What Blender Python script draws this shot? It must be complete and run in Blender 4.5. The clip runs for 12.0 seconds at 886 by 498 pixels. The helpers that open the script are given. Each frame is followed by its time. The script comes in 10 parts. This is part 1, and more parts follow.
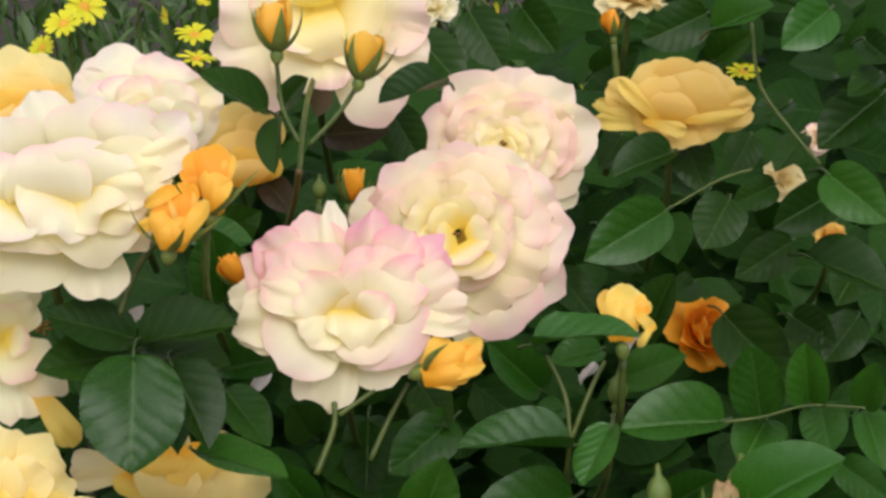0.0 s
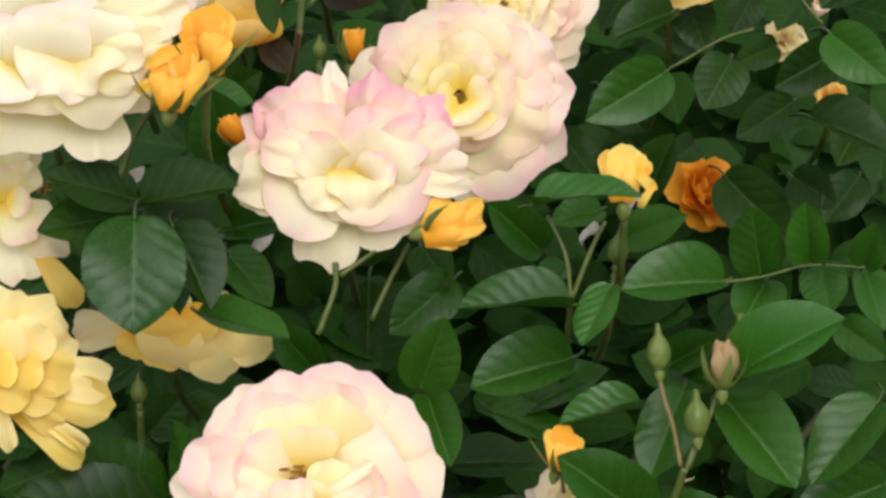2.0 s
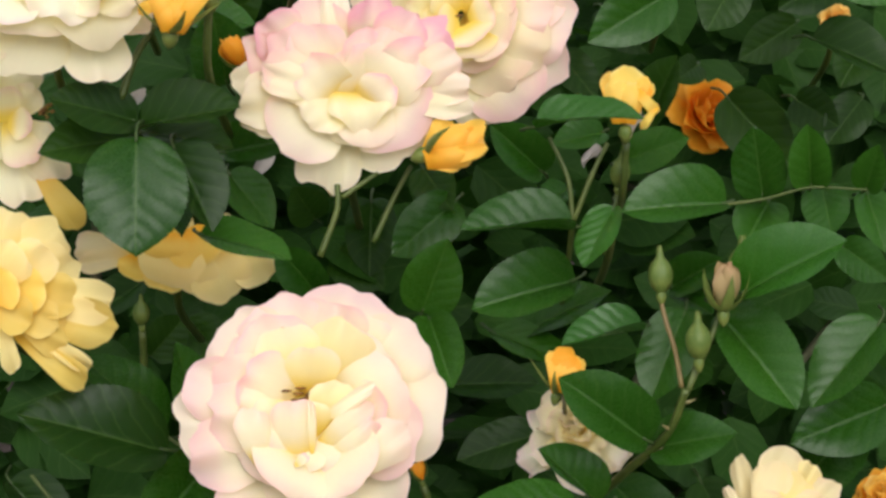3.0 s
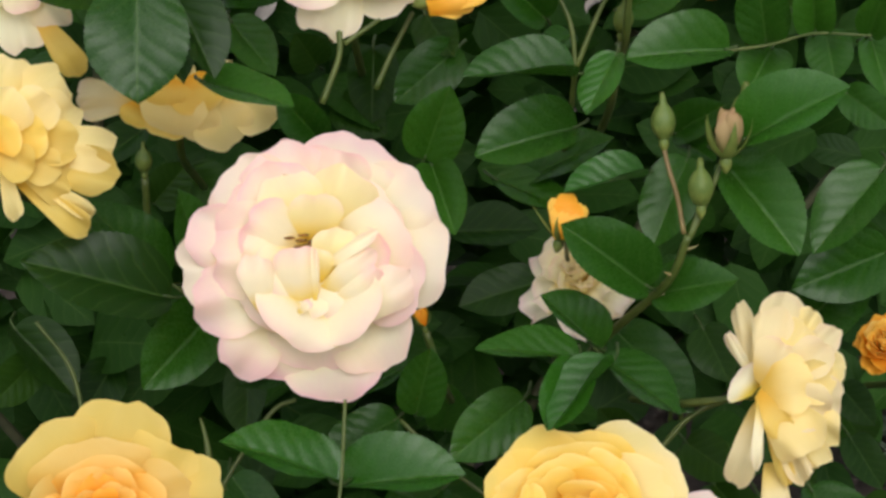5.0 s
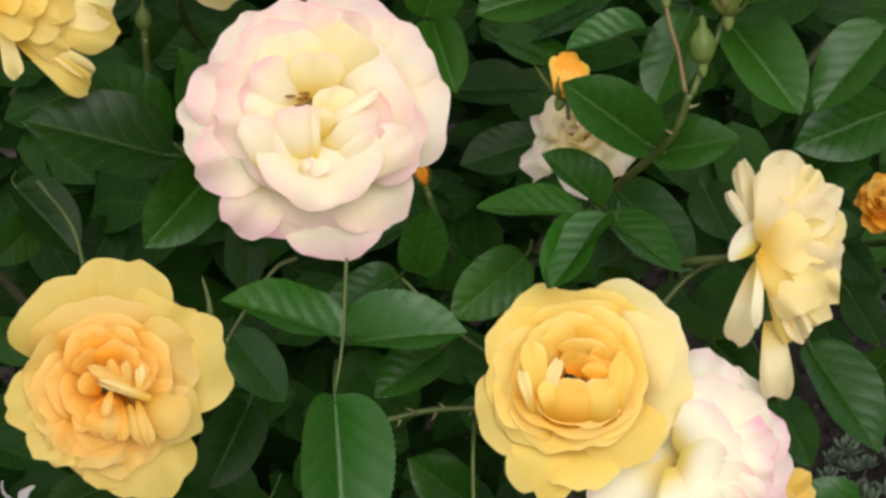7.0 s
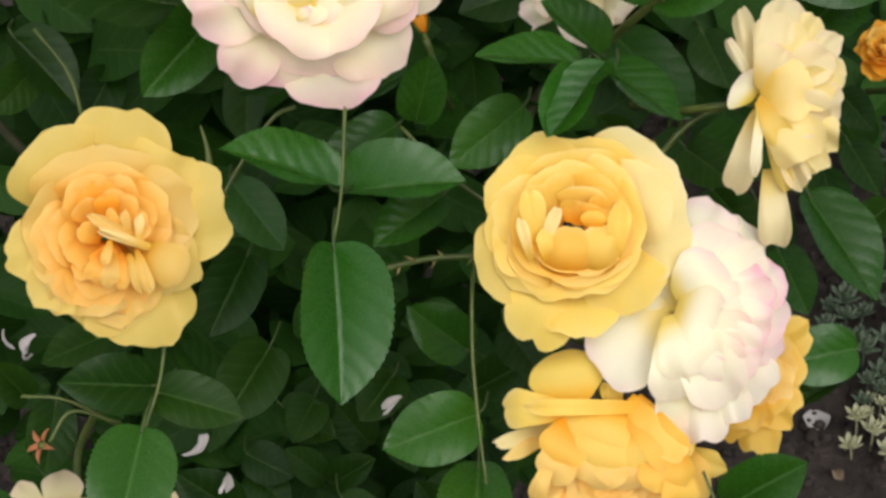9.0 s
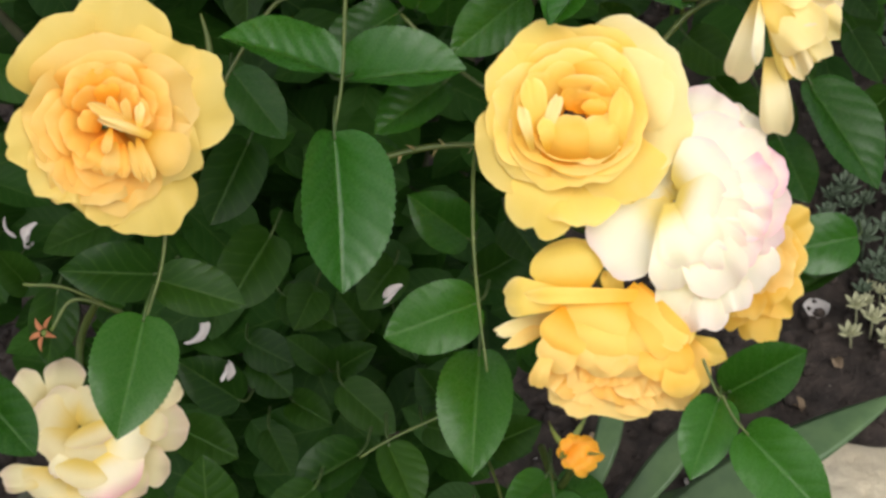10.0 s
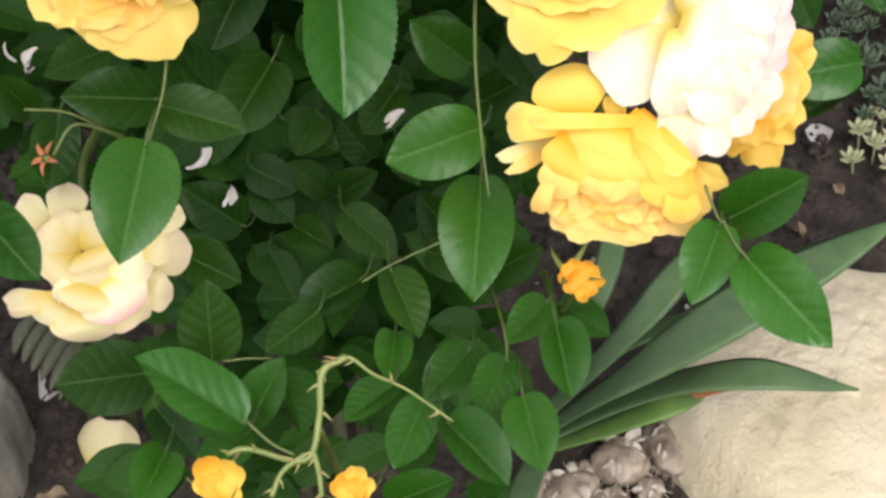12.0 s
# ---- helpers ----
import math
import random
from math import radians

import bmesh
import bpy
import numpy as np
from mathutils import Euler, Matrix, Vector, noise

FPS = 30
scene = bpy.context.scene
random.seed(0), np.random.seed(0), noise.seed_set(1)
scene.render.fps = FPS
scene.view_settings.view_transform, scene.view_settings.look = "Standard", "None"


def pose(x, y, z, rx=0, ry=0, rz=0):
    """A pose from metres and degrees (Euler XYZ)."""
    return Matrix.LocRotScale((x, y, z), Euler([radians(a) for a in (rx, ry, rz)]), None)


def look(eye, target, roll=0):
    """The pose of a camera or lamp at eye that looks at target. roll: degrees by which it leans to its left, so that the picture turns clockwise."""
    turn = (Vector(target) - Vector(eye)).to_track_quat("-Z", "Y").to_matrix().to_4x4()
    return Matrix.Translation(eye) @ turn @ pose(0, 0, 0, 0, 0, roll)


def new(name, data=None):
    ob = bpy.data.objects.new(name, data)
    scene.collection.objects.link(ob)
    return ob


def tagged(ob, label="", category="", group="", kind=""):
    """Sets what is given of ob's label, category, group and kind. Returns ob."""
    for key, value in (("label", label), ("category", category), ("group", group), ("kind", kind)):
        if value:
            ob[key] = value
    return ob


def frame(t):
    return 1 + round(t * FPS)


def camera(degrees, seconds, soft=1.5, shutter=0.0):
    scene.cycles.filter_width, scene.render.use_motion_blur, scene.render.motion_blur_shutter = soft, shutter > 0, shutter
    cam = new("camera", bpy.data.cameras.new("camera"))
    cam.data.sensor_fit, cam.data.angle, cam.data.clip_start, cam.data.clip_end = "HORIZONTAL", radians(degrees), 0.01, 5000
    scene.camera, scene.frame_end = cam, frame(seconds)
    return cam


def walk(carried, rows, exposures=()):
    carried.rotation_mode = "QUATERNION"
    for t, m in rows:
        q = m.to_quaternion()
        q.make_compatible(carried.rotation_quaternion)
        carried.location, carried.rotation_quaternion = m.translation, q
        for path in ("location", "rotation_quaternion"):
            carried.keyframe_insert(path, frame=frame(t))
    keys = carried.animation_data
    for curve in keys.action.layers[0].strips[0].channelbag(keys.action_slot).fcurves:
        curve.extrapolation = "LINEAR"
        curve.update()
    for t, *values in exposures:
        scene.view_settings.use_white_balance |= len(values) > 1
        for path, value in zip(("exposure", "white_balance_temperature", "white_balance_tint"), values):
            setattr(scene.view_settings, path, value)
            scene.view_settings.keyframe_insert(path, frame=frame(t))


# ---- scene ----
SOFT = 2.95
SKY, SUN = 0.12, 1.4
cam = camera(22.0, 12.0, soft=SOFT)
EYE = (0.0, 0.0, 1.35)
# seconds, tilt, lean, turn of a camera that tilts down where it stands
ROWS = [
    (0.0, 70.000, 0.000, -0.000),
    (0.5, 69.030, -0.039, 0.015),
    (1.0, 68.150, -0.069, 0.012),
    (1.5, 67.255, 0.018, 0.028),
    (2.0, 66.497, 0.076, -0.011),
    (2.5, 65.555, 0.077, 0.020),
    (4.5, 61.556, 0.086, 0.066),
    (5.0, 60.690, 0.155, 0.072),
    (5.5, 59.944, 0.127, 0.084),
    (6.0, 59.074, 0.196, 0.080),
    (6.5, 58.091, 0.170, 0.099),
    (8.5, 54.399, 0.267, 0.010),
    (9.0, 53.330, 0.230, 0.017),
    (9.5, 51.865, 0.232, 0.049),
    (10.0, 50.529, 0.240, 0.038),
    (10.5, 49.247, 0.222, 0.072),
    (11.0, 48.235, 0.259, 0.030),
    (11.5, 47.083, 0.237, 0.082),
    (12.0, 46.142, 0.225, 0.114),
]
walk(cam, [(t, pose(*EYE, rx, ry, rz)) for t, rx, ry, rz in ROWS],
     exposures=[(0.0, 0.54), (0.5, 0.60), (1.0, 0.64), (2.5, 0.68), (5.0, 0.55), (8.5, 0.55), (9.5, 0.67), (10.5, 0.90), (12.0, 1.16)])

# ---- world, sun, exposure ----
world = bpy.data.worlds.new("world")
scene.world = world
world.use_nodes = True
wn = world.node_tree
sky = wn.nodes.new("ShaderNodeTexSky")
sky.sky_type = "NISHITA"
sky.sun_disc = False
sky.sun_elevation, sky.sun_rotation = radians(62), radians(200)
sky.air_density, sky.dust_density, sky.ozone_density = 1.0, 3.0, 1.0
wn.nodes["Background"].inputs["Strength"].default_value = SKY
veil = wn.nodes.new("ShaderNodeHueSaturation")
veil.inputs["Saturation"].default_value = 0.22
wn.links.new(sky.outputs[0], veil.inputs["Color"])
wn.links.new(veil.outputs[0], wn.nodes["Background"].inputs["Color"])
sun = new("sun", bpy.data.lights.new("sun", "SUN"))
sun.data.energy, sun.data.angle, sun.data.color = SUN, radians(40), (1.0, 0.97, 0.92)
sun.matrix_world = look((0.7, -0.9, 2.8), (0.0, 1.1, 0.8))


# ---- materials ----
def material(name, build):
    m = bpy.data.materials.new(name)
    m.use_nodes = True
    nt = m.node_tree
    nt.nodes.clear()
    out = nt.nodes.new("ShaderNodeOutputMaterial")
    nt.links.new(build(nt), out.inputs["Surface"])
    return m


def node(nt, kind, **values):
    n = nt.nodes.new(kind)
    for key, value in values.items():
        feed(nt, n.inputs[key], value)
    return n


def feed(nt, socket, value):
    if hasattr(value, "is_output"):
        nt.links.new(value, socket)
    else:
        socket.default_value = value


def calc(nt, op, a, b=0.0, c=0.0):
    n = nt.nodes.new("ShaderNodeMath")
    n.operation = op
    for i, v in enumerate((a, b, c)):
        feed(nt, n.inputs[i], v)
    return n.outputs[0]


def mix(nt, fac, a, b, how="MIX"):
    n = nt.nodes.new("ShaderNodeMix")
    n.data_type, n.blend_type = "RGBA", how
    feed(nt, n.inputs[0], fac)
    feed(nt, n.inputs[6], a if hasattr(a, "is_output") else (*a, 1))
    feed(nt, n.inputs[7], b if hasattr(b, "is_output") else (*b, 1))
    return n.outputs[2]


def ramp(nt, fac, lo, hi):
    n = nt.nodes.new("ShaderNodeMapRange")
    n.interpolation_type = "SMOOTHSTEP"
    feed(nt, n.inputs[0], fac)
    n.inputs[1].default_value, n.inputs[2].default_value = lo, hi
    return n.outputs[0]


def speckle(nt, scale, detail=4.0, where="Object", rough=0.55):
    co = nt.nodes.new("ShaderNodeTexCoord")
    n = node(nt, "ShaderNodeTexNoise", Scale=scale, Detail=detail, Roughness=rough)
    nt.links.new(co.outputs[where], n.inputs["Vector"])
    return n.outputs[0]


def uv_axes(nt):
    co = nt.nodes.new("ShaderNodeTexCoord")
    s = nt.nodes.new("ShaderNodeSeparateXYZ")
    nt.links.new(co.outputs["UV"], s.inputs[0])
    return s.outputs[0], s.outputs[1]


def bumped(nt, height, strength, distance=0.001):
    n = node(nt, "ShaderNodeBump", Strength=strength, Distance=distance)
    nt.links.new(height, n.inputs["Height"])
    return n.outputs[0]


def surface(nt, colour, rough, normal=None, thin=0.0, glow=None, gloss=0.4):
    """A principled surface; thin: the share of light that passes through a leaf or petal."""
    p = nt.nodes.new("ShaderNodeBsdfPrincipled")
    feed(nt, p.inputs["Base Color"], colour if hasattr(colour, "is_output") else (*colour, 1))
    feed(nt, p.inputs["Roughness"], rough)
    p.inputs["Specular IOR Level"].default_value = gloss
    if normal:
        nt.links.new(normal, p.inputs["Normal"])
    if thin <= 0:
        return p.outputs[0]
    t = nt.nodes.new("ShaderNodeBsdfTranslucent")
    tint = glow if glow is not None else colour
    feed(nt, t.inputs["Color"], tint if hasattr(tint, "is_output") else (*tint, 1))
    m = nt.nodes.new("ShaderNodeMixShader")
    m.inputs[0].default_value = thin
    nt.links.new(p.outputs[0], m.inputs[1])
    nt.links.new(t.outputs[0], m.inputs[2])
    return m.outputs[0]


def petal_material(name, heart, mid, rim, rim_from=0.72, rim_share=1.0, heart_to=0.55, rough=0.55):
    def build(nt):
        u, v = uv_axes(nt)
        wob = calc(nt, "MULTIPLY", calc(nt, "SUBTRACT", speckle(nt, 45, 3), 0.5), 0.5)
        vv = calc(nt, "ADD", v, wob)
        side = calc(nt, "POWER", calc(nt, "ABSOLUTE", calc(nt, "SUBTRACT", calc(nt, "MULTIPLY", u, 2.0), 1.0)), 3.0)
        edge = calc(nt, "ADD", vv, calc(nt, "MULTIPLY", side, 0.18))
        info = nt.nodes.new("ShaderNodeObjectInfo")
        rnd = info.outputs["Random"]
        c = mix(nt, ramp(nt, vv, 0.05, heart_to), heart, mid)
        share = calc(nt, "MULTIPLY", ramp(nt, edge, rim_from, 1.15), calc(nt, "MULTIPLY_ADD", rnd, 0.8 * rim_share, 0.35 * rim_share))
        c = mix(nt, share, c, rim)
        streak = node(nt, "ShaderNodeTexNoise", Scale=1.0, Detail=3.0)
        com = nt.nodes.new("ShaderNodeCombineXYZ")
        nt.links.new(calc(nt, "MULTIPLY", u, 38.0), com.inputs[0])
        nt.links.new(calc(nt, "MULTIPLY", v, 3.0), com.inputs[1])
        nt.links.new(calc(nt, "MULTIPLY", rnd, 20.0), com.inputs[2])
        nt.links.new(com.outputs[0], streak.inputs["Vector"])
        shade = calc(nt, "MULTIPLY_ADD", streak.outputs[0], 0.05, 0.93)
        grey = nt.nodes.new("ShaderNodeCombineColor")
        for i in range(3):
            nt.links.new(shade, grey.inputs[i])
        c = mix(nt, 1.0, c, grey.outputs[0], "MULTIPLY")
        warm = mix(nt, 1.0, c, (1.0, 0.97, 0.68), "MULTIPLY")
        return surface(nt, c, rough, bumped(nt, streak.outputs[0], 0.1, 0.0006), thin=0.42, glow=warm)
    return material(name, build)


PETALS = {
    "pink": petal_material("pink_edged_petal", (0.95, 0.76, 0.24), (0.95, 0.85, 0.66), (0.92, 0.46, 0.57), 0.62, 1.25, 0.50),
    "blush": petal_material("blush_petal", (0.96, 0.74, 0.12), (0.97, 0.90, 0.66), (0.96, 0.67, 0.66), 0.60, 1.1, 0.50),
    "glow": petal_material("yellow_hearted_petal", (0.96, 0.72, 0.11), (0.97, 0.87, 0.48), (0.96, 0.76, 0.64), 0.72, 0.9, 0.74),
    "soft": petal_material("soft_blush_petal", (0.96, 0.72, 0.11), (0.97, 0.89, 0.59), (0.96, 0.67, 0.63), 0.62, 1.05, 0.60),
    "rosy": petal_material("rosy_edged_petal", (0.96, 0.74, 0.15), (0.97, 0.89, 0.66), (0.94, 0.57, 0.60), 0.62, 1.0, 0.50),
    "cream": petal_material("cream_petal", (0.95, 0.73, 0.11), (0.96, 0.89, 0.62), (0.94, 0.76, 0.64), 0.74, 0.9, 0.62),
    "white": petal_material("white_petal", (0.95, 0.78, 0.22), (0.96, 0.92, 0.73), (0.95, 0.74, 0.74), 0.70, 0.95, 0.50),
    "yellow": petal_material("yellow_petal", (0.94, 0.43, 0.02), (0.95, 0.60, 0.09), (0.96, 0.73, 0.24), 0.80, 0.8, 0.66),
    "lemon": petal_material("lemon_petal", (0.80, 0.48, 0.05), (0.82, 0.60, 0.14), (0.82, 0.65, 0.22), 0.8, 0.6, 0.6),
    "amber": petal_material("amber_petal", (0.94, 0.52, 0.06), (0.95, 0.66, 0.19), (0.95, 0.73, 0.30), 0.80, 0.8, 0.70),
    "bud_gold": petal_material("bud_gold_petal", (0.97, 0.50, 0.03), (0.97, 0.58, 0.08), (0.97, 0.66, 0.17), 0.80, 0.8, 0.75),
    "gold": petal_material("deep_gold_petal", (0.82, 0.45, 0.04), (0.83, 0.56, 0.14), (0.82, 0.61, 0.22), 0.80, 0.8, 0.6),
    "peach": petal_material("peach_gold_petal", (0.88, 0.34, 0.02), (0.91, 0.51, 0.08), (0.93, 0.64, 0.20), 0.76, 0.9, 0.74),
    "sun": petal_material("sunny_yellow_petal", (0.95, 0.51, 0.03), (0.95, 0.69, 0.14), (0.96, 0.78, 0.31), 0.82, 0.8, 0.62),
    "pale": petal_material("pale_yellow_petal", (0.94, 0.65, 0.11), (0.95, 0.78, 0.33), (0.95, 0.80, 0.46), 0.8, 0.7, 0.66),
    "orange": petal_material("orange_petal", (0.95, 0.36, 0.01), (0.96, 0.44, 0.03), (0.96, 0.54, 0.08), 0.8, 0.7, 0.7),
    "buff": petal_material("faded_cream_petal", (0.88, 0.65, 0.18), (0.89, 0.76, 0.44), (0.86, 0.64, 0.50), 0.85, 0.5, 0.6),
    "straw": petal_material("faded_straw_petal", (0.78, 0.58, 0.14), (0.79, 0.69, 0.40), (0.79, 0.60, 0.47), 0.74, 0.9, 0.7),
    "blushed": petal_material("blushed_bud_petal", (0.40, 0.36, 0.12), (0.52, 0.38, 0.18), (0.60, 0.36, 0.22), 0.7, 0.8, 0.6),
    "tipped": petal_material("pink_tipped_white_petal", (0.95, 0.82, 0.36), (0.96, 0.91, 0.75), (0.93, 0.54, 0.65), 0.70, 1.1, 0.52),
    "green": petal_material("unripe_petal", (0.16, 0.24, 0.06), (0.26, 0.32, 0.09), (0.40, 0.36, 0.14), 0.8, 0.6),
    "daisy": petal_material("daisy_ray_petal", (0.86, 0.74, 0.02), (0.88, 0.82, 0.04), (0.90, 0.86, 0.10), 0.9, 0.5),
}


def leaf_material(name, dark, light, rough=0.36, joined=False, thin=0.16, gloss=0.5):
    def build(nt):
        u, v = uv_axes(nt)
        off = calc(nt, "ABSOLUTE", calc(nt, "SUBTRACT", u, 0.5))
        if joined:
            rnd = nt.nodes.new("ShaderNodeNewGeometry").outputs["Random Per Island"]
        else:
            rnd = nt.nodes.new("ShaderNodeObjectInfo").outputs["Random"]
        bend = calc(nt, "MULTIPLY", calc(nt, "SUBTRACT", speckle(nt, 2.5, 2, "UV"), 0.5), 0.22)
        run = calc(nt, "MULTIPLY", calc(nt, "ADD", calc(nt, "SUBTRACT", v, calc(nt, "MULTIPLY", calc(nt, "POWER", off, 0.8), 0.62)), bend), 6.5)
        saw = calc(nt, "ABSOLUTE", calc(nt, "SUBTRACT", calc(nt, "FRACT", run), 0.5))
        vein = calc(nt, "SUBTRACT", 1.0, ramp(nt, saw, 0.0, 0.10))
        rib = calc(nt, "SUBTRACT", 1.0, ramp(nt, off, 0.003, 0.013))
        lines = calc(nt, "MAXIMUM", calc(nt, "MULTIPLY", vein, 0.35), rib)
        mott = speckle(nt, 60, 3)
        tone = calc(nt, "ADD", calc(nt, "MULTIPLY", rnd, 0.8), calc(nt, "MULTIPLY", calc(nt, "SUBTRACT", mott, 0.35), 0.6))
        c = mix(nt, tone, dark, light)
        c = mix(nt, calc(nt, "MULTIPLY", lines, 0.34), c, (0.11, 0.19, 0.045))
        soft = ramp(nt, saw, 0.0, 0.45)
        h = calc(nt, "ADD", calc(nt, "MULTIPLY", soft, 0.8), calc(nt, "MULTIPLY", speckle(nt, 300, 2), 0.2))
        h = calc(nt, "SUBTRACT", h, calc(nt, "MULTIPLY", rib, 0.7))
        h = calc(nt, "ADD", h, calc(nt, "MULTIPLY", speckle(nt, 5, 2, "UV"), 1.6))
        glow = mix(nt, 0.5, c, (0.06, 0.19, 0.012))
        r = calc(nt, "MULTIPLY_ADD", mott, 0.2, rough - 0.1)
        return surface(nt, c, r, bumped(nt, h, 0.19, 0.0012), thin=thin, glow=glow, gloss=gloss)
    return material(name, build)


LEAF = leaf_material("rose_leaf", (0.010, 0.046, 0.003), (0.027, 0.097, 0.007), 0.28, gloss=0.28, thin=0.20)
# lighter, glossier LEAF copy: young leaves, plus glare put into some leaves' colour
LEAF_BRIGHT = leaf_material("young_and_lit_rose_leaf", (0.016, 0.080, 0.005), (0.031, 0.118, 0.009), 0.28, gloss=0.42, thin=0.24)
# darker LEAF copy; deep-bush shade is put into its colour
LEAF_DARK = leaf_material("shaded_rose_leaf", (0.008, 0.028, 0.003), (0.018, 0.051, 0.004), 0.32, gloss=0.18, thin=0.18)
LEAF_BRONZE = leaf_material("bronze_rose_leaf", (0.028, 0.014, 0.006), (0.050, 0.026, 0.010), 0.45, gloss=0.3)
FOLIAGE = leaf_material("inner_rose_foliage", (0.010, 0.034, 0.005), (0.022, 0.068, 0.008), 0.50, joined=True, gloss=0.10, thin=0.26)


def plain(name, a, b, scale, rough, bump=0.3, depth=0.001, detail=5.0, thin=0.0):
    def build(nt):
        n = speckle(nt, scale, detail)
        big = speckle(nt, scale * 0.13, 3)
        f = calc(nt, "ADD", calc(nt, "MULTIPLY", ramp(nt, n, 0.3, 0.7), 0.6), calc(nt, "MULTIPLY", ramp(nt, big, 0.35, 0.65), 0.4))
        return surface(nt, mix(nt, f, a, b), rough, bumped(nt, n, bump, depth), thin=thin)
    return material(name, build)


STEM = plain("green_cane", (0.042, 0.068, 0.010), (0.088, 0.112, 0.022), 120, 0.45)
STALK = plain("leaf_stalk", (0.028, 0.058, 0.012), (0.060, 0.090, 0.024), 120, 0.5)
STEM_RED = plain("reddish_cane", (0.14, 0.09, 0.035), (0.20, 0.15, 0.05), 120, 0.5)
THORNY = plain("pale_thorny_shoot", (0.11, 0.145, 0.035), (0.19, 0.215, 0.065), 120, 0.45)
WOOD = plain("old_cane_bark", (0.035, 0.040, 0.018), (0.075, 0.075, 0.035), 90, 0.8)
SEPAL = plain("sepal_green", (0.075, 0.130, 0.020), (0.19, 0.22, 0.050), 160, 0.5, thin=0.15)
THORN = plain("thorn", (0.14, 0.17, 0.05), (0.30, 0.20, 0.10), 200, 0.4)
FILAMENT = plain("filament", (0.85, 0.62, 0.10), (0.92, 0.74, 0.18), 500, 0.6)
ANTHER = plain("anther", (0.10, 0.045, 0.012), (0.26, 0.12, 0.02), 900, 0.7)
DRY_LEAF = plain("dry_leaf", (0.13, 0.085, 0.050), (0.30, 0.225, 0.15), 60, 0.85, thin=0.1)
DRY = plain("dried_sepal", (0.24, 0.08, 0.03), (0.34, 0.13, 0.05), 200, 0.7)


def soil_build(nt):
    a = speckle(nt, 26, 8, rough=0.7)
    b = speckle(nt, 190, 4, rough=0.7)
    c = mix(nt, ramp(nt, a, 0.3, 0.72), (0.017, 0.012, 0.010), (0.074, 0.054, 0.044))
    c = mix(nt, calc(nt, "MULTIPLY", ramp(nt, b, 0.60, 0.78), 0.55), c, (0.26, 0.22, 0.185))
    h = calc(nt, "ADD", a, calc(nt, "MULTIPLY", b, 0.5))
    return surface(nt, c, 0.95, bumped(nt, h, 1.0, 0.012))


SOIL = material("garden_soil", soil_build)


def limestone_build(nt):
    a = speckle(nt, 7, 6)
    b = speckle(nt, 55, 6, rough=0.65)
    c = mix(nt, ramp(nt, a, 0.32, 0.68), (0.54, 0.45, 0.31), (0.64, 0.57, 0.44))
    c = mix(nt, calc(nt, "MULTIPLY", ramp(nt, b, 0.56, 0.74), 0.45), c, (0.42, 0.35, 0.26))
    c = mix(nt, calc(nt, "MULTIPLY", ramp(nt, speckle(nt, 17, 3), 0.66, 0.74), 0.35), c, (0.25, 0.20, 0.15))
    grit = speckle(nt, 240, 4, rough=0.7)
    c = mix(nt, calc(nt, "MULTIPLY", ramp(nt, grit, 0.55, 0.75), 0.35), c, (0.36, 0.31, 0.24))
    return surface(nt, c, 0.85, bumped(nt, calc(nt, "ADD", b, calc(nt, "MULTIPLY", grit, 0.6)), 0.8, 0.005))


LIMESTONE = material("pale_limestone", limestone_build)
GREYSTONE = plain("grey_stone", (0.10, 0.09, 0.075), (0.21, 0.19, 0.155), 30, 0.9, 0.7, 0.006)
IRIS = plain("iris_blade", (0.062, 0.110, 0.048), (0.100, 0.160, 0.068), 60, 0.42, 0.2)
IRIS_LIGHT = plain("iris_blade_light", (0.085, 0.160, 0.040), (0.13, 0.21, 0.055), 60, 0.42, 0.2)
RHIZOME = plain("iris_rhizome", (0.12, 0.085, 0.062), (0.38, 0.31, 0.25), 75, 0.75, 0.5, 0.002)
PAPERY = plain("papery_sheath", (0.42, 0.36, 0.30), (0.66, 0.60, 0.54), 150, 0.8, thin=0.25)
SUCCULENT = plain("succulent_leaf", (0.050, 0.075, 0.045), (0.10, 0.13, 0.08), 70, 0.55)
SUCCULENT_DULL = plain("dull_succulent_leaf", (0.060, 0.066, 0.040), (0.125, 0.120, 0.080), 70, 0.6)
SUCCULENT_PALE = plain("pale_succulent_leaf", (0.27, 0.28, 0.16), (0.42, 0.40, 0.25), 70, 0.55)
FALLEN = plain("fallen_petal", (0.48, 0.43, 0.41), (0.64, 0.60, 0.57), 80, 0.6, thin=0.2)
GRASSY = leaf_material("daisy_foliage", (0.016, 0.046, 0.006), (0.050, 0.105, 0.012), 0.5, joined=True)

# ---- makers ----
PLACE = {}


def attach(ob, parent, m, label=""):
    """Puts ob at the world pose m under parent."""
    if parent is not None:
        ob.parent = parent
        ob.matrix_parent_inverse = PLACE[parent].inverted()
    ob.matrix_basis = m
    PLACE[ob] = m
    if label:
        ob["label"] = label
    return ob


def mesh_of(name, verts, faces, mat, uv=None, smooth=True):
    me = bpy.data.meshes.new(name)
    me.from_pydata([tuple(v) for v in verts], [], faces)
    if uv is not None:
        layer = me.uv_layers.new(name="UVMap")
        idx = np.empty(len(me.loops), dtype=np.int32)
        me.loops.foreach_get("vertex_index", idx)
        layer.data.foreach_set("uv", np.asarray(uv, dtype=np.float32)[idx].ravel())
    me.materials.append(mat)
    if smooth:
        me.polygons.foreach_set("use_smooth", np.ones(len(me.polygons), dtype=bool))
    me.update()
    return me


def part(name, me, parent, m=Matrix(), label=""):
    return attach(new(name, me), parent, m, label)


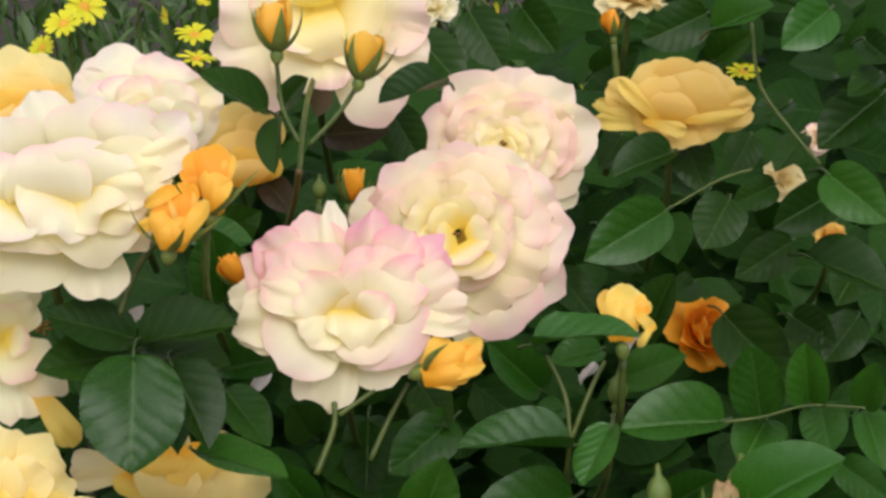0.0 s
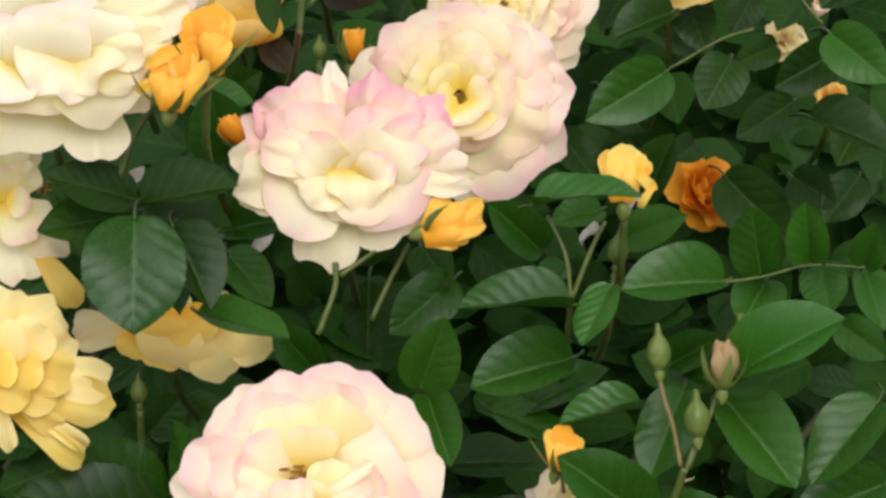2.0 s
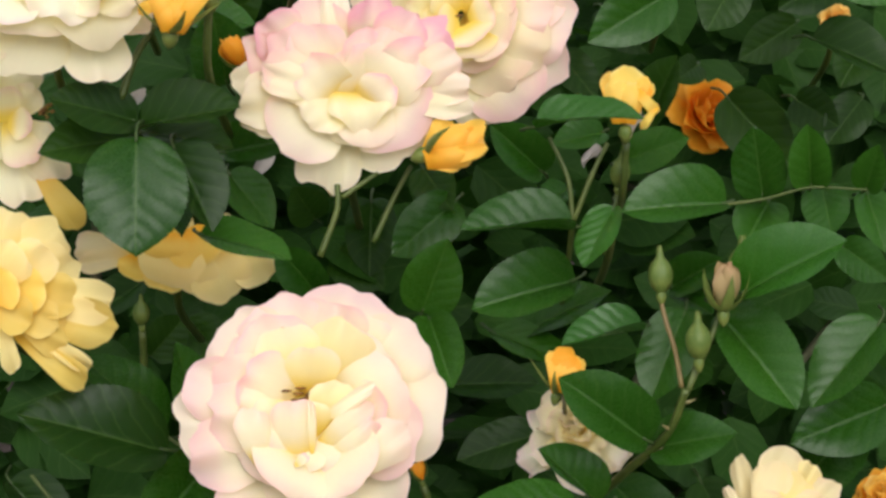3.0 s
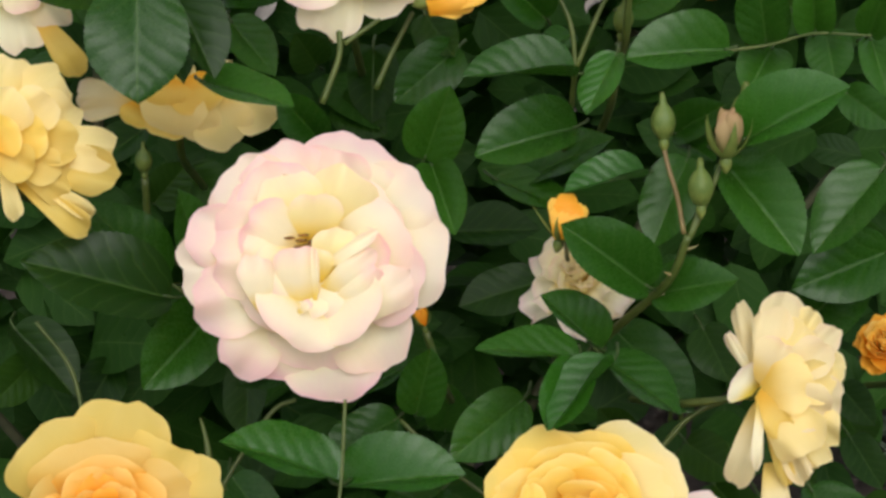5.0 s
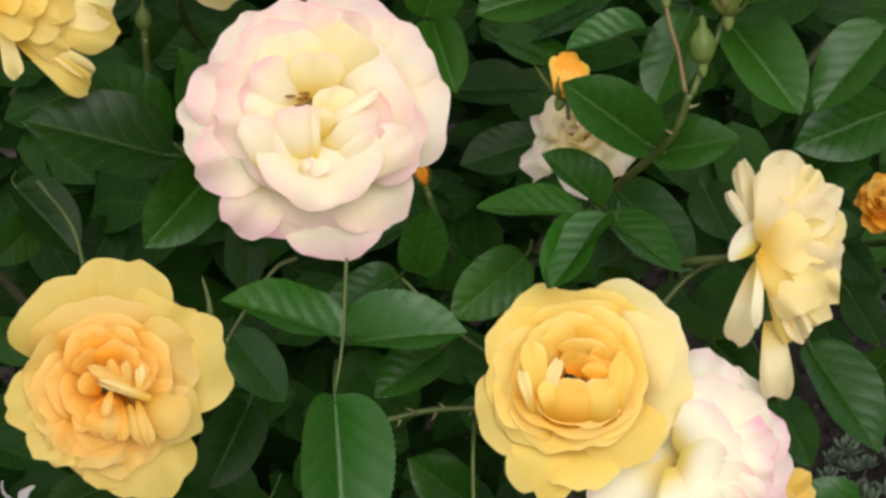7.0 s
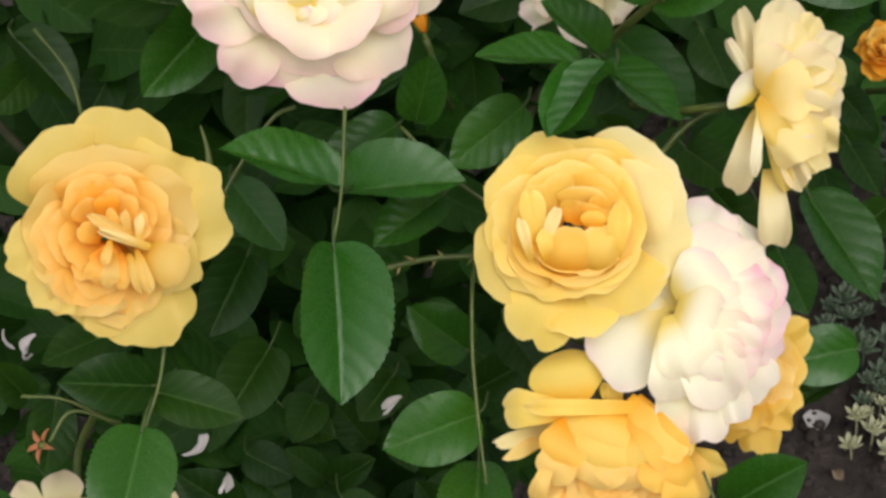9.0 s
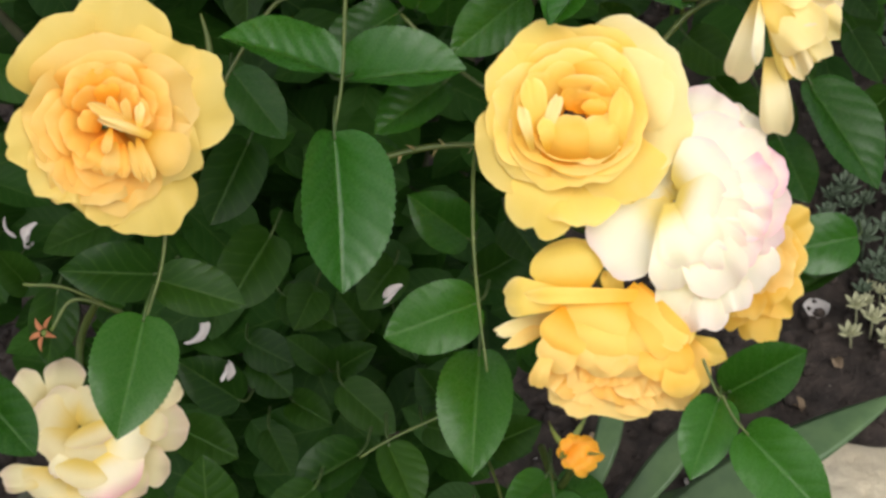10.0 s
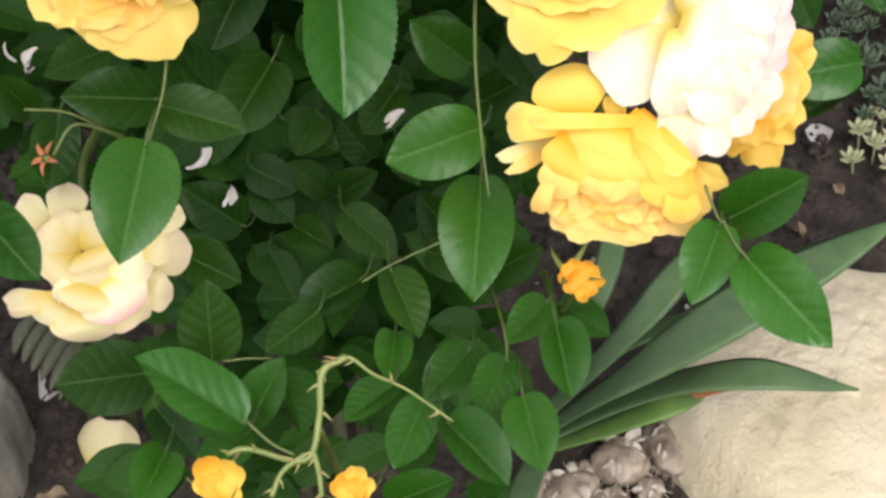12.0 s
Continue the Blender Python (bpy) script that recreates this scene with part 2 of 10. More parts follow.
def thing(name, at, label, category, group="", kind=""):
    ob = new(name)
    ob.empty_display_size = 0.05
    attach(ob, None, Matrix.Translation(at))
    return tagged(ob, label, category, group, kind)


def grid_faces(rows, cols, base=0, closed=False):
    out = []
    for r in range(rows - 1):
        for c in range(cols if closed else cols - 1):
            a, b = base + r * cols + c, base + r * cols + (c + 1) % cols
            out.append((a, b, b + cols, a + cols))
    return out


def frame_z(axis, spin=0.0):
    """A rotation that turns +z to axis."""
    q = Vector(axis).normalized().to_track_quat("Z", "Y").to_matrix().to_4x4()
    return q @ Matrix.Rotation(spin, 4, "Z")


def spline(points, steps=7):
    """A smooth run through the points."""
    p = [Vector(a) for a in points]
    if len(p) == 2:
        return [p[0].lerp(p[1], i / steps) for i in range(steps + 1)]
    e = [p[0] * 2 - p[1]] + p + [p[-1] * 2 - p[-2]]
    out = []
    for i in range(1, len(e) - 2):
        for k in range(steps):
            t = k / steps
            a, b, c, d = e[i - 1], e[i], e[i + 1], e[i + 2]
            out.append(0.5 * (2 * b + (c - a) * t + (2 * a - 5 * b + 4 * c - d) * t * t + (3 * b - a - 3 * c + d) * t ** 3))
    return out + [p[-1]]


def tube_data(path, r0, r1, sides=8, knots=0.0, seed=0):
    rnd = random.Random(seed)
    verts, faces = [], []
    n = len(path)
    up = Vector((0.31, 0.12, 0.94))
    for i, p in enumerate(path):
        d = (path[min(i + 1, n - 1)] - path[max(i - 1, 0)]).normalized()
        a = d.cross(up).normalized()
        b = d.cross(a)
        r = (r0 + (r1 - r0) * i / (n - 1)) * (1 + knots * (rnd.random() - 0.5))
        for k in range(sides):
            w = 2 * math.pi * k / sides
            verts.append(p + a * (r * math.cos(w)) + b * (r * math.sin(w)))
    faces = grid_faces(n, sides, closed=True)
    verts += [path[0], path[-1] + (path[-1] - path[-2]) * 0.3]
    for k in range(sides):
        faces.append((len(verts) - 2, (k + 1) % sides, k))
        faces.append((len(verts) - 1, (n - 1) * sides + k, (n - 1) * sides + (k + 1) % sides))
    return verts, faces


def stem(parent, points, r0=0.0022, r1=0.0016, mat=None, thorns=0, label=""):
    path = spline(points)
    v, f = tube_data(path, r0, r1, knots=0.12, seed=len(PLACE))
    ob = part("stem", mesh_of("stem", v, f, mat or STEM), parent, label=label)
    rnd = random.Random(len(PLACE))
    for i in range(thorns):
        k = min(len(path) - 2, int((i + rnd.uniform(0.2, 0.8)) / thorns * (len(path) - 1)))
        d = (path[k + 1] - path[k]).normalized()
        side = d.cross(Vector((rnd.uniform(-0.4, 0.4), -1, rnd.uniform(-0.4, 0.4)))).normalized() * (1 if i % 2 else -1)
        side = (side + d * -0.35 + Vector((0, -0.25, 0))).normalized()
        n = rnd.uniform(0.0040, 0.0082)
        p = path[k]
        tv, tf = tube_data([p, p + side * n * 0.4, p + side * n * 0.75 - d * n * 0.08, p + side * n - d * n * 0.2], 0.0011, 0.0001, 6)
        part("thorn", mesh_of("thorn", tv, tf, THORN), ob)
    return ob


def petal_mesh(L, W, a0, a1, curl, cup, ruffle, r0, z0, mat, seed, notch=0.022, rows=17, cols=17, tip=0.34):
    """One petal in its flower's own space: it starts r0 from the axis and leaves it at a0 degrees, ends at a1, and its rim curls."""
    rnd = random.Random(seed)
    ph = [rnd.uniform(0, 6.28) for _ in range(6)]
    fr = [rnd.uniform(2.0, 3.4), rnd.uniform(4.0, 6.5)]
    lop = rnd.uniform(-0.12, 0.12)
    verts, uv = [], []
    fine = 40
    rho, z = [r0], [z0]
    for i in range(fine):
        s = (i + 0.5) / fine
        k = max(0.0, (s - 0.68) / 0.32)
        a = radians(a0 + (a1 - a0) * s ** 0.8 + curl * k * k)
        rho.append(rho[-1] + math.sin(a) * L / fine)
        z.append(z[-1] + math.cos(a) * L / fine)
    for i in range(rows):
        s = 1 - (1 - i / (rows - 1)) ** 2.1
        for j in range(cols):
            t = 2 * j / (cols - 1) - 1
            w = W * (0.20 + 0.80 * min(1.0, s / 0.58) ** 0.85) * math.sqrt(max(0.0, 1 - max(0.0, (s - 0.42) / 0.58) ** (4.2 - 3 * tip)))
            w *= 1 + notch * math.sin(11 * s + ph[0] + (2.0 if t > 0 else 0.0)) * s
            tt = t * w / W
            q = s * (1 - 0.025 * math.exp(-((tt - lop) / 0.35) ** 2) * s ** 3 + notch * (math.sin(9 * tt + ph[1]) + 0.35 * math.sin(17 * tt + ph[5])) * s ** 3)
            k = min(fine - 1, max(0, int(q * fine)))
            g = q * fine - k
            R, Z = rho[k] + (rho[k + 1] - rho[k]) * g, z[k] + (z[k + 1] - z[k]) * g
            dR, dZ = (rho[k + 1] - rho[k]) * fine / L, (z[k + 1] - z[k]) * fine / L
            nR, nZ = -dZ, dR
            ang = t * cup
            lat = w * (math.sin(ang) / cup) + lop * W * s * s
            dep = w * (1 - math.cos(ang)) / cup
            rimness = max(s ** 3, tt * tt * s)
            wave = ruffle * L * (0.8 * rimness * math.sin(fr[1] * tt + ph[3]) + 0.5 * s * s * math.sin(fr[0] * tt * 1.6 + ph[2]) + 0.28 * rimness * math.sin(12 * tt + ph[4]))
            roll = -0.3 * ruffle * W * 3 * max(0.0, abs(tt) - 0.55) ** 2 * s
            dep += wave + roll
            verts.append((lat, R + nR * dep, Z + nZ * dep))
            uv.append((j / (cols - 1), s))
    return mesh_of("petal", verts, grid_faces(rows, cols), mat, uv)


# count, length, half-width, base angle, end angle, rim curl, cup, ruffle, base radius, base height, material
STYLES = {
    "goblet": [
        (5, 1.00, 0.54, 78, 78, 34, 0.60, 0.040, 0.05, 0.00, 0), (5, 0.98, 0.54, 66, 50, 36, 0.75, 0.040, 0.05, 0.02, 0),
        (6, 0.94, 0.49, 56, 32, 36, 0.90, 0.045, 0.05, 0.03, 1), (6, 0.85, 0.42, 46, 16, 34, 1.00, 0.055, 0.05, 0.04, 1),
        (6, 0.72, 0.34, 36, 6, 32, 1.05, 0.075, 0.04, 0.05, 2), (6, 0.58, 0.26, 24, 0, 30, 1.10, 0.090, 0.03, 0.05, 2)],
    "loose": [
        (5, 1.05, 0.54, 84, 108, 14, 0.50, 0.085, 0.04, 0.00, 0), (5, 0.95, 0.50, 66, 96, 40, 0.60, 0.095, 0.04, 0.02, 0),
        (6, 0.82, 0.44, 48, 74, 40, 0.75, 0.100, 0.04, 0.03, 1), (6, 0.66, 0.34, 34, 50, 40, 0.85, 0.110, 0.03, 0.04, 1), (5, 0.52, 0.28, 30, 20, 34, 0.95, 0.110, 0.03, 0.05, 1), (4, 0.40, 0.22, 22, -12, 24, 1.05, 0.100, 0.02, 0.05, 1)],
    "show": [
        (3, 0.96, 0.38, 48, -20, 8, 1.30, 0.020, 0.06, 0.00, 0), (3, 0.96, 0.32, 38, -18, 8, 1.40, 0.020, 0.05, 0.01, 1), (3, 0.92, 0.22, 24, -14, 6, 1.40, 0.020, 0.03, 0.01, 1)],
    "tight": [
        (3, 0.74, 0.34, 46, -26, 2, 1.40, 0.010, 0.06, 0.00, 0), (4, 0.76, 0.26, 32, -22, 2, 1.45, 0.010, 0.04, 0.01, 1)],
}


def calyx_mesh(r, long=1.0):
    """The round green hip under a flower."""
    prof = [(0.02, -0.30 * long), (0.07, -0.24 * long), (0.115, -0.14 * long), (0.12, -0.06 * long), (0.10, 0.0), (0.06, 0.05)]
    verts, sides = [], 10
    for a, z in prof:
        for k in range(sides):
            w = 2 * math.pi * k / sides
            verts.append((a * r * math.cos(w), a * r * math.sin(w), z * r))
    faces = grid_faces(len(prof), sides, closed=True)
    faces.append(tuple(range(sides))[::-1])
    faces.append(tuple((len(prof) - 1) * sides + k for k in range(sides)))
    return mesh_of("hip", verts, faces, SEPAL)


def sepal_mesh(L, W, a0, a1, curl, r0, mat, seed, beak=1.0):
    """A pointed sepal; past beak its tip runs straight on along the axis."""
    rows, cols, rnd = 10, 5, random.Random(seed)
    verts, R, Z = [], r0, 0.0
    for i in range(rows):
        s = i / (rows - 1)
        a = radians(a0 + (a1 - a0) * s / beak + curl * s * s) if s <= beak else radians(-8)
        w = W * (1 - s) ** 0.8 * (0.55 + 1.2 * s * (1 - s)) + W * 0.03
        for j in range(cols):
            t = 2 * j / (cols - 1) - 1
            c = w * t * t * 0.45
            verts.append((w * t, R - math.cos(a) * c, Z + math.sin(a) * c))
        R, Z = R + math.sin(a) * L / (rows - 1), Z + math.cos(a) * L / (rows - 1)
    return mesh_of("sepal", verts, grid_faces(rows, cols), mat)


def stamen_meshes(r, n, seed):
    rnd = random.Random(seed)
    verts, faces, hv, hf = [], [], [], []
    bm = bmesh.new()
    bmesh.ops.create_icosphere(bm, subdivisions=1, radius=0.0012)
    ball = [q.co.copy() for q in bm.verts]
    quads = [tuple(q.index for q in g.verts) for g in bm.faces]
    bm.free()
    for _ in range(n):
        w, a, h = rnd.uniform(0, 6.28), rnd.uniform(0.05, 0.24) * r, rnd.uniform(0.36, 0.52) * r
        top = Vector((a * math.cos(w), a * math.sin(w), h))
        v, f = tube_data([top * 0.2, top * 0.7, top], 0.0003, 0.00025, 4)
        faces += [tuple(i + len(verts) for i in q) for q in f]
        verts += v
        base = len(hv)
        hv += [Vector((q.x, q.y * 0.7, q.z * 0.6)) + top for q in ball]
        hf += [tuple(base + i for i in q) for q in quads]
    return mesh_of("filament_tuft", verts, faces, FILAMENT), mesh_of("anther_ring", hv, hf, ANTHER)


def flower(bush, name, at, facing, r, style, mats, seed, label, sepals=0, hip=1.0):
    """A rose or bud: a hip that carries its petals, ring by ring."""
    rnd = random.Random(seed)
    m = Matrix.Translation(at) @ frame_z(facing)
    head = part(name, calyx_mesh(r, hip), bush, m, label)
    turn = rnd.uniform(0, 6.28)
    for ring, (n, L, W, a0, a1, curl, cup, ruf, r0, z0, mi) in enumerate(STYLES[style]):
        turn += 0.55
        for i in range(n):
            k = rnd.uniform(0.90, 1.08)
            wild = 1.0 + 0.18 * ring
            w = turn + 2 * math.pi * i / n + rnd.uniform(-0.20, 0.20) * wild
            bend = rnd.uniform(-8, 8) * wild
            me = petal_mesh(L * r * k, W * r * rnd.uniform(0.92, 1.1), a0 + bend, a1 + bend + rnd.uniform(-6, 6), curl * rnd.uniform(0.4, 1.4),
                            cup * rnd.uniform(0.85, 1.15), ruf * rnd.uniform(0.6, 1.5), r0 * r, z0 * r, PETALS[mats[min(mi, len(mats) - 1)]], seed * 97 + ring * 13 + i)
            part("petal", me, head, m @ Matrix.Rotation(w, 4, "Z") @ pose(0, 0, 0, 0, rnd.uniform(-10, 10) * wild, 0))
    for i in range(sepals):
        if style == "tight":
            me = sepal_mesh(r * 1.22, r * 0.30, 44, -60, rnd.uniform(0, 12), 0.10 * r, SEPAL, seed + i, 0.76)
        elif style == "show":
            me = sepal_mesh(r * 0.92, r * 0.20, 56, -22, rnd.uniform(0, 30), 0.10 * r, SEPAL, seed + i)
        else:
            me = sepal_mesh(r * 0.45, r * 0.09, 95, 130, rnd.uniform(0, 50), 0.085 * r, SEPAL, seed + i)
        part("sepal", me, head, m @ Matrix.Rotation(turn + 2 * math.pi * (i + 0.3) / sepals, 4, "Z"), "narrow green sepal")
    return head


def open_rose(bush, at, facing, hip_at, hip_axis, r, label, name="rose", sepals=0):
    """The hip of a full-blown rose, and the frame in which its petals are laid: x along the ground, z along facing."""
    z = Vector(facing).normalized()
    x = Vector((0, 0, 1)).cross(z).normalized()
    m = Matrix((x, z.cross(x), z)).transposed().to_4x4()
    m.translation = at
    hip = Matrix.Translation(hip_at) @ frame_z(hip_axis)
    head = part(name, calyx_mesh(r, 0.9), bush, hip, label)
    for i in range(sepals):
        me = sepal_mesh(r * 0.9, r * 0.12, 62, 14, 14 * i, 0.09 * r, SEPAL, i)
        part("sepal", me, head, hip @ Matrix.Rotation(6.283 * (i + 0.3) / sepals, 4, "Z"), "narrow green sepal")
    return head, m


def lay(rose, mat, base, tip, half, bow, cup, curl, ruffle, blunt, root=0.28):
    """One petal from base to tip, in millimetres: bow arches it forward, cup bends its sides, curl rolls the rim back, a blunt one has a square end."""
    head, m = rose
    rnd = random.Random(len(PLACE))
    ph = [rnd.uniform(0, 6.28) for _ in range(7)]
    b, t = Vector(base) * 0.001, Vector(tip) * 0.001
    half *= 0.001
    d = t - b
    L = d.length
    d.normalize()
    n = (Vector((0, 0, 1)) - d * d.z).normalized()
    side = d.cross(n)
    lop = rnd.uniform(-0.10, 0.10)
    turn = min(0.62, max(0.25, 0.85 * half / L))
    rows, cols, verts, uv = 19, 17, [], []
    for i in range(rows):
        s = 1 - (1 - i / (rows - 1)) ** 1.8
        w = half * (root + (1 - root) * min(1.0, s / (1.1 - turn)) ** 0.8) * math.sqrt(max(0.0, 1 - max(0.0, (s - 1 + turn) / turn) ** blunt))
        w *= 1 + 0.03 * s * math.sin(9 * s + ph[0])
        for j in range(cols):
            a = 2 * j / (cols - 1) - 1
            x = a * w / half
            q = s * (1 + s ** 3 * (0.018 * math.sin(4 * x + ph[1]) + 0.007 * math.sin(11 * x + ph[2]) + 0.003 * math.sin(23 * x + ph[3]) - 0.015 * math.exp(-((x - lop) / 0.16) ** 2)))
            rim = max(0.0, (q - 0.66) / 0.34) ** 2
            edge = max(s ** 4, x * x * s)
            up = L * (bow * 4 * q * (1 - q) - curl * rim) + half * cup * x * x
            up += ruffle * L * (0.9 * edge * math.sin(4.6 * x + ph[4]) + 0.6 * s * s * math.sin(3.1 * x + ph[5]) + 0.30 * edge * math.sin(9 * x + ph[6]) * min(1.0, half / 0.012) + 0.05 * s * math.sin(7.5 * x + ph[3]))
            up -= 0.10 * half * max(0.0, abs(x) - 0.6) * s
            verts.append(b + d * (L * q) + side * (a * w + lop * half * s * s) + n * up)
            uv.append((j / (cols - 1), s))
    part("petal", mesh_of("petal", verts, grid_faces(rows, cols), PETALS[mat], uv), head, m)


def stamens(rose, at, r, count, seed, spread=(1.0, 1.0)):
    """A tuft of anthers on yellow threads, at a place given in millimetres."""
    head, m = rose
    thread, tips = stamen_meshes(r, count, seed)
    place = m @ Matrix.Translation(Vector(at) * 0.001) @ Matrix.Diagonal((*spread, 1, 1))
    tagged(part("filament_tuft", thread, head, place, "fine yellow stamen filaments"), kind="stuff")
    tagged(part("anther_ring", tips, head, place, "dark brown anthers"), kind="stuff")


def leaf_grid(seed, rows=47, cols=11, teeth=23, fold=0.16, droop=0.12, wave=0.02, plump=1.0, quilt=0.007):
    """A unit leaflet: one long along +y, one wide along x, with a folded midrib and a toothed edge."""
    rnd = random.Random(seed)
    p = [rnd.uniform(0, 6.28) for _ in range(4)]
    peak = rnd.uniform(0.42, 0.52)
    verts, uv = [], []
    for i in range(rows):
        s = i / (rows - 1)
        x0 = (peak - s) / peak if s < peak else (s - peak) / (1 - peak)
        w = 0.5 * (math.sqrt(max(0.0, 1 - x0 ** 2.3)) if s < peak else (1 - x0 ** (2.05 * plump)) * (1 - 0.05 * x0))
        saw = (s * teeth) % 1.0
        w *= 1 + (0.020 if teeth > 10 else 0.05) * ((1 if i % 2 else -1) if teeth > 10 else saw - 0.5) * min(1.0, 4 * s)
        for j in range(cols):
            t = 2 * j / (cols - 1) - 1
            t = math.copysign(abs(t) ** 1.5, t)
            x = w * t
            z = fold * abs(x) * (1.6 - s) + wave * math.sin(9 * s + p[0] + (1 if t > 0 else 0)) * abs(t) ** 2 - droop * (s - 0.35) ** 2 + wave * 0.6 * math.sin(4 * s + p[1])
            z -= 0.35 * abs(x) ** 2.5
            if rows > 20:
                z += quilt * math.sin(2 * math.pi * (6.5 * (s - 0.62 * (0.5 * abs(t)) ** 0.8))) * (1 - abs(abs(t) - 0.5)) * min(1.0, 6 * s * (1 - s))
            verts.append((x, s, z))
            uv.append((0.5 + t * 0.5 * (0.2 + 0.8 * w * 2), s))
    return verts, grid_faces(rows, cols), uv


LEAF_SHAPES = {}


def leaf_shape(mat, k):
    key = (mat.name, k)
    if key not in LEAF_SHAPES:
        v, f, u = leaf_grid(31 + k, fold=(0.28, 0.44, 0.62, 0.22, 0.38, 0.70)[k], droop=(0.10, 0.25, 0.15, 0.35, 0.05, 0.2)[k], wave=(0.02, 0.03, 0.015, 0.035, 0.025, 0.02)[k], plump=(1.35, 1.1, 1.45, 1.2, 1.05, 1.3)[k], quilt=(0.003, 0.010, 0.005, 0.007, 0.004, 0.008)[k])
        LEAF_SHAPES[key] = mesh_of("leaflet", v, f, mat, u)
    return LEAF_SHAPES[key]


def leaf_pose(base, tip, normal, width):
    b, t, n = Vector(base), Vector(tip), Vector(normal).normalized()
    y = (t - b)
    L = y.length
    y.normalize()
    x = y.cross(n).normalized()
    z = x.cross(y)
    m = Matrix((x * width, y * L, z * (0.5 * (L + width)))).transposed().to_4x4()
    m.translation = b
    return m


def leaf(bush, bx, by, bz, tx, ty, tz, nx, ny, nz, width, mat=None, k=None, label=""):
    m = leaf_pose((bx, by, bz), (tx, ty, tz), (nx, ny, nz), width * 0.95)
    k = (len(PLACE) * 7 + 3) % 6 if k is None else k
    b, y = Vector((bx, by, bz)), (Vector((tx, ty, tz)) - Vector((bx, by, bz)))
    v, f = tube_data(spline([b + y * 0.06, b - y * 0.06 + Vector((0, 0.004, -0.001)), b - y * 0.12 + Vector((0, 0.024, -0.010))], 4), 0.0006, 0.0008, 5)
    part("leaf_stalk", mesh_of("leaf_stalk", v, f, STALK), bush)
    return part("leaf", leaf_shape(mat or LEAF, k), bush, m, label)


def joined(name, pieces, mat):
    """Many small pieces, each (verts, faces, uv), as one mesh."""
    V, F, U, base = [], [], [], 0
    for v, f, u in pieces:
        V.append(np.asarray(v, dtype=float))
        U.append(np.asarray(u, dtype=float))
        F += [tuple(i + base for i in q) for q in f]
        base += len(v)
    return mesh_of(name, np.concatenate(V), F, mat, np.concatenate(U))


def moved(data, m):
    v, f, u = data
    a = np.asarray(v, dtype=float) @ np.array(m.to_3x3()).T + np.array(m.translation)
    return a, f, u


def rough_stone(name, at, size, mat, seed, turn=0.0, flat=0.35, sub=5, rugged=0.18, top=None):
    """An uneven stone: a rounded block pushed about by noise at two scales, with a flattened top."""
    bm = bmesh.new()
    bmesh.ops.create_icosphere(bm, subdivisions=sub, radius=1.0)
    o = Vector((seed * 3.7, seed * 1.3, seed * 7.1))
    for v in bm.verts:
        p = v.co.normalized()
        q = Vector([math.copysign(abs(c) ** flat, c) for c in p])
        q /= max(1.0, q.length / 1.25)
        n = noise.noise(p * 1.6 + o) * rugged + noise.noise(p * 5 + o) * rugged * 0.35 + noise.noise(p * 14 + o) * rugged * 0.10
        v.co = q * (1 + n)
        v.co = Vector((v.co.x * size[0], v.co.y * size[1], v.co.z * size[2]))
    me = bpy.data.meshes.new(name)
    bm.to_mesh(me)
    bm.free()
    me.materials.append(mat)
    me.polygons.foreach_set("use_smooth", np.ones(len(me.polygons), dtype=bool))
    return me


def blade(parent, points, width, mat, name="blade", label="", side=(0, 0, 1), thick=0.0025):
    """A long sword-shaped leaf, lens-shaped across, along the points."""
    path = spline(points, 8)
    n, cols = len(path), 8
    verts = []
    for i, p in enumerate(path):
        d = (path[min(i + 1, n - 1)] - path[max(i - 1, 0)]).normalized()
        a = d.cross(Vector(side)).normalized()
        b = d.cross(a).normalized()
        s = i / (n - 1)
        w = width * 0.5 * min(1.0, (0.75 + 0.5 * s)) * (1 - max(0.0, (s - 0.55) / 0.45) ** 2.2) + 0.0004
        for k in range(cols):
            t = 2 * math.pi * k / cols
            verts.append(p + a * (w * math.cos(t)) + b * (thick * 0.5 * math.sin(t)))
    faces = grid_faces(n, cols, closed=True)
    faces.append(tuple(range(cols))[::-1])
    faces.append(tuple((n - 1) * cols + k for k in range(cols)))
    return part(name, mesh_of(name, verts, faces, mat), parent, label=label)


# ---- ground and backdrop ----
def soil_height(x, y):
    p = Vector((x * 9, y * 9, 0.3))
    return 0.012 * noise.noise(p) + 0.009 * noise.noise(p * 3.1) + 0.006 * noise.noise(p * 8.0)


def make_ground():
    """One sheet: finely cloddy by the roses, coarser towards the horizon."""
    def line(lo, hi, step, far):
        a = list(np.arange(lo, hi + 1e-6, step))
        g, k, left, right = step, 0, [], []
        d = step
        while d < far:
            g *= 1.35
            d += g
            left.append(lo - d)
            right.append(hi + d)
        return left[::-1] + a + right
    xs, ys = line(-0.9, 0.9, 0.012, 60.0), line(0.5, 2.2, 0.012, 60.0)
    verts = []
    for y in ys:
        for x in xs:
            near = max(0.0, 1 - max(0.0, abs(x) - 0.9, 0.5 - y, y - 2.2) * 2)
            verts.append((x, y, soil_height(x, y) * near))
    me = mesh_of("ground", verts, grid_faces(len(ys), len(xs)), SOIL)
    tagged(part("ground", me, None), "dark crumbly garden soil under the roses", "ground", kind="structure")


make_ground()


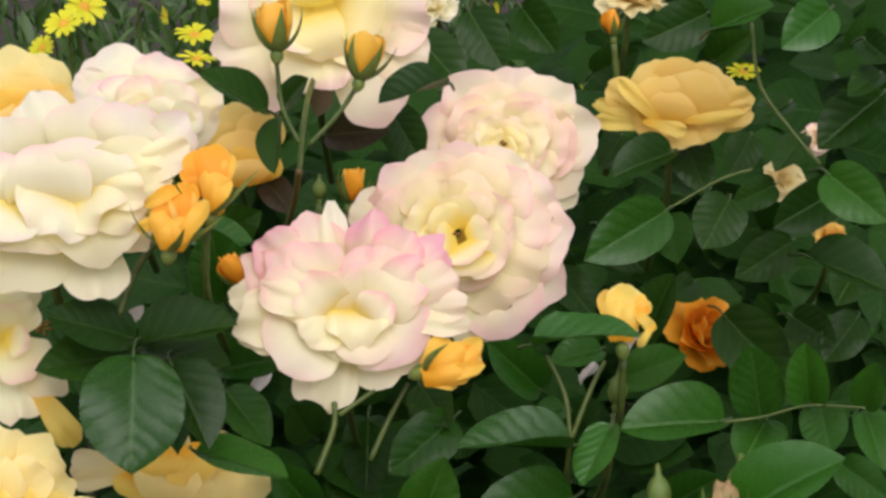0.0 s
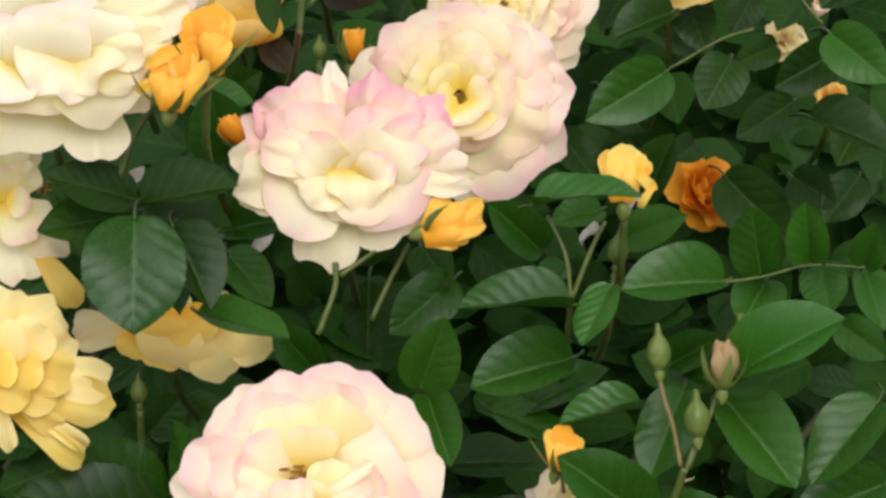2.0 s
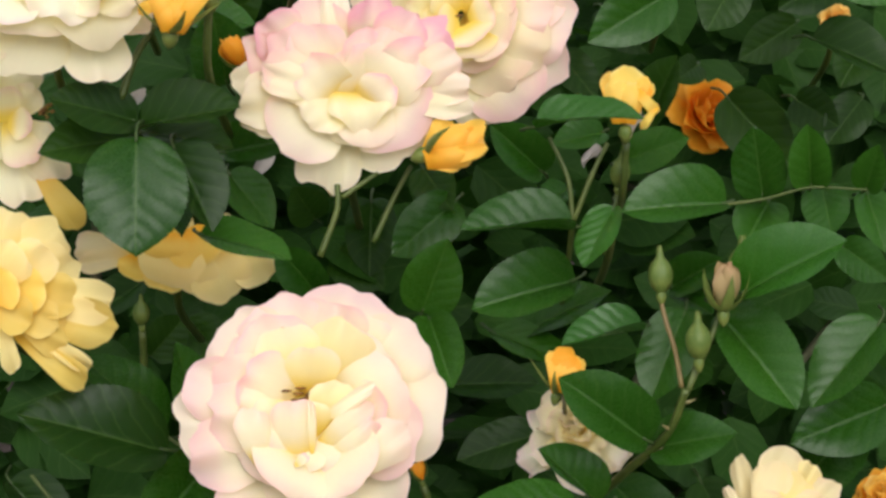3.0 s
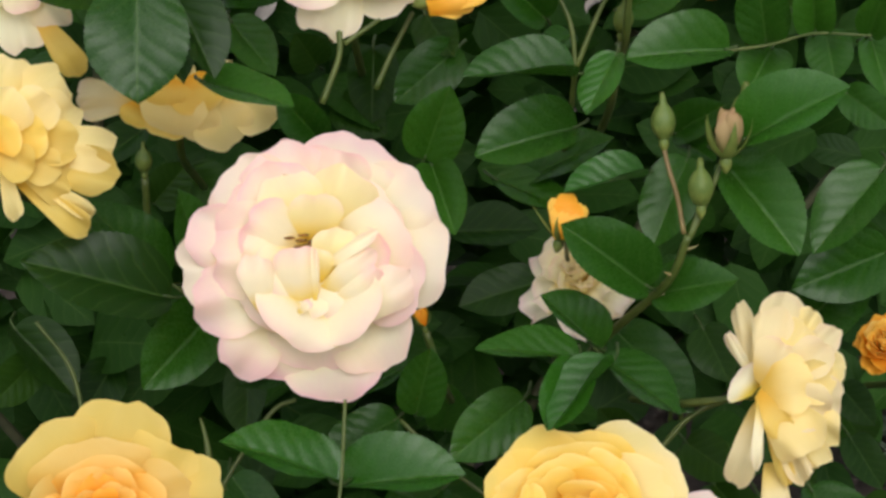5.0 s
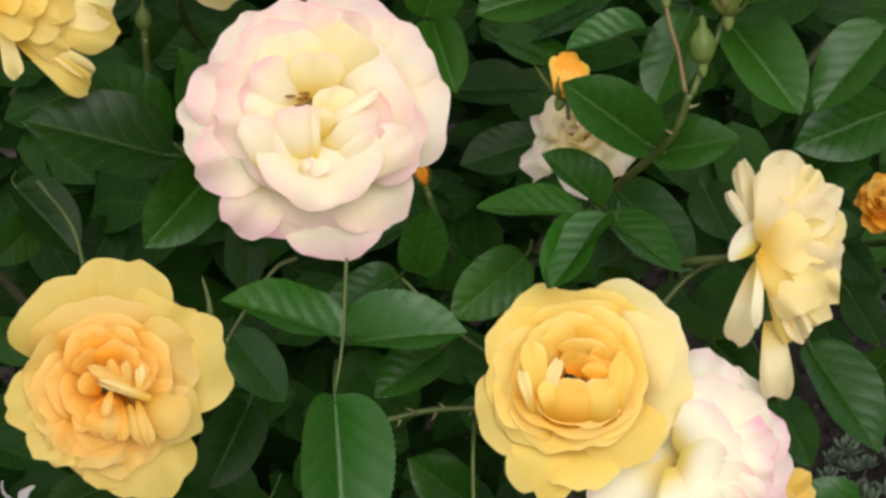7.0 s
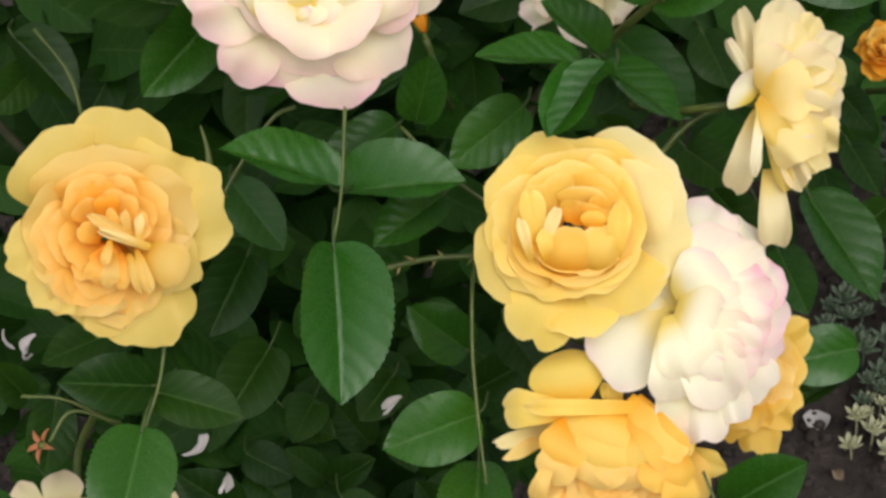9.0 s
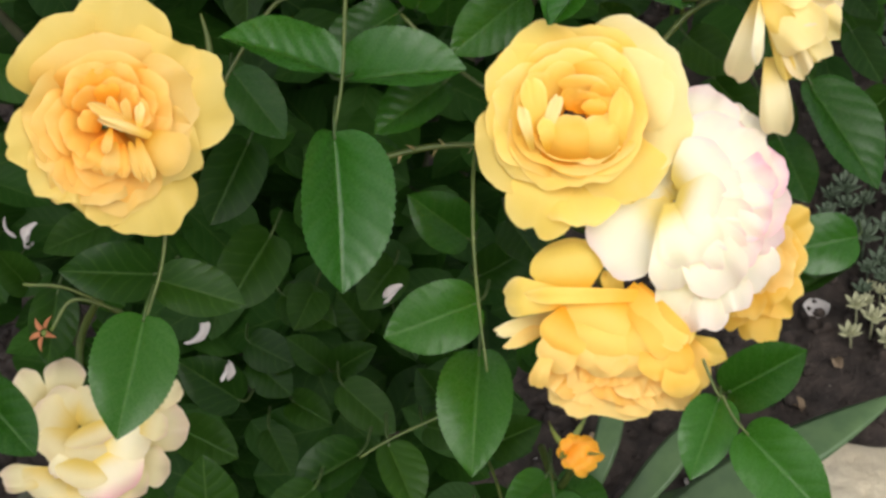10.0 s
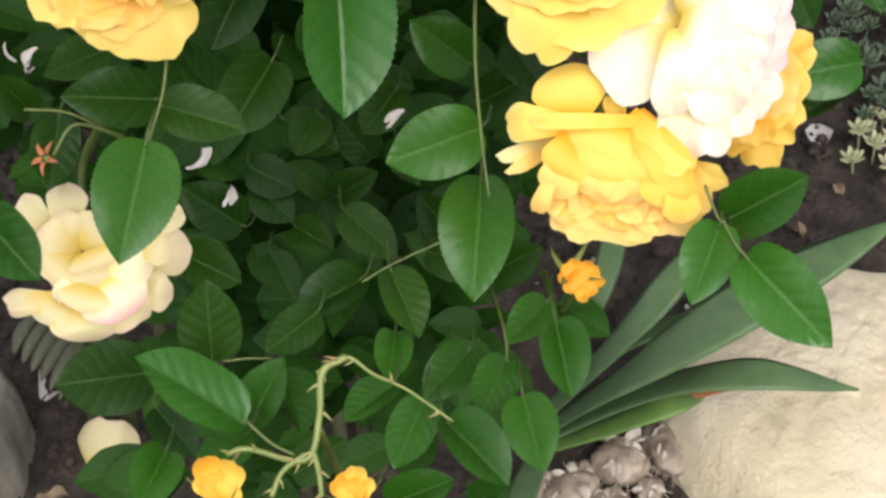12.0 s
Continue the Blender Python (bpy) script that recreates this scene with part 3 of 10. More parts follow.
def make_clods():
    rnd = random.Random(5)
    bm = bmesh.new()
    bmesh.ops.create_icosphere(bm, subdivisions=1, radius=1.0)
    bv = np.array([v.co[:] for v in bm.verts])
    bf = [tuple(v.index for v in q.verts) for q in bm.faces]
    bm.free()
    pieces = []
    for _ in range(11000):
        x, y = rnd.uniform(-0.6, 0.7), rnd.uniform(0.85, 2.1)
        r = 0.0014 + 0.0090 * rnd.random() ** 4
        jit = np.array([[rnd.uniform(0.65, 1.3) for _ in range(3)] for _ in bv])
        v = bv * jit * r * np.array((1, 1, 0.75)) + np.array((x, y, soil_height(x, y) + r * 0.35))
        pieces.append((v, bf, np.zeros((len(bv), 2))))
    me = joined("soil_clods", pieces, SOIL)
    tagged(part("soil_clods", me, None), "loose crumbs and small clods of dry soil", "soil", kind="stuff")


make_clods()


# ---- the rose bushes ----
left_bush = thing("rose_bush", (-0.24, 1.22, 0.0), "rose bush with white, pink and yellow blooms over soil", "rose bush", "rose bushes in the bed")
front_bush = thing("rose_bush", (-0.07, 1.16, 0.0), "leafy rose bush with large cream and golden blooms", "rose bush", "rose bushes in the bed")
rear_bush = thing("rose_bush", (0.02, 1.60, 0.0), "dark green rose bush with few yellow and orange blooms", "rose bush", "rose bushes in the bed")


def make_canes():
    rnd = random.Random(8)
    for bush, spread, tops in ((left_bush, 0.14, 4), (front_bush, 0.30, 7), (rear_bush, 0.22, 4)):
        b = PLACE[bush].translation
        for i in range(tops):
            w = -1 + 2 * i / (tops - 1)
            h = rnd.uniform(0.62, 0.86)
            top = b + Vector((w * spread + (0.14 if bush is rear_bush else 0.0), rnd.uniform(-0.10, 0.10), h))
            a = b + Vector((w * 0.04, rnd.uniform(-0.03, 0.03), -0.02))
            m = a + Vector(((top.x - a.x) * 0.30, (top.y - a.y) * 0.5, (top.z - a.z) * 0.62))
            v, f = tube_data(spline([a, m, top], 10), 0.006, 0.0026, 9, 0.15, i)
            part("cane", mesh_of("cane", v, f, WOOD), bush, label="woody thorny rose cane")


make_canes()


def make_foliage():
    """The inner leaves, too many to tell apart, behind the outer ones."""
    rnd = random.Random(21)
    shapes = [leaf_grid(70 + k, rows=9, cols=5, teeth=4, fold=0.12 + 0.06 * k, droop=0.1 + 0.06 * k) for k in range(4)]
    for bush, count, x0, x1, z0, z1, back in ((left_bush, 1000, -0.50, -0.08, 0.50, 0.93, 0.24), (front_bush, 1900, -0.18, 0.26, 0.34, 1.02, 0.30), (rear_bush, 900, 0.06, 0.52, 0.50, 1.16, 0.32)):
        pieces = []
        for _ in range(count):
            z, x = rnd.uniform(z0, z1), rnd.uniform(x0, x1)
            face = 0.80 + (z - 0.50) * 0.62
            depth = 0.13 + back * rnd.random() + (0.10 if bush is rear_bush else 0.0)
            if bush is not left_bush and x > 0.02 + 0.40 * max(0.0, z - 0.46) and z < 0.68:
                continue
            p = Vector((x, face + depth, z - depth * 0.25))
            L = rnd.uniform(0.030, 0.058)
            az = rnd.uniform(0, 6.28)
            d = Vector((math.cos(az), math.sin(az) * 0.5 - 0.2, rnd.uniform(-0.7, 0.35))).normalized()
            n = Vector((rnd.uniform(-0.5, 0.5), rnd.uniform(-1.1, 0.1), rnd.uniform(0.5, 1.2)))
            m = leaf_pose(p, p + d * L, n, L * rnd.uniform(0.58, 0.72))
            pieces.append(moved(shapes[rnd.randrange(4)], m))
        me = joined("inner_foliage", pieces, FOLIAGE)
        tagged(part("inner_foliage", me, bush, label="shaded inner rose leaves"), kind="stuff")


make_foliage()


def old_calyx(bush, at):
    m = Matrix.Translation(at) @ frame_z((-0.6, -0.5, 0.7))
    head = part("old_calyx", calyx_mesh(0.013), bush, m, "dried orange calyx that lost its petals")
    for i in range(5):
        part("sepal", sepal_mesh(0.0068, 0.0021, 60, 110, 10 * i, 0.002, DRY, i), head, m @ Matrix.Rotation(1.257 * i, 4, "Z"), "dry orange sepal")


def pale_scrap(bush, at, size, seed):
    me = petal_mesh(size * 2, size, 30, 110, 60, 1.1, 0.22, 0, 0, FALLEN, seed, notch=0.07)
    part("shed_petal", me, bush, Matrix.Translation(at) @ frame_z((0.9 * math.sin(seed * 1.7), -0.45, 0.8 * math.cos(seed * 2.3)), seed) @ Matrix.Diagonal((0.75, 1.3, 1.0, 1.0)), "greyish white shed petal and pale ground stand-in among leaves")


def fallen_petal(xy, size, seed):
    x, y = xy
    me = petal_mesh(size * 2, size, 78, 96, 20, 0.7, 0.12, 0, 0, FALLEN, seed)
    ob = part("fallen_petal", me, None, pose(x, y, soil_height(x, y) + 0.002, 0, 0, seed * 77))
    tagged(ob, "withered whitish petal fallen on the soil", "petal", "fallen petals")


def dry_leaf(xy, size, seed):
    x, y = xy
    v, f, u = leaf_grid(200 + seed, rows=15, cols=5, teeth=7, fold=0.5, droop=-0.5, wave=0.10)
    me = mesh_of("dry_leaf", [(a * 0.55 * size, b * size, c * size) for a, b, c in v], f, DRY_LEAF, u)
    ob = part("dry_leaf", me, None, pose(x, y, soil_height(x, y) + 0.004, 5, 8, seed * 61))
    tagged(ob, "curled brown dead leaf lying on the soil", "leaf", "dead leaves on the soil")


def big_petal(xy, size, seed):
    x, y = xy
    me = petal_mesh(size * 1.7, size, 88, 70, 20, 0.9, 0.08, 0, 0, PETALS["straw"], seed)
    ob = part("fallen_petal", me, None, pose(x, y, soil_height(x, y) + 0.004, 118, 0, 172))
    tagged(ob, "large cream rose petal lying on the soil", "petal", "fallen petals")


def fleshy_leaf(L, W, T, curve, mat):
    rows, cols, verts = 9, 8, []
    for i in range(rows):
        s = i / (rows - 1)
        w = math.sin(math.pi * (0.08 + 0.90 * s ** 0.75)) ** 0.7
        y, z = L * s, curve * L * s * s
        for k in range(cols):
            a = 2 * math.pi * k / cols
            verts.append((W * 0.5 * w * math.cos(a), y, z + T * 0.5 * w * math.sin(a)))
    faces = grid_faces(rows, cols, closed=True) + [tuple(range(cols))[::-1], tuple((rows - 1) * cols + k for k in range(cols))]
    return mesh_of("leaf", verts, faces, mat)


def succulent(xy, r, pale, seed):
    x, y = xy
    rnd = random.Random(seed + 40)
    z = soil_height(x, y)
    plant = thing("succulent", (x, y, z), "low pale grey-green succulent on bare soil" if pale else "low dark grey-green stonecrop plant on soil", "succulent", "succulents by the roses")
    mat = SUCCULENT_PALE if pale else SUCCULENT
    heads = [(0, 0, 0.6)] + [(r * 0.8 * math.cos(a), r * 0.8 * math.sin(a), rnd.uniform(0.2, 0.6)) for a in (0.6, 2.1, 3.6, 5.2)]
    for hx, hy, hz in heads:
        base = Vector((x + hx, y + hy, z))
        top = base + Vector((hx * 0.15, hy * 0.15, r * hz + 0.01))
        v, f = tube_data([base - Vector((0, 0, 0.005)), base.lerp(top, 0.5), top], r * 0.05, r * 0.04, 6)
        part("stem", mesh_of("stem", v, f, mat), plant)
        shape = fleshy_leaf(r * 0.55, r * 0.30, r * 0.09, 0.25, mat)
        for ring, (n, up) in enumerate(((6, 15), (5, 40), (3, 65))):
            for i in range(n):
                part("leaf", shape, plant, Matrix.Translation(top) @ pose(0, 0, 0, up + rnd.uniform(-8, 8), 0, 360 * i / n + ring * 33 + rnd.uniform(-9, 9)) @ Matrix.Scale(1 - 0.2 * ring, 4))


def rhizome(plant, xy, r, stretch, seed):
    me = rough_stone("rhizome", None, (r * stretch, r, r * 0.8), RHIZOME, seed + 3, flat=0.95, sub=4, rugged=0.22)
    x, y = xy
    body = part("rhizome", me, plant, pose(x, y, r * 0.45, 0, 8, seed * 50), "knobbly whitish iris rhizome above the soil")
    rnd = random.Random(seed)
    for i in range(6):
        a = rnd.uniform(0, 6.28)
        me = petal_mesh(r * rnd.uniform(0.8, 1.2), r * rnd.uniform(0.18, 0.34), 30, 120, 40, 0.8, 0.15, 0, 0, PAPERY, seed * 7 + i, notch=0.08, rows=9, cols=9)
        part("sheath", me, body, pose(x + 0.35 * r * math.cos(a), y + 0.35 * r * math.sin(a), r * 0.85, 0, 0, 60 * i + 20 * seed), "torn pale papery sheath")
    for i in range(12):
        a = rnd.uniform(3.0, 6.4)
        p = Vector((x, y, r * 0.5))
        q = p + Vector((math.cos(a), math.sin(a), 0)) * r * 1.0
        e = p + Vector((math.cos(a), math.sin(a), 0)) * r * rnd.uniform(1.3, 1.8)
        e.z = 0.002
        v, f = tube_data(spline([p, q, e]), 0.0010, 0.0004, 5)
        part("root", mesh_of("root", v, f, RHIZOME), body)


def slab(name, centre, pts, height, mat, seed, label, category, dome=0.03):
    """A broad stone with an uneven outline, rounded shoulders and a slightly domed, pitted top."""
    n, rings = 120, 34
    verts, faces = [], []
    k = len(pts)
    rad = []
    for i in range(n):
        a = i / n * k
        j, g = int(a), a - int(a)
        g = g * g * (3 - 2 * g)
        rad.append(pts[j % k] * (1 - g) + pts[(j + 1) % k] * g)
    for r in range(rings):
        s = r / (rings - 1)
        for i in range(n):
            w = 2 * math.pi * i / n
            R = rad[i] * s * (1 + 0.05 * noise.noise(Vector((math.cos(w) * 2 + seed, math.sin(w) * 2, 0))) + 0.02 * noise.noise(Vector((math.cos(w) * 9 + seed, math.sin(w) * 9, 4))))
            p = Vector((R * math.cos(w), R * math.sin(w), 0))
            edge = max(0.0, (s - 0.80) / 0.20)
            z = height * (1 - edge ** 2.6) + dome * (1 - s * s) + 0.006 * noise.noise(p * 11 + Vector((seed, 0, 0))) + 0.0025 * noise.noise(p * 37) + 0.0015 * noise.noise(p * 110)
            z -= 0.004 * max(0.0, 1 - abs(p.x * 0.8 - p.y * 0.5 + 0.05 + 0.04 * noise.noise(p * 9) + 0.01 * noise.noise(p * 40)) / 0.0025)
            z -= 0.003 * max(0.0, noise.noise(p * 60 + Vector((3, seed, 0))) - 0.35) * 4
            verts.append((centre[0] + p.x, centre[1] + p.y, z - 0.02 * edge))
    faces = grid_faces(rings, n, closed=True)
    me = mesh_of(name, verts, faces, mat)
    return tagged(part(name, me, None), label, category)


def pale_stone(xy):
    slab("edging_stone", (xy[0] + 0.02, xy[1]), (0.15, 0.16, 0.155, 0.15, 0.145, 0.14, 0.15, 0.17), 0.045, LIMESTONE, 2, "large pale limestone slab edging the flower bed", "stone")


def left_stone(a, b):
    slab("edging_stone", (a[0] - 0.045, a[1] - 0.02), (0.07, 0.085, 0.08, 0.075, 0.08, 0.09, 0.085, 0.07), 0.06, GREYSTONE, 7, "weathered grey edging stone partly in shade", "stone", dome=0.015)


def ribbed_plant(root0, root1, tip0, tip1):
    """A row of flat overlapping fleshy leaves."""
    a, b, c, d = (Vector(p) for p in (root0, root1, tip0, tip1))
    plant = thing("succulent", (a.x, a.y, 0.0), "grey-green succulent with stacked flat leaves by the stone", "succulent", "succulents by the roses")
    shape = fleshy_leaf(1.0, 1.0, 0.30, -0.30, SUCCULENT_DULL)
    for i in range(6):
        p, q = a.lerp(b, i / 5), c.lerp(d, i / 5) + Vector((0, -0.002 * i, 0.002 * i))
        part("leaf", shape, plant, leaf_pose(p, q, (-0.55, -0.5, 0.65), 0.021))
    v, f = tube_data(spline([a + Vector((0, 0.004, -0.035)), a.lerp(b, 0.5), b]), 0.006, 0.004, 6)
    part("stem", mesh_of("stem", v, f, SUCCULENT_DULL), plant)


daisies = thing("daisy_bush", (-0.5, 2.5, 0.0), "yellow daisies in a thicket of fine green foliage", "daisy plant")


def daisy(at, facing, r, seed):
    rnd = random.Random(seed + 300)
    m = Matrix.Translation(at) @ frame_z(facing, seed)
    bm = bmesh.new()
    bmesh.ops.create_icosphere(bm, subdivisions=2, radius=r * 0.26)
    for v in bm.verts:
        v.co.z *= 0.45
    me = bpy.data.meshes.new("disc")
    bm.to_mesh(me)
    bm.free()
    me.materials.append(PETALS["amber"])
    head = part("daisy", me, daisies, m, "bright yellow daisy flower")
    ray = petal_mesh(r * 0.85, r * 0.17, 72, 96, 20, 0.5, 0.02, r * 0.15, 0, PETALS["daisy"], seed, rows=6, cols=5, tip=0.5)
    for i in range(14):
        part("ray_petal", ray, head, m @ Matrix.Rotation(2 * math.pi * i / 14 + rnd.uniform(-0.08, 0.08), 4, "Z") @ Matrix.Rotation(rnd.uniform(-0.15, 0.15), 4, "X"))
    p = Vector(at)
    q = Vector((p.x + rnd.uniform(-0.05, 0.05), p.y + 0.08, 0.0))
    stem(daisies, [q, q.lerp(p, 0.6) + Vector((0, 0.02, 0)), p - Vector(facing) * 0.03, p], 0.0022, 0.0014)


def make_backdrop():
    """Fine foliage of the bed behind the roses."""
    rnd = random.Random(77)
    shapes = [leaf_grid(90 + k, rows=6, cols=3, teeth=2, fold=0.2, droop=0.3) for k in range(3)]
    fine, broad = [], []
    more = random.Random(79)
    for k in range(13000):
        g = rnd if k < 7500 else more
        a, q = g.uniform(0, 6.283), math.sqrt(g.random())
        edge = 1 + 0.25 * noise.noise(Vector((math.cos(a) * 1.5, math.sin(a) * 1.5, 5)))
        x, y = -0.15 + 1.5 * q * edge * math.cos(a), 2.95 + 0.75 * q * edge * math.sin(a)
        top = 0.66 + 0.10 * noise.noise(Vector((x * 3, y * 3, 1))) - 0.05 * (y - 2.3)
        p = Vector((x, y, top * g.random() ** 0.6))
        d = Vector((g.uniform(-0.6, 0.6), g.uniform(-0.7, 0.4), g.uniform(0.2, 1.2))).normalized()
        L = g.uniform(0.025, 0.06)
        fine.append(moved(shapes[g.randrange(3)], leaf_pose(p, p + d * L, (g.uniform(-1, 1), -0.8, 0.7), L * g.uniform(0.12, 0.30))))
    me = joined("fine_foliage", fine, GRASSY)
    tagged(part("fine_foliage", me, daisies, label="thicket of narrow green daisy leaves"), kind="stuff")
    shrub = thing("shrub", (0.6, 1.95, 0.0), "dark leafy shrub behind the rose bushes", "shrub")
    shapes = [leaf_grid(95 + k, rows=8, cols=5, teeth=3, fold=0.15, droop=0.2) for k in range(3)]
    for _ in range(1500):
        a, e, q = rnd.uniform(0, 6.283), rnd.uniform(-0.35, 1.45), rnd.uniform(0.72, 1.0) + 0.10 * rnd.random()
        bump = q * (1 + 0.22 * noise.noise(Vector((math.cos(a) * 2, math.sin(a) * 2, e * 2))))
        p = Vector((0.44 + 0.60 * bump * math.cos(a) * math.cos(e), 1.98 + 0.30 * bump * math.sin(a) * math.cos(e), 0.36 + 0.50 * bump * math.sin(e)))
        d = Vector((rnd.uniform(-1, 1), rnd.uniform(-0.7, 0.2), rnd.uniform(-0.6, 0.7))).normalized()
        L = rnd.uniform(0.04, 0.085)
        broad.append(moved(shapes[rnd.randrange(3)], leaf_pose(p, p + d * L, (rnd.uniform(-0.5, 0.5), -0.8, 0.9), L * rnd.uniform(0.45, 0.65))))
    me = joined("leaves", broad, FOLIAGE)
    tagged(part("leaves", me, shrub), kind="stuff")
    for i in range(6):
        a = Vector((0.6 + 0.03 * i - 0.08, 1.95, -0.01))
        b = Vector((-0.05 + 0.2 * i, 1.9 + 0.04 * (i % 3), 0.70))
        v, f = tube_data(spline([a, a.lerp(b, 0.5) + Vector((0, 0, 0.08)), b]), 0.008, 0.003, 7, 0.1, i)
        part("branch", mesh_of("branch", v, f, WOOD), shrub)


make_backdrop()

# ---- flowers, leaves and stems ----
rose = open_rose(front_bush, (-0.0400, 0.9154, 0.9885), (0.041, -0.929, 0.367), (-0.0461, 0.9317, 0.9579), (-0.01, -0.28, 0.96), 0.0506, "open pink-edged cream rose with ruffled petals")
lay(rose, "cream", (-4.9, 1.2, -31.5), (-12.5, -37.4, 0.0), 15.1, 0.10, -0.08, 0.17, 0.074, 4.0)
lay(rose, "cream", (4.9, -2.4, -24.2), (22.7, -28.0, 0.7), 19.6, 0.12, -0.12, 0.11, 0.045, 2.4)
lay(rose, "cream", (-12.2, 0.0, -26.7), (-45.8, -9.9, 1.4), 12.1, 0.11, 0.06, 0.10, 0.051, 2.6)
lay(rose, "cream", (-12.2, 2.4, -26.5), (-47.7, 6.0, 2.1), 12.6, 0.14, -0.06, 0.14, 0.049, 2.1)
lay(rose, "white", (-4.9, 2.4, -28.7), (-6.8, 41.8, 2.7), 7.0, 0.13, -0.16, 0.19, 0.061, 2.5)
lay(rose, "pink", (-4.9, 2.4, -25.4), (-17.9, 36.1, 3.4), 15.1, 0.11, -0.17, 0.20, 0.051, 2.1)
lay(rose, "pink", (-7.3, 2.4, -28.0), (-35.8, 30.9, 4.1), 14.1, 0.10, -0.15, 0.08, 0.069, 2.4)
lay(rose, "rosy", (-9.8, 1.2, -23.6), (-40.6, 19.0, 4.8), 14.1, 0.02, 0.01, 0.17, 0.066, 2.1)
lay(rose, "pink", (4.9, 2.4, -22.6), (10.8, 37.0, 5.5), 11.6, 0.02, -0.02, 0.18, 0.057, 2.4)
lay(rose, "pink", (7.3, 2.4, -20.7), (24.4, 31.3, 6.2), 12.6, 0.10, -0.12, 0.14, 0.044, 2.4)
lay(rose, "pink", (9.8, 1.2, -22.4), (38.7, 23.7, 6.9), 11.6, 0.11, -0.12, 0.21, 0.042, 2.4)
lay(rose, "cream", (-4.9, 0.0, -17.4), (-46.3, -2.4, 7.6), 13.1, 0.04, 0.01, 0.14, 0.043, 2.7)
lay(rose, "blush", (-2.4, 1.2, -14.0), (-30.9, -22.5, 8.2), 19.6, 0.12, 0.10, 0.07, 0.044, 2.5)
lay(rose, "cream", (2.4, 1.2, -4.9), (-2.3, -21.3, 8.9), 15.1, 0.12, 0.06, 0.10, 0.052, 2.7)
lay(rose, "blush", (4.9, 1.2, -8.0), (27.4, -17.7, 9.6), 21.6, 0.12, 0.00, 0.18, 0.051, 2.3)
lay(rose, "blush", (4.9, 1.2, -4.1), (7.3, -22.7, 10.3), 14.6, 0.12, 0.07, 0.06, 0.068, 2.2)
lay(rose, "cream", (7.3, 0.0, -9.7), (48.1, -6.6, 11.0), 7.5, 0.07, -0.08, 0.16, 0.044, 2.6)
lay(rose, "blush", (8.5, 0.5, -8.8), (49.5, 1.9, 11.7), 8.0, 0.05, 0.03, 0.06, 0.053, 2.2)
lay(rose, "rosy", (12.2, 1.2, -1.4), (44.2, 14.2, 12.4), 9.1, 0.05, -0.06, 0.14, 0.066, 2.7)
lay(rose, "blush", (-4.9, -1.5, -0.4), (-36.9, 9.0, 13.1), 8.6, 0.10, -0.07, 0.20, 0.078, 2.8)
lay(rose, "cream", (-1.2, 2.4, -5.4), (-17.8, -10.8, 13.7), 11.6, 0.05, 0.08, 0.16, 0.111, 4.0, 0.70)
lay(rose, "cream", (2.4, 2.4, 0.8), (2.4, -12.7, 14.4), 13.6, 0.05, 0.08, 0.19, 0.190, 4.0, 0.80)
lay(rose, "pink", (-7.3, 0.0, -6.2), (-18.0, 28.9, 9.2), 13.6, 0.16, -0.02, 0.07, 0.046, 2.8, 0.60)
lay(rose, "pink", (-7.3, -1.2, -8.5), (-30.5, 25.5, 9.2), 11.6, 0.16, 0.12, 0.18, 0.044, 2.2, 0.60)
lay(rose, "rosy", (-8.5, -2.0, -6.3), (-35.8, 14.6, 9.7), 11.1, 0.18, 0.10, 0.08, 0.048, 2.5, 0.70)
lay(rose, "pink", (4.9, 1.2, -3.2), (6.8, 26.1, 9.2), 9.6, 0.16, 0.13, 0.13, 0.059, 2.4, 0.60)
lay(rose, "pink", (7.3, 0.0, -5.0), (18.7, 26.1, 9.2), 10.6, 0.16, -0.03, 0.11, 0.058, 2.3, 0.60)
lay(rose, "pink", (8.5, -0.5, -5.4), (31.5, 18.9, 9.7), 11.6, 0.18, 0.19, 0.11, 0.061, 2.2, 0.70)
lay(rose, "rosy", (-4.9, -2.4, -1.4), (-21.5, 14.1, 10.3), 11.6, 0.20, 0.22, 0.08, 0.064, 2.3, 0.80)
lay(rose, "rosy", (6.1, -2.9, -3.5), (25.8, 16.5, 10.3), 15.1, 0.20, -0.02, 0.16, 0.043, 2.2, 0.80)
lay(rose, "rosy", (1.2, -3.9, -0.8), (-6.6, 18.4, 11.0), 22.1, 0.08, -0.20, 0.15, 0.048, 2.3, 0.85)
lay(rose, "pink", (6.1, -3.9, 5.4), (16.3, 5.8, 11.0), 9.6, 0.20, 0.09, 0.09, 0.072, 2.2, 0.80)
stem(front_bush, [(-0.0434, 0.9216, 0.9691), (-0.0431, 0.9414, 0.9350), (-0.0429, 1.0327, 0.8707)], 0.0017, 0.0020)
rose = open_rose(front_bush, (0.0081, 0.9889, 0.9973), (-0.008, -0.942, 0.336), (0.0083, 1.0146, 0.9839), (0.05, -0.75, 0.66), 0.0541, "open cream rose flushed yellow with pale pink edges")
lay(rose, "cream", (-1.3, -9.1, -19.7), (7.5, -47.5, 0.0), 12.9, 0.10, -0.08, 0.25, 0.042, 2.3)
lay(rose, "blush", (3.9, -6.5, -20.6), (27.9, -41.4, 0.6), 20.9, 0.12, -0.10, 0.14, 0.042, 3.0)
lay(rose, "blush", (0.0, 0.0, -23.0), (40.4, -26.5, 1.2), 19.3, 0.06, -0.05, 0.27, 0.051, 2.6)
lay(rose, "blush", (0.0, 0.0, -23.0), (49.2, -5.1, 1.8), 19.8, 0.08, -0.10, 0.08, 0.041, 2.6)
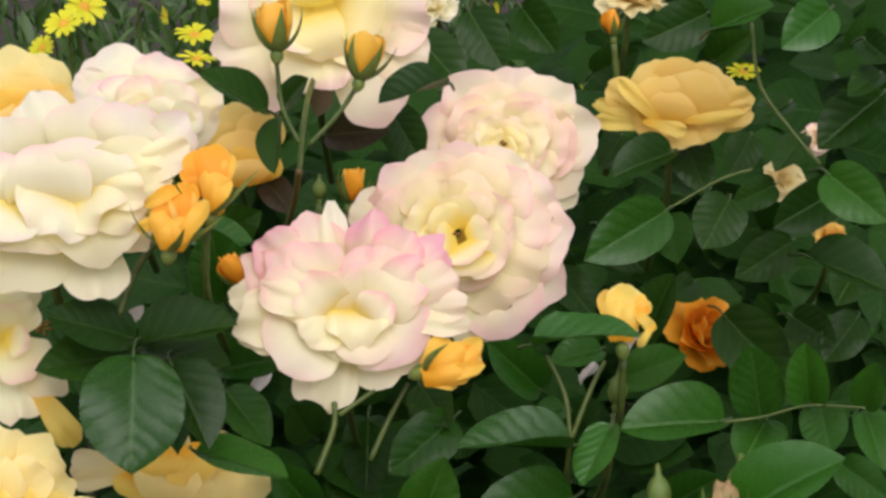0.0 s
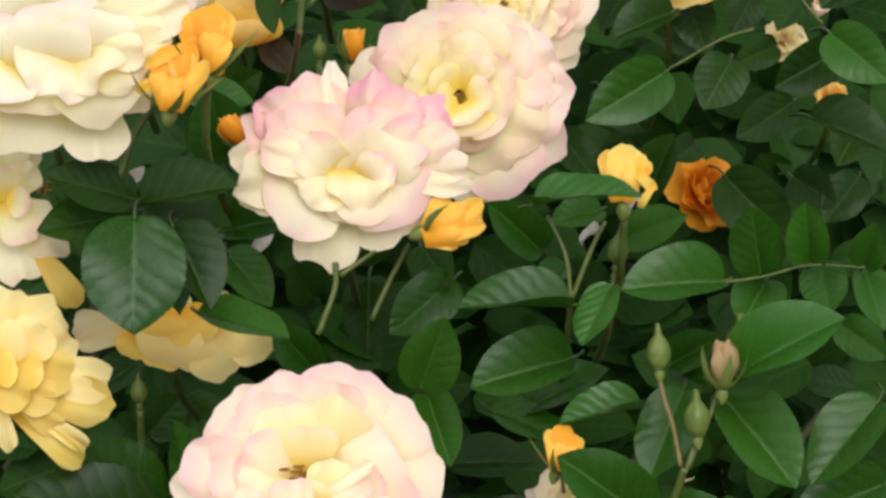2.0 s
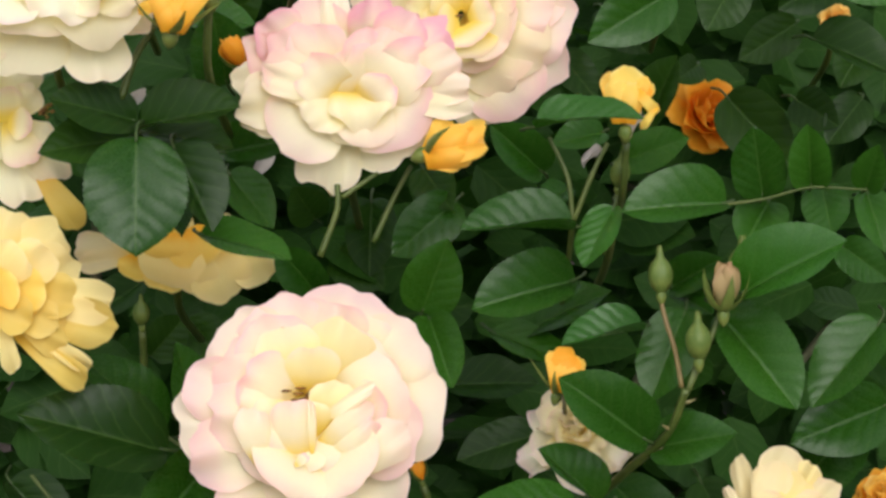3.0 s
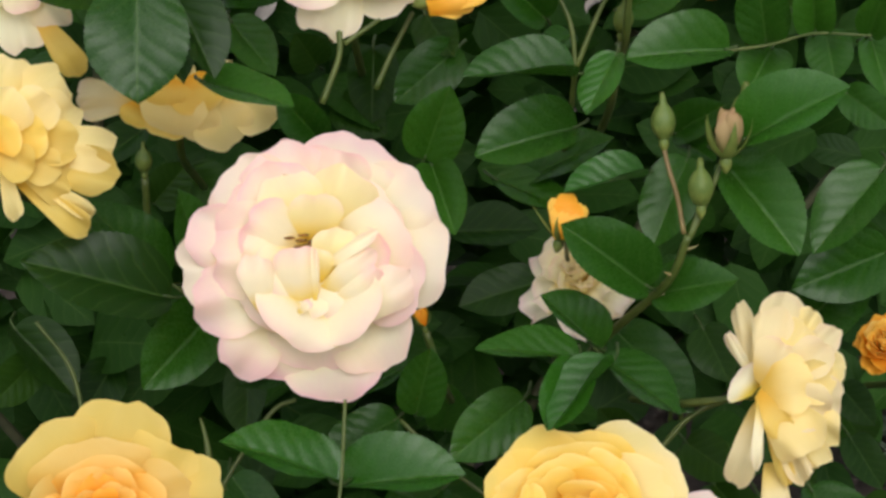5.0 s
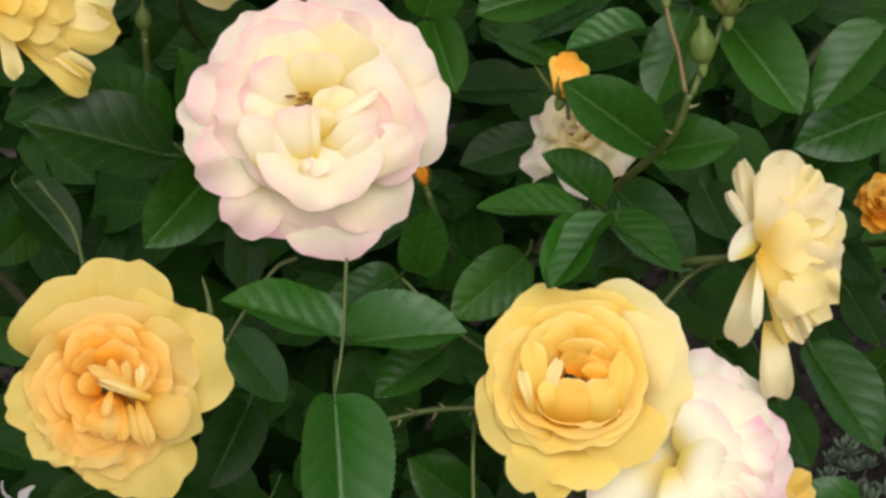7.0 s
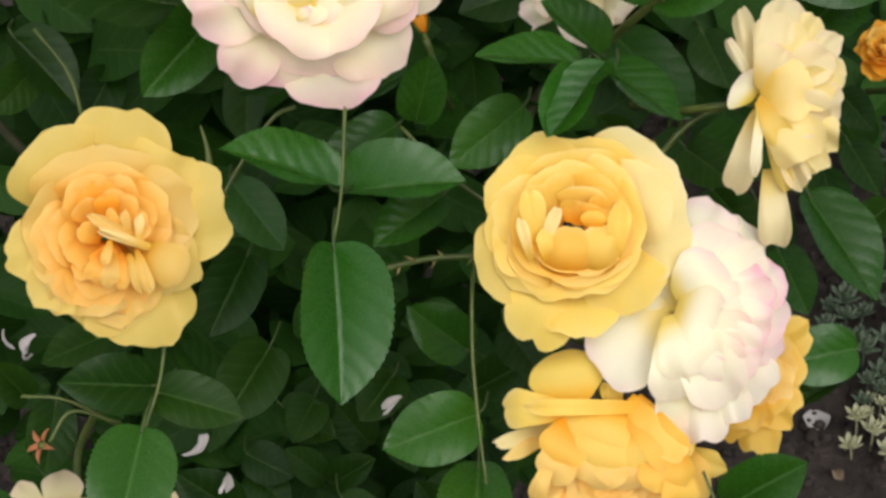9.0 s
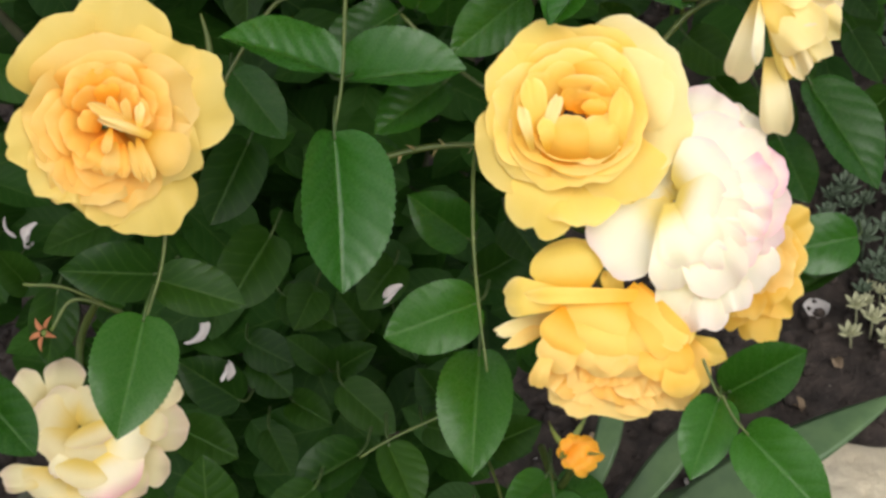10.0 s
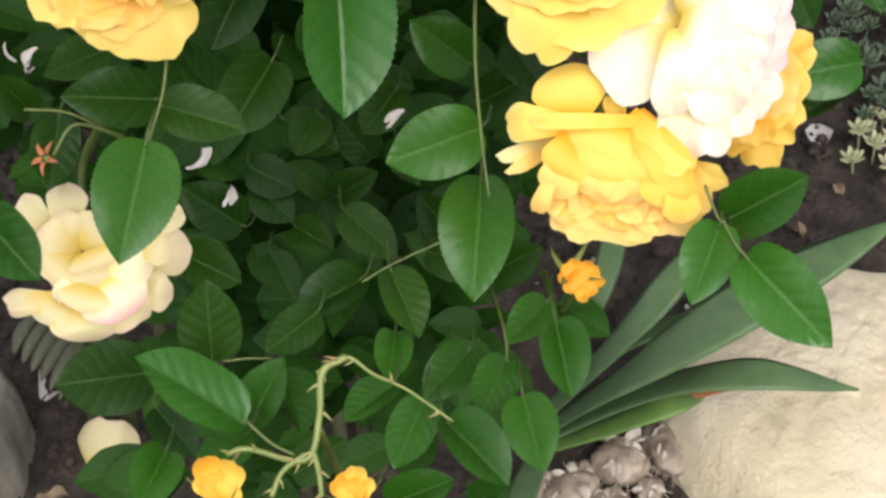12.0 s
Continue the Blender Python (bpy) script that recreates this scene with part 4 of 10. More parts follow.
lay(rose, "blush", (0.0, 1.3, -20.4), (42.9, 16.5, 2.4), 18.8, 0.07, 0.07, 0.13, 0.051, 2.8)
lay(rose, "blush", (0.0, 2.6, -17.9), (27.8, 33.7, 3.0), 19.3, 0.11, -0.03, 0.09, 0.040, 2.6)
lay(rose, "blush", (-1.3, 2.6, -15.7), (6.8, 40.2, 3.6), 18.2, 0.07, -0.17, 0.06, 0.032, 2.4)
lay(rose, "blush", (-3.9, 2.6, -12.8), (-18.6, 33.2, 4.2), 18.8, 0.06, 0.06, 0.27, 0.035, 2.4)
lay(rose, "blush", (-5.2, 1.3, -15.2), (-38.8, 22.8, 4.8), 16.6, 0.06, -0.17, 0.09, 0.051, 2.5)
lay(rose, "cream", (-5.2, 0.0, -16.8), (-48.1, 10.9, 5.4), 13.4, 0.02, -0.04, 0.14, 0.036, 2.4)
lay(rose, "soft", (1.3, -2.6, -11.1), (22.8, -29.1, 6.0), 19.3, 0.05, -0.15, 0.19, 0.051, 3.0)
lay(rose, "soft", (1.3, -2.6, -4.6), (5.1, -24.6, 6.5), 17.7, 0.05, 0.12, 0.12, 0.043, 2.2)
lay(rose, "soft", (1.3, -1.3, -11.5), (35.4, -16.5, 7.1), 16.6, 0.10, -0.12, 0.20, 0.058, 2.8)
lay(rose, "blush", (1.3, 1.3, -10.7), (37.9, 5.1, 7.7), 15.6, 0.05, -0.02, 0.22, 0.057, 2.6)
lay(rose, "blush", (1.3, 2.6, -9.1), (29.1, 23.6, 8.3), 14.7, 0.01, 0.03, 0.19, 0.038, 2.3)
lay(rose, "soft", (0.0, 3.9, -7.6), (13.4, 34.2, 8.9), 15.0, 0.08, 0.03, 0.12, 0.040, 2.4)
lay(rose, "soft", (-2.6, 3.9, -5.1), (-6.4, 32.9, 9.5), 13.9, 0.01, -0.10, 0.12, 0.060, 2.2)
lay(rose, "soft", (-3.9, 2.6, -4.4), (-22.8, 24.6, 10.1), 13.4, 0.09, 0.05, 0.05, 0.036, 2.5)
lay(rose, "soft", (-3.9, 0.0, -6.8), (-37.2, 10.9, 10.7), 13.4, 0.02, -0.08, 0.13, 0.040, 2.2)
lay(rose, "soft", (-3.9, -2.6, 1.0), (-24.1, -6.4, 11.3), 13.4, -0.00, 0.03, 0.21, 0.056, 2.5)
lay(rose, "glow", (-1.3, -3.9, 2.8), (-11.4, -19.1, 11.9), 13.9, 0.05, 0.05, 0.05, 0.036, 2.1)
lay(rose, "rosy", (1.3, -1.3, 1.8), (22.8, -1.3, 12.5), 13.4, 0.02, 0.00, 0.20, 0.036, 2.2)
lay(rose, "rosy", (1.3, 1.3, 1.1), (20.2, 15.9, 13.1), 12.3, 0.03, 0.09, 0.04, 0.045, 2.3)
lay(rose, "soft", (0.0, 3.9, 2.2), (5.8, 26.1, 13.7), 13.4, 0.05, 0.15, 0.18, 0.061, 2.5)
lay(rose, "soft", (-2.6, 3.9, 3.4), (-11.9, 23.6, 14.3), 12.9, 0.01, 0.01, 0.06, 0.052, 2.7)
lay(rose, "glow", (-3.9, 1.3, 4.4), (-23.6, 8.4, 14.9), 12.3, 0.02, 0.22, 0.13, 0.053, 2.3)
lay(rose, "glow", (-2.6, -3.9, 7.3), (-17.8, -10.2, 15.5), 12.9, 0.05, -0.01, 0.18, 0.035, 2.4)
lay(rose, "glow", (0.0, -5.2, 9.4), (0.8, -18.6, 16.1), 15.6, -0.00, 0.18, 0.11, 0.056, 2.3)
lay(rose, "rosy", (2.6, -3.9, 7.2), (19.0, -13.5, 16.7), 12.9, -0.05, 0.15, 0.08, 0.047, 2.5)
lay(rose, "rosy", (1.3, 1.3, 8.2), (10.4, 17.0, 17.3), 8.0, -0.04, 0.02, 0.15, 0.040, 2.4)
lay(rose, "glow", (-1.3, 2.6, 10.3), (-0.8, 17.8, 17.9), 9.1, -0.00, 0.19, 0.04, 0.036, 2.4)
lay(rose, "glow", (-2.6, 1.3, 11.9), (-11.4, 10.9, 18.4), 9.1, 0.01, -0.01, 0.14, 0.048, 2.5)
lay(rose, "glow", (-1.8, -2.6, 14.2), (-11.4, -3.4, 19.0), 9.1, -0.02, 0.06, 0.09, 0.043, 2.2)
lay(rose, "soft", (0.8, -3.9, 15.1), (5.1, -12.0, 19.6), 11.3, -0.02, 0.17, 0.07, 0.056, 2.5)
lay(rose, "soft", (2.6, -1.3, 14.5), (13.5, 2.5, 20.2), 8.6, -0.00, -0.01, 0.09, 0.057, 2.2)
stamens(rose, (-1.5, 0.0, 12.0), 0.006, 2, 12)
stem(front_bush, [(0.0051, 1.0074, 0.9804), (0.0039, 1.0405, 0.9548), (0.0033, 1.1375, 0.8941)], 0.0017, 0.0020)
rose = open_rose(front_bush, (0.0308, 1.0686, 1.0160), (-0.027, -0.954, 0.298), (0.0314, 1.0874, 0.9997), (0.10, -0.65, 0.75), 0.0451, "cream rose with tightly layered pale pink petals")
lay(rose, "cream", (-4.2, 1.4, -15.9), (-35.7, 5.3, 0.0), 14.3, 0.06, -0.12, 0.11, 0.048, 2.4)
lay(rose, "cream", (-1.4, -6.9, -19.2), (27.0, -33.8, 0.4), 15.7, 0.14, -0.08, 0.23, 0.058, 2.7)
lay(rose, "cream", (1.4, -4.2, -13.9), (14.3, -30.5, 0.7), 12.9, 0.10, -0.20, 0.24, 0.052, 2.1)
lay(rose, "blush", (1.9, 0.3, -16.6), (7.7, 35.1, 1.1), 17.3, 0.06, -0.02, 0.16, 0.059, 2.5)
lay(rose, "blush", (1.9, 0.3, -17.3), (27.7, 27.7, 1.4), 16.4, 0.13, 0.07, 0.14, 0.066, 2.7)
lay(rose, "blush", (1.9, 0.3, -19.4), (44.3, 4.2, 1.8), 17.9, 0.11, 0.07, 0.10, 0.057, 2.3)
lay(rose, "blush", (1.9, 0.3, -18.9), (-40.2, 1.7, 2.2), 19.1, 0.07, -0.13, 0.09, 0.076, 2.7)
lay(rose, "blush", (1.9, 0.3, -16.2), (35.4, -16.4, 2.5), 20.2, 0.13, 0.03, 0.14, 0.054, 2.3)
lay(rose, "blush", (1.9, 0.3, -16.8), (-25.1, 29.1, 2.9), 18.3, 0.03, -0.17, 0.15, 0.064, 2.4)
lay(rose, "blush", (1.9, 0.3, -17.6), (-37.1, -14.2, 3.3), 20.2, 0.08, -0.17, 0.24, 0.057, 2.4)
lay(rose, "blush", (1.9, 0.3, -14.2), (-11.7, -32.7, 3.6), 19.3, 0.06, -0.09, 0.25, 0.046, 2.8)
lay(rose, "blush", (1.9, 0.3, -13.7), (12.2, -33.6, 4.0), 18.9, 0.12, 0.05, 0.23, 0.073, 2.3)
lay(rose, "soft", (1.9, -0.3, -12.0), (-30.7, -1.5, 4.3), 14.5, 0.08, -0.05, 0.05, 0.045, 2.5)
lay(rose, "soft", (1.9, -0.3, -10.9), (-18.0, -24.2, 4.7), 16.8, 0.04, 0.08, 0.12, 0.053, 2.7)
lay(rose, "soft", (1.9, -0.3, -10.8), (31.8, 10.2, 5.1), 15.2, 0.02, -0.05, 0.08, 0.064, 2.2)
lay(rose, "soft", (1.9, -0.3, -9.6), (-14.0, 25.3, 5.4), 16.7, 0.08, -0.11, 0.19, 0.042, 2.5)
lay(rose, "soft", (1.9, -0.3, -10.0), (25.4, -21.6, 5.8), 17.0, 0.01, 0.05, 0.23, 0.062, 2.7)
lay(rose, "soft", (1.9, -0.3, -10.1), (34.5, -2.2, 6.2), 16.0, 0.01, 0.06, 0.05, 0.042, 2.6)
lay(rose, "soft", (1.9, -0.3, -7.1), (17.0, 22.5, 6.5), 15.2, 0.10, -0.01, 0.08, 0.049, 2.2)
lay(rose, "soft", (1.9, -0.3, -9.3), (-26.0, 16.1, 6.9), 14.7, 0.07, -0.07, 0.06, 0.045, 2.6)
lay(rose, "soft", (1.9, -0.3, -5.9), (4.3, -26.4, 7.2), 14.8, 0.01, -0.08, 0.07, 0.041, 2.3)
lay(rose, "soft", (1.9, -0.8, -3.2), (-13.4, -16.0, 7.6), 12.3, -0.01, -0.10, 0.11, 0.071, 2.7)
lay(rose, "soft", (1.9, -0.8, -2.3), (3.3, 19.7, 8.0), 14.8, 0.04, -0.08, 0.21, 0.059, 2.3)
lay(rose, "soft", (1.9, -0.8, -4.8), (-20.8, 12.2, 8.3), 12.0, 0.04, 0.00, 0.08, 0.043, 2.7)
lay(rose, "soft", (1.9, -0.8, -4.2), (-23.9, -2.6, 8.7), 13.4, 0.01, 0.09, 0.09, 0.042, 2.1)
lay(rose, "soft", (1.9, -0.8, -4.8), (29.4, 2.1, 9.1), 14.3, 0.05, 0.04, 0.10, 0.063, 2.7)
lay(rose, "soft", (1.9, -0.8, -1.5), (2.8, -22.7, 9.4), 14.2, -0.01, -0.05, 0.20, 0.060, 2.4)
lay(rose, "soft", (1.9, -0.8, -1.8), (16.3, 17.4, 9.8), 14.7, 0.01, 0.18, 0.14, 0.054, 2.7)
lay(rose, "soft", (1.9, -0.8, -2.3), (21.5, -16.2, 10.1), 12.1, 0.04, -0.08, 0.06, 0.050, 2.3)
lay(rose, "soft", (0.8, -1.4, 2.4), (-10.6, -12.8, 10.5), 11.1, 0.07, -0.02, 0.13, 0.059, 2.7)
lay(rose, "soft", (0.8, -1.4, 3.9), (6.9, 11.2, 10.9), 11.4, 0.06, 0.13, 0.16, 0.050, 2.2)
lay(rose, "soft", (0.8, -1.4, 2.3), (17.9, -6.8, 11.2), 11.8, 0.05, 0.03, 0.16, 0.076, 2.5)
lay(rose, "soft", (0.8, -1.4, 3.2), (-10.6, 10.9, 11.6), 10.6, 0.01, 0.21, 0.17, 0.075, 2.6)
lay(rose, "soft", (0.8, -1.4, 2.7), (-17.7, -1.9, 12.0), 11.8, 0.02, 0.06, 0.16, 0.060, 2.6)
lay(rose, "soft", (0.8, -1.4, 2.8), (18.4, 5.8, 12.3), 10.9, 0.03, 0.10, 0.17, 0.073, 2.5)
lay(rose, "soft", (0.8, -1.4, 5.6), (5.1, -14.9, 12.7), 11.1, -0.01, 0.18, 0.04, 0.044, 2.8)
lay(rose, "glow", (-0.3, -1.9, 8.4), (-3.1, 6.9, 13.0), 8.4, -0.02, 0.03, 0.15, 0.055, 2.6)
lay(rose, "glow", (-0.3, -1.9, 7.6), (-11.7, 0.6, 13.4), 7.6, -0.05, 0.09, 0.16, 0.051, 2.7)
lay(rose, "glow", (-0.3, -1.9, 8.8), (7.2, 4.5, 13.8), 9.0, 0.04, 0.04, 0.17, 0.040, 2.2)
lay(rose, "glow", (-0.3, -1.9, 9.3), (-7.4, -8.5, 14.1), 7.8, -0.00, 0.06, 0.12, 0.046, 2.4)
lay(rose, "glow", (-0.3, -1.9, 8.5), (11.5, -4.1, 14.5), 9.7, 0.03, -0.03, 0.07, 0.062, 2.5)
lay(rose, "glow", (-0.3, -1.9, 9.9), (4.0, -10.8, 14.9), 7.8, -0.04, 0.06, 0.05, 0.054, 2.7)
lay(rose, "glow", (-1.4, -1.9, 12.5), (-6.1, -4.7, 15.2), 6.0, -0.06, 0.24, 0.13, 0.060, 2.7)
lay(rose, "glow", (-1.4, -1.9, 12.4), (4.7, 0.0, 15.6), 5.2, 0.03, 0.11, 0.15, 0.062, 2.8)
lay(rose, "glow", (-1.4, -1.9, 13.4), (1.5, -6.0, 15.9), 5.8, -0.03, 0.18, 0.12, 0.077, 2.3)
lay(rose, "glow", (-1.4, -1.9, 13.9), (-4.5, 1.8, 16.3), 5.4, -0.01, 0.27, 0.14, 0.040, 2.2)
stamens(rose, (-1.5, -1.5, 12.0), 0.014, 5, 13)
stem(front_bush, [(0.0274, 1.0632, 0.9989), (0.0246, 1.0935, 0.9707), (0.0234, 1.1893, 0.9088)], 0.0017, 0.0020)
rose = open_rose(left_bush, (-0.1536, 0.8991, 1.0505), (0.160, -0.937, 0.312), (-0.1591, 0.9221, 1.0146), (0.07, -0.23, 0.97), 0.0651, "large white and cream rose with wavy petals")
lay(rose, "cream", (4.8, -14.3, -25.8), (7.5, -46.4, 0.0), 14.7, 0.09, -0.06, 0.05, 0.070, 3.5)
lay(rose, "cream", (-19.0, -14.3, -20.9), (-25.8, -41.0, 1.1), 20.8, 0.15, -0.16, 0.10, 0.046, 3.0)
lay(rose, "cream", (-45.2, -14.3, -15.9), (-45.2, -36.9, 2.2), 19.6, 0.04, -0.02, 0.14, 0.068, 2.7)
lay(rose, "cream", (14.3, -9.5, -13.1), (27.8, -24.9, 3.3), 9.3, 0.07, -0.17, 0.13, 0.063, 2.1)
lay(rose, "white", (-2.4, 0.0, -23.5), (-13.7, 33.0, 4.5), 15.2, 0.05, -0.17, 0.25, 0.075, 2.4)
lay(rose, "white", (2.4, 0.0, -21.8), (6.5, 33.9, 5.6), 16.2, 0.13, -0.00, 0.10, 0.048, 2.2)
lay(rose, "white", (-16.7, -2.4, -19.7), (-30.2, 27.7, 6.7), 16.2, 0.10, -0.04, 0.11, 0.052, 2.1)
lay(rose, "white", (-40.5, -2.4, -12.8), (-47.2, 22.5, 7.8), 16.2, 0.05, -0.16, 0.10, 0.055, 2.3)
lay(rose, "tipped", (14.3, 0.0, -15.9), (25.6, 28.9, 8.9), 16.2, 0.06, -0.00, 0.22, 0.042, 2.3)
lay(rose, "white", (21.4, 2.4, -15.5), (46.7, 21.8, 10.0), 11.3, 0.03, -0.10, 0.16, 0.051, 2.4)
lay(rose, "cream", (7.1, -3.6, -4.0), (9.4, -30.9, 11.1), 18.6, 0.10, 0.08, 0.16, 0.066, 3.0)
lay(rose, "cream", (-16.7, -4.8, 0.4), (-16.7, -26.2, 12.3), 20.6, 0.10, -0.13, 0.08, 0.065, 3.0)
lay(rose, "cream", (-38.1, -7.1, 5.5), (-38.1, -23.0, 13.4), 18.1, 0.04, 0.02, 0.10, 0.072, 2.3)
lay(rose, "cream", (14.3, -3.6, 6.1), (25.1, -16.5, 14.5), 13.7, 0.10, 0.03, 0.12, 0.062, 2.2)
lay(rose, "cream", (7.1, -4.8, -4.1), (46.9, 13.3, 15.6), 8.8, 0.10, 0.08, 0.09, 0.072, 2.4)
lay(rose, "cream", (7.1, -5.2, 2.0), (38.8, 2.5, 16.7), 7.8, 0.10, 0.06, 0.09, 0.072, 2.4)
lay(rose, "cream", (4.8, -3.6, 4.8), (28.5, -3.6, 17.8), 8.3, 0.08, 0.20, 0.10, 0.063, 2.4)
lay(rose, "cream", (2.4, -1.2, 4.5), (13.7, -12.5, 18.9), 15.2, 0.05, 0.12, 0.08, 0.159, 4.0, 0.80)
lay(rose, "white", (-4.8, -1.2, 4.2), (-13.8, -16.3, 20.1), 17.2, 0.05, 0.00, 0.13, 0.187, 4.0, 0.80)
lay(rose, "white", (-26.2, -3.6, 7.0), (-35.2, -16.5, 21.2), 17.2, 0.05, 0.11, 0.08, 0.126, 4.0, 0.80)
lay(rose, "cream", (16.7, -3.6, 2.0), (31.4, 15.2, 13.9), 18.6, 0.16, 0.11, 0.12, 0.067, 2.3, 0.85)
lay(rose, "tipped", (-28.6, -10.0, 2.2), (-33.1, 13.1, 13.9), 16.2, 0.16, 0.05, 0.15, 0.049, 2.1, 0.85)
lay(rose, "white", (-45.2, -9.5, 3.5), (-49.7, 10.8, 13.9), 14.7, 0.16, 0.17, 0.06, 0.043, 2.8, 0.85)
lay(rose, "white", (4.8, -6.7, 1.8), (11.5, 17.8, 14.5), 20.6, 0.16, 0.12, 0.13, 0.045, 3.0, 0.90)
lay(rose, "tipped", (-10.7, -10.0, 0.7), (-9.1, 17.6, 14.5), 17.7, 0.16, 0.23, 0.10, 0.054, 3.0, 0.90)
stem(left_bush, [(-0.1669, 0.9170, 1.0188), (-0.1690, 0.9354, 0.9844), (-0.1699, 1.0262, 0.9200)], 0.0017, 0.0020)
rose = open_rose(left_bush, (-0.1388, 1.0090, 1.0563), (0.131, -0.952, 0.277), (-0.1414, 1.0219, 1.0347), (0.24, -0.14, 0.96), 0.0438, "white rose with pink-tipped petals")
lay(rose, "white", (-2.6, -3.9, -6.1), (-30.1, 9.0, 0.0), 9.7, 0.09, 0.04, 0.10, 0.069, 2.3)
lay(rose, "white", (-2.6, -5.3, -5.3), (-16.4, 22.5, 0.9), 15.7, 0.07, -0.15, 0.25, 0.053, 3.0)
lay(rose, "white", (0.0, -5.3, -3.5), (-3.0, 20.5, 1.7), 11.9, 0.13, -0.15, 0.23, 0.081, 2.1)
lay(rose, "tipped", (2.6, -5.3, -2.5), (10.6, 19.0, 2.6), 12.5, 0.09, -0.03, 0.27, 0.065, 2.6)
lay(rose, "tipped", (5.3, -5.3, -1.7), (23.2, 13.0, 3.4), 11.4, 0.07, -0.18, 0.18, 0.054, 2.4)
lay(rose, "cream", (5.3, -5.3, -2.3), (37.2, 2.2, 4.3), 9.7, 0.08, 0.05, 0.06, 0.082, 2.6)
lay(rose, "cream", (5.3, -6.6, -1.0), (35.7, -7.8, 5.1), 9.2, 0.01, 0.05, 0.06, 0.088, 2.1)
lay(rose, "white", (-2.6, -7.9, 1.1), (-25.1, 2.1, 6.0), 10.8, 0.09, -0.00, 0.24, 0.092, 2.5)
lay(rose, "tipped", (-2.6, -10.5, 2.2), (-15.6, 8.7, 6.8), 11.9, 0.04, -0.01, 0.22, 0.072, 2.5)
lay(rose, "pink", (1.3, -10.5, 3.5), (-1.9, 10.2, 7.7), 11.4, 0.08, 0.10, 0.18, 0.095, 2.4)
lay(rose, "tipped", (5.3, -10.5, 4.7), (10.2, 8.2, 8.5), 11.9, 0.03, -0.06, 0.14, 0.056, 2.5)
lay(rose, "tipped", (7.9, -10.5, 5.2), (21.6, 5.2, 9.4), 11.4, -0.02, 0.09, 0.14, 0.075, 2.2)
lay(rose, "soft", (-1.3, -11.8, 7.2), (-11.3, -0.6, 10.2), 11.9, -0.00, 0.14, 0.15, 0.076, 2.1)
lay(rose, "tipped", (3.9, -13.1, 8.6), (3.2, -0.7, 11.1), 11.9, -0.05, -0.05, 0.07, 0.088, 2.7)
lay(rose, "white", (9.2, -13.1, 9.4), (15.9, -2.4, 12.0), 11.9, 0.01, 0.04, 0.15, 0.074, 2.2)
lay(rose, "cream", (6.6, -7.9, 7.4), (32.3, -16.1, 12.8), 10.3, -0.06, -0.03, 0.17, 0.054, 2.3)
lay(rose, "cream", (5.3, -7.9, 9.6), (21.5, -20.4, 13.7), 11.9, -0.03, 0.25, 0.12, 0.070, 2.1)
lay(rose, "white", (13.1, -13.1, 11.6), (25.6, -5.7, 14.5), 9.2, 0.02, 0.11, 0.09, 0.095, 2.5)
stem(left_bush, [(-0.1410, 1.0161, 1.0283), (-0.1478, 1.0322, 0.9942), (-0.1507, 1.1219, 0.9299)], 0.0017, 0.0020)
rose = open_rose(left_bush, (-0.2001, 1.0585, 1.0434), (0.179, -0.945, 0.274), (-0.2046, 1.0697, 1.0243), (0.00, -0.26, 0.97), 0.0375, "yellow rose half hidden behind white roses")
lay(rose, "pale", (-2.8, -12.5, -13.8), (-10.7, 21.0, 0.0), 17.7, 0.11, -0.11, 0.19, 0.064, 2.4)
lay(rose, "pale", (0.0, -12.5, -11.0), (11.1, 16.8, 1.5), 14.3, 0.05, -0.09, 0.23, 0.067, 2.3)
lay(rose, "amber", (2.8, -12.5, -5.7), (20.7, -0.1, 3.1), 10.3, 0.05, -0.09, 0.11, 0.038, 2.2)
lay(rose, "pale", (-5.6, -13.9, -6.6), (-24.0, 7.2, 4.6), 17.2, 0.06, -0.08, 0.16, 0.070, 2.8)
lay(rose, "amber", (-1.4, -13.9, -3.2), (1.2, 9.3, 6.1), 13.7, 0.12, -0.04, 0.11, 0.043, 2.7)
lay(rose, "yellow", (2.8, -13.9, 1.5), (14.4, -3.9, 7.6), 9.7, 0.12, -0.04, 0.12, 0.069, 2.5)
lay(rose, "yellow", (-5.6, -15.3, 1.1), (-9.5, 4.5, 9.2), 15.4, 0.14, 0.17, 0.09, 0.065, 2.3)
lay(rose, "yellow", (-1.4, -16.7, 4.6), (5.2, -2.9, 10.7), 11.4, 0.14, 0.16, 0.05, 0.050, 2.1)
lay(rose, "amber", (-8.3, -16.7, 7.7), (-12.3, -6.1, 12.2), 14.3, 0.14, 0.05, 0.14, 0.043, 2.7)
stem(left_bush, [(-0.2081, 1.0569, 1.0252), (-0.2082, 1.0762, 0.9910), (-0.2082, 1.1673, 0.9266)], 0.0017, 0.0020)
rose = open_rose(front_bush, (-0.0570, 1.0443, 1.0806), (0.053, -0.967, 0.249), (-0.0586, 1.0686, 1.0575), (0.03, -0.32, 0.95), 0.0519, "pale peach rose behind the orange buds")
lay(rose, "blush", (-2.7, -2.7, -21.0), (-33.8, -30.7, 0.0), 17.1, 0.14, -0.24, 0.26, 0.035, 2.3)
lay(rose, "blush", (-2.7, -2.7, -21.3), (-46.3, -16.2, 1.5), 17.1, 0.05, -0.08, 0.20, 0.064, 2.7)
lay(rose, "blush", (-2.7, 2.7, -19.6), (-47.4, 10.0, 3.0), 18.2, 0.04, 0.04, 0.07, 0.051, 2.7)
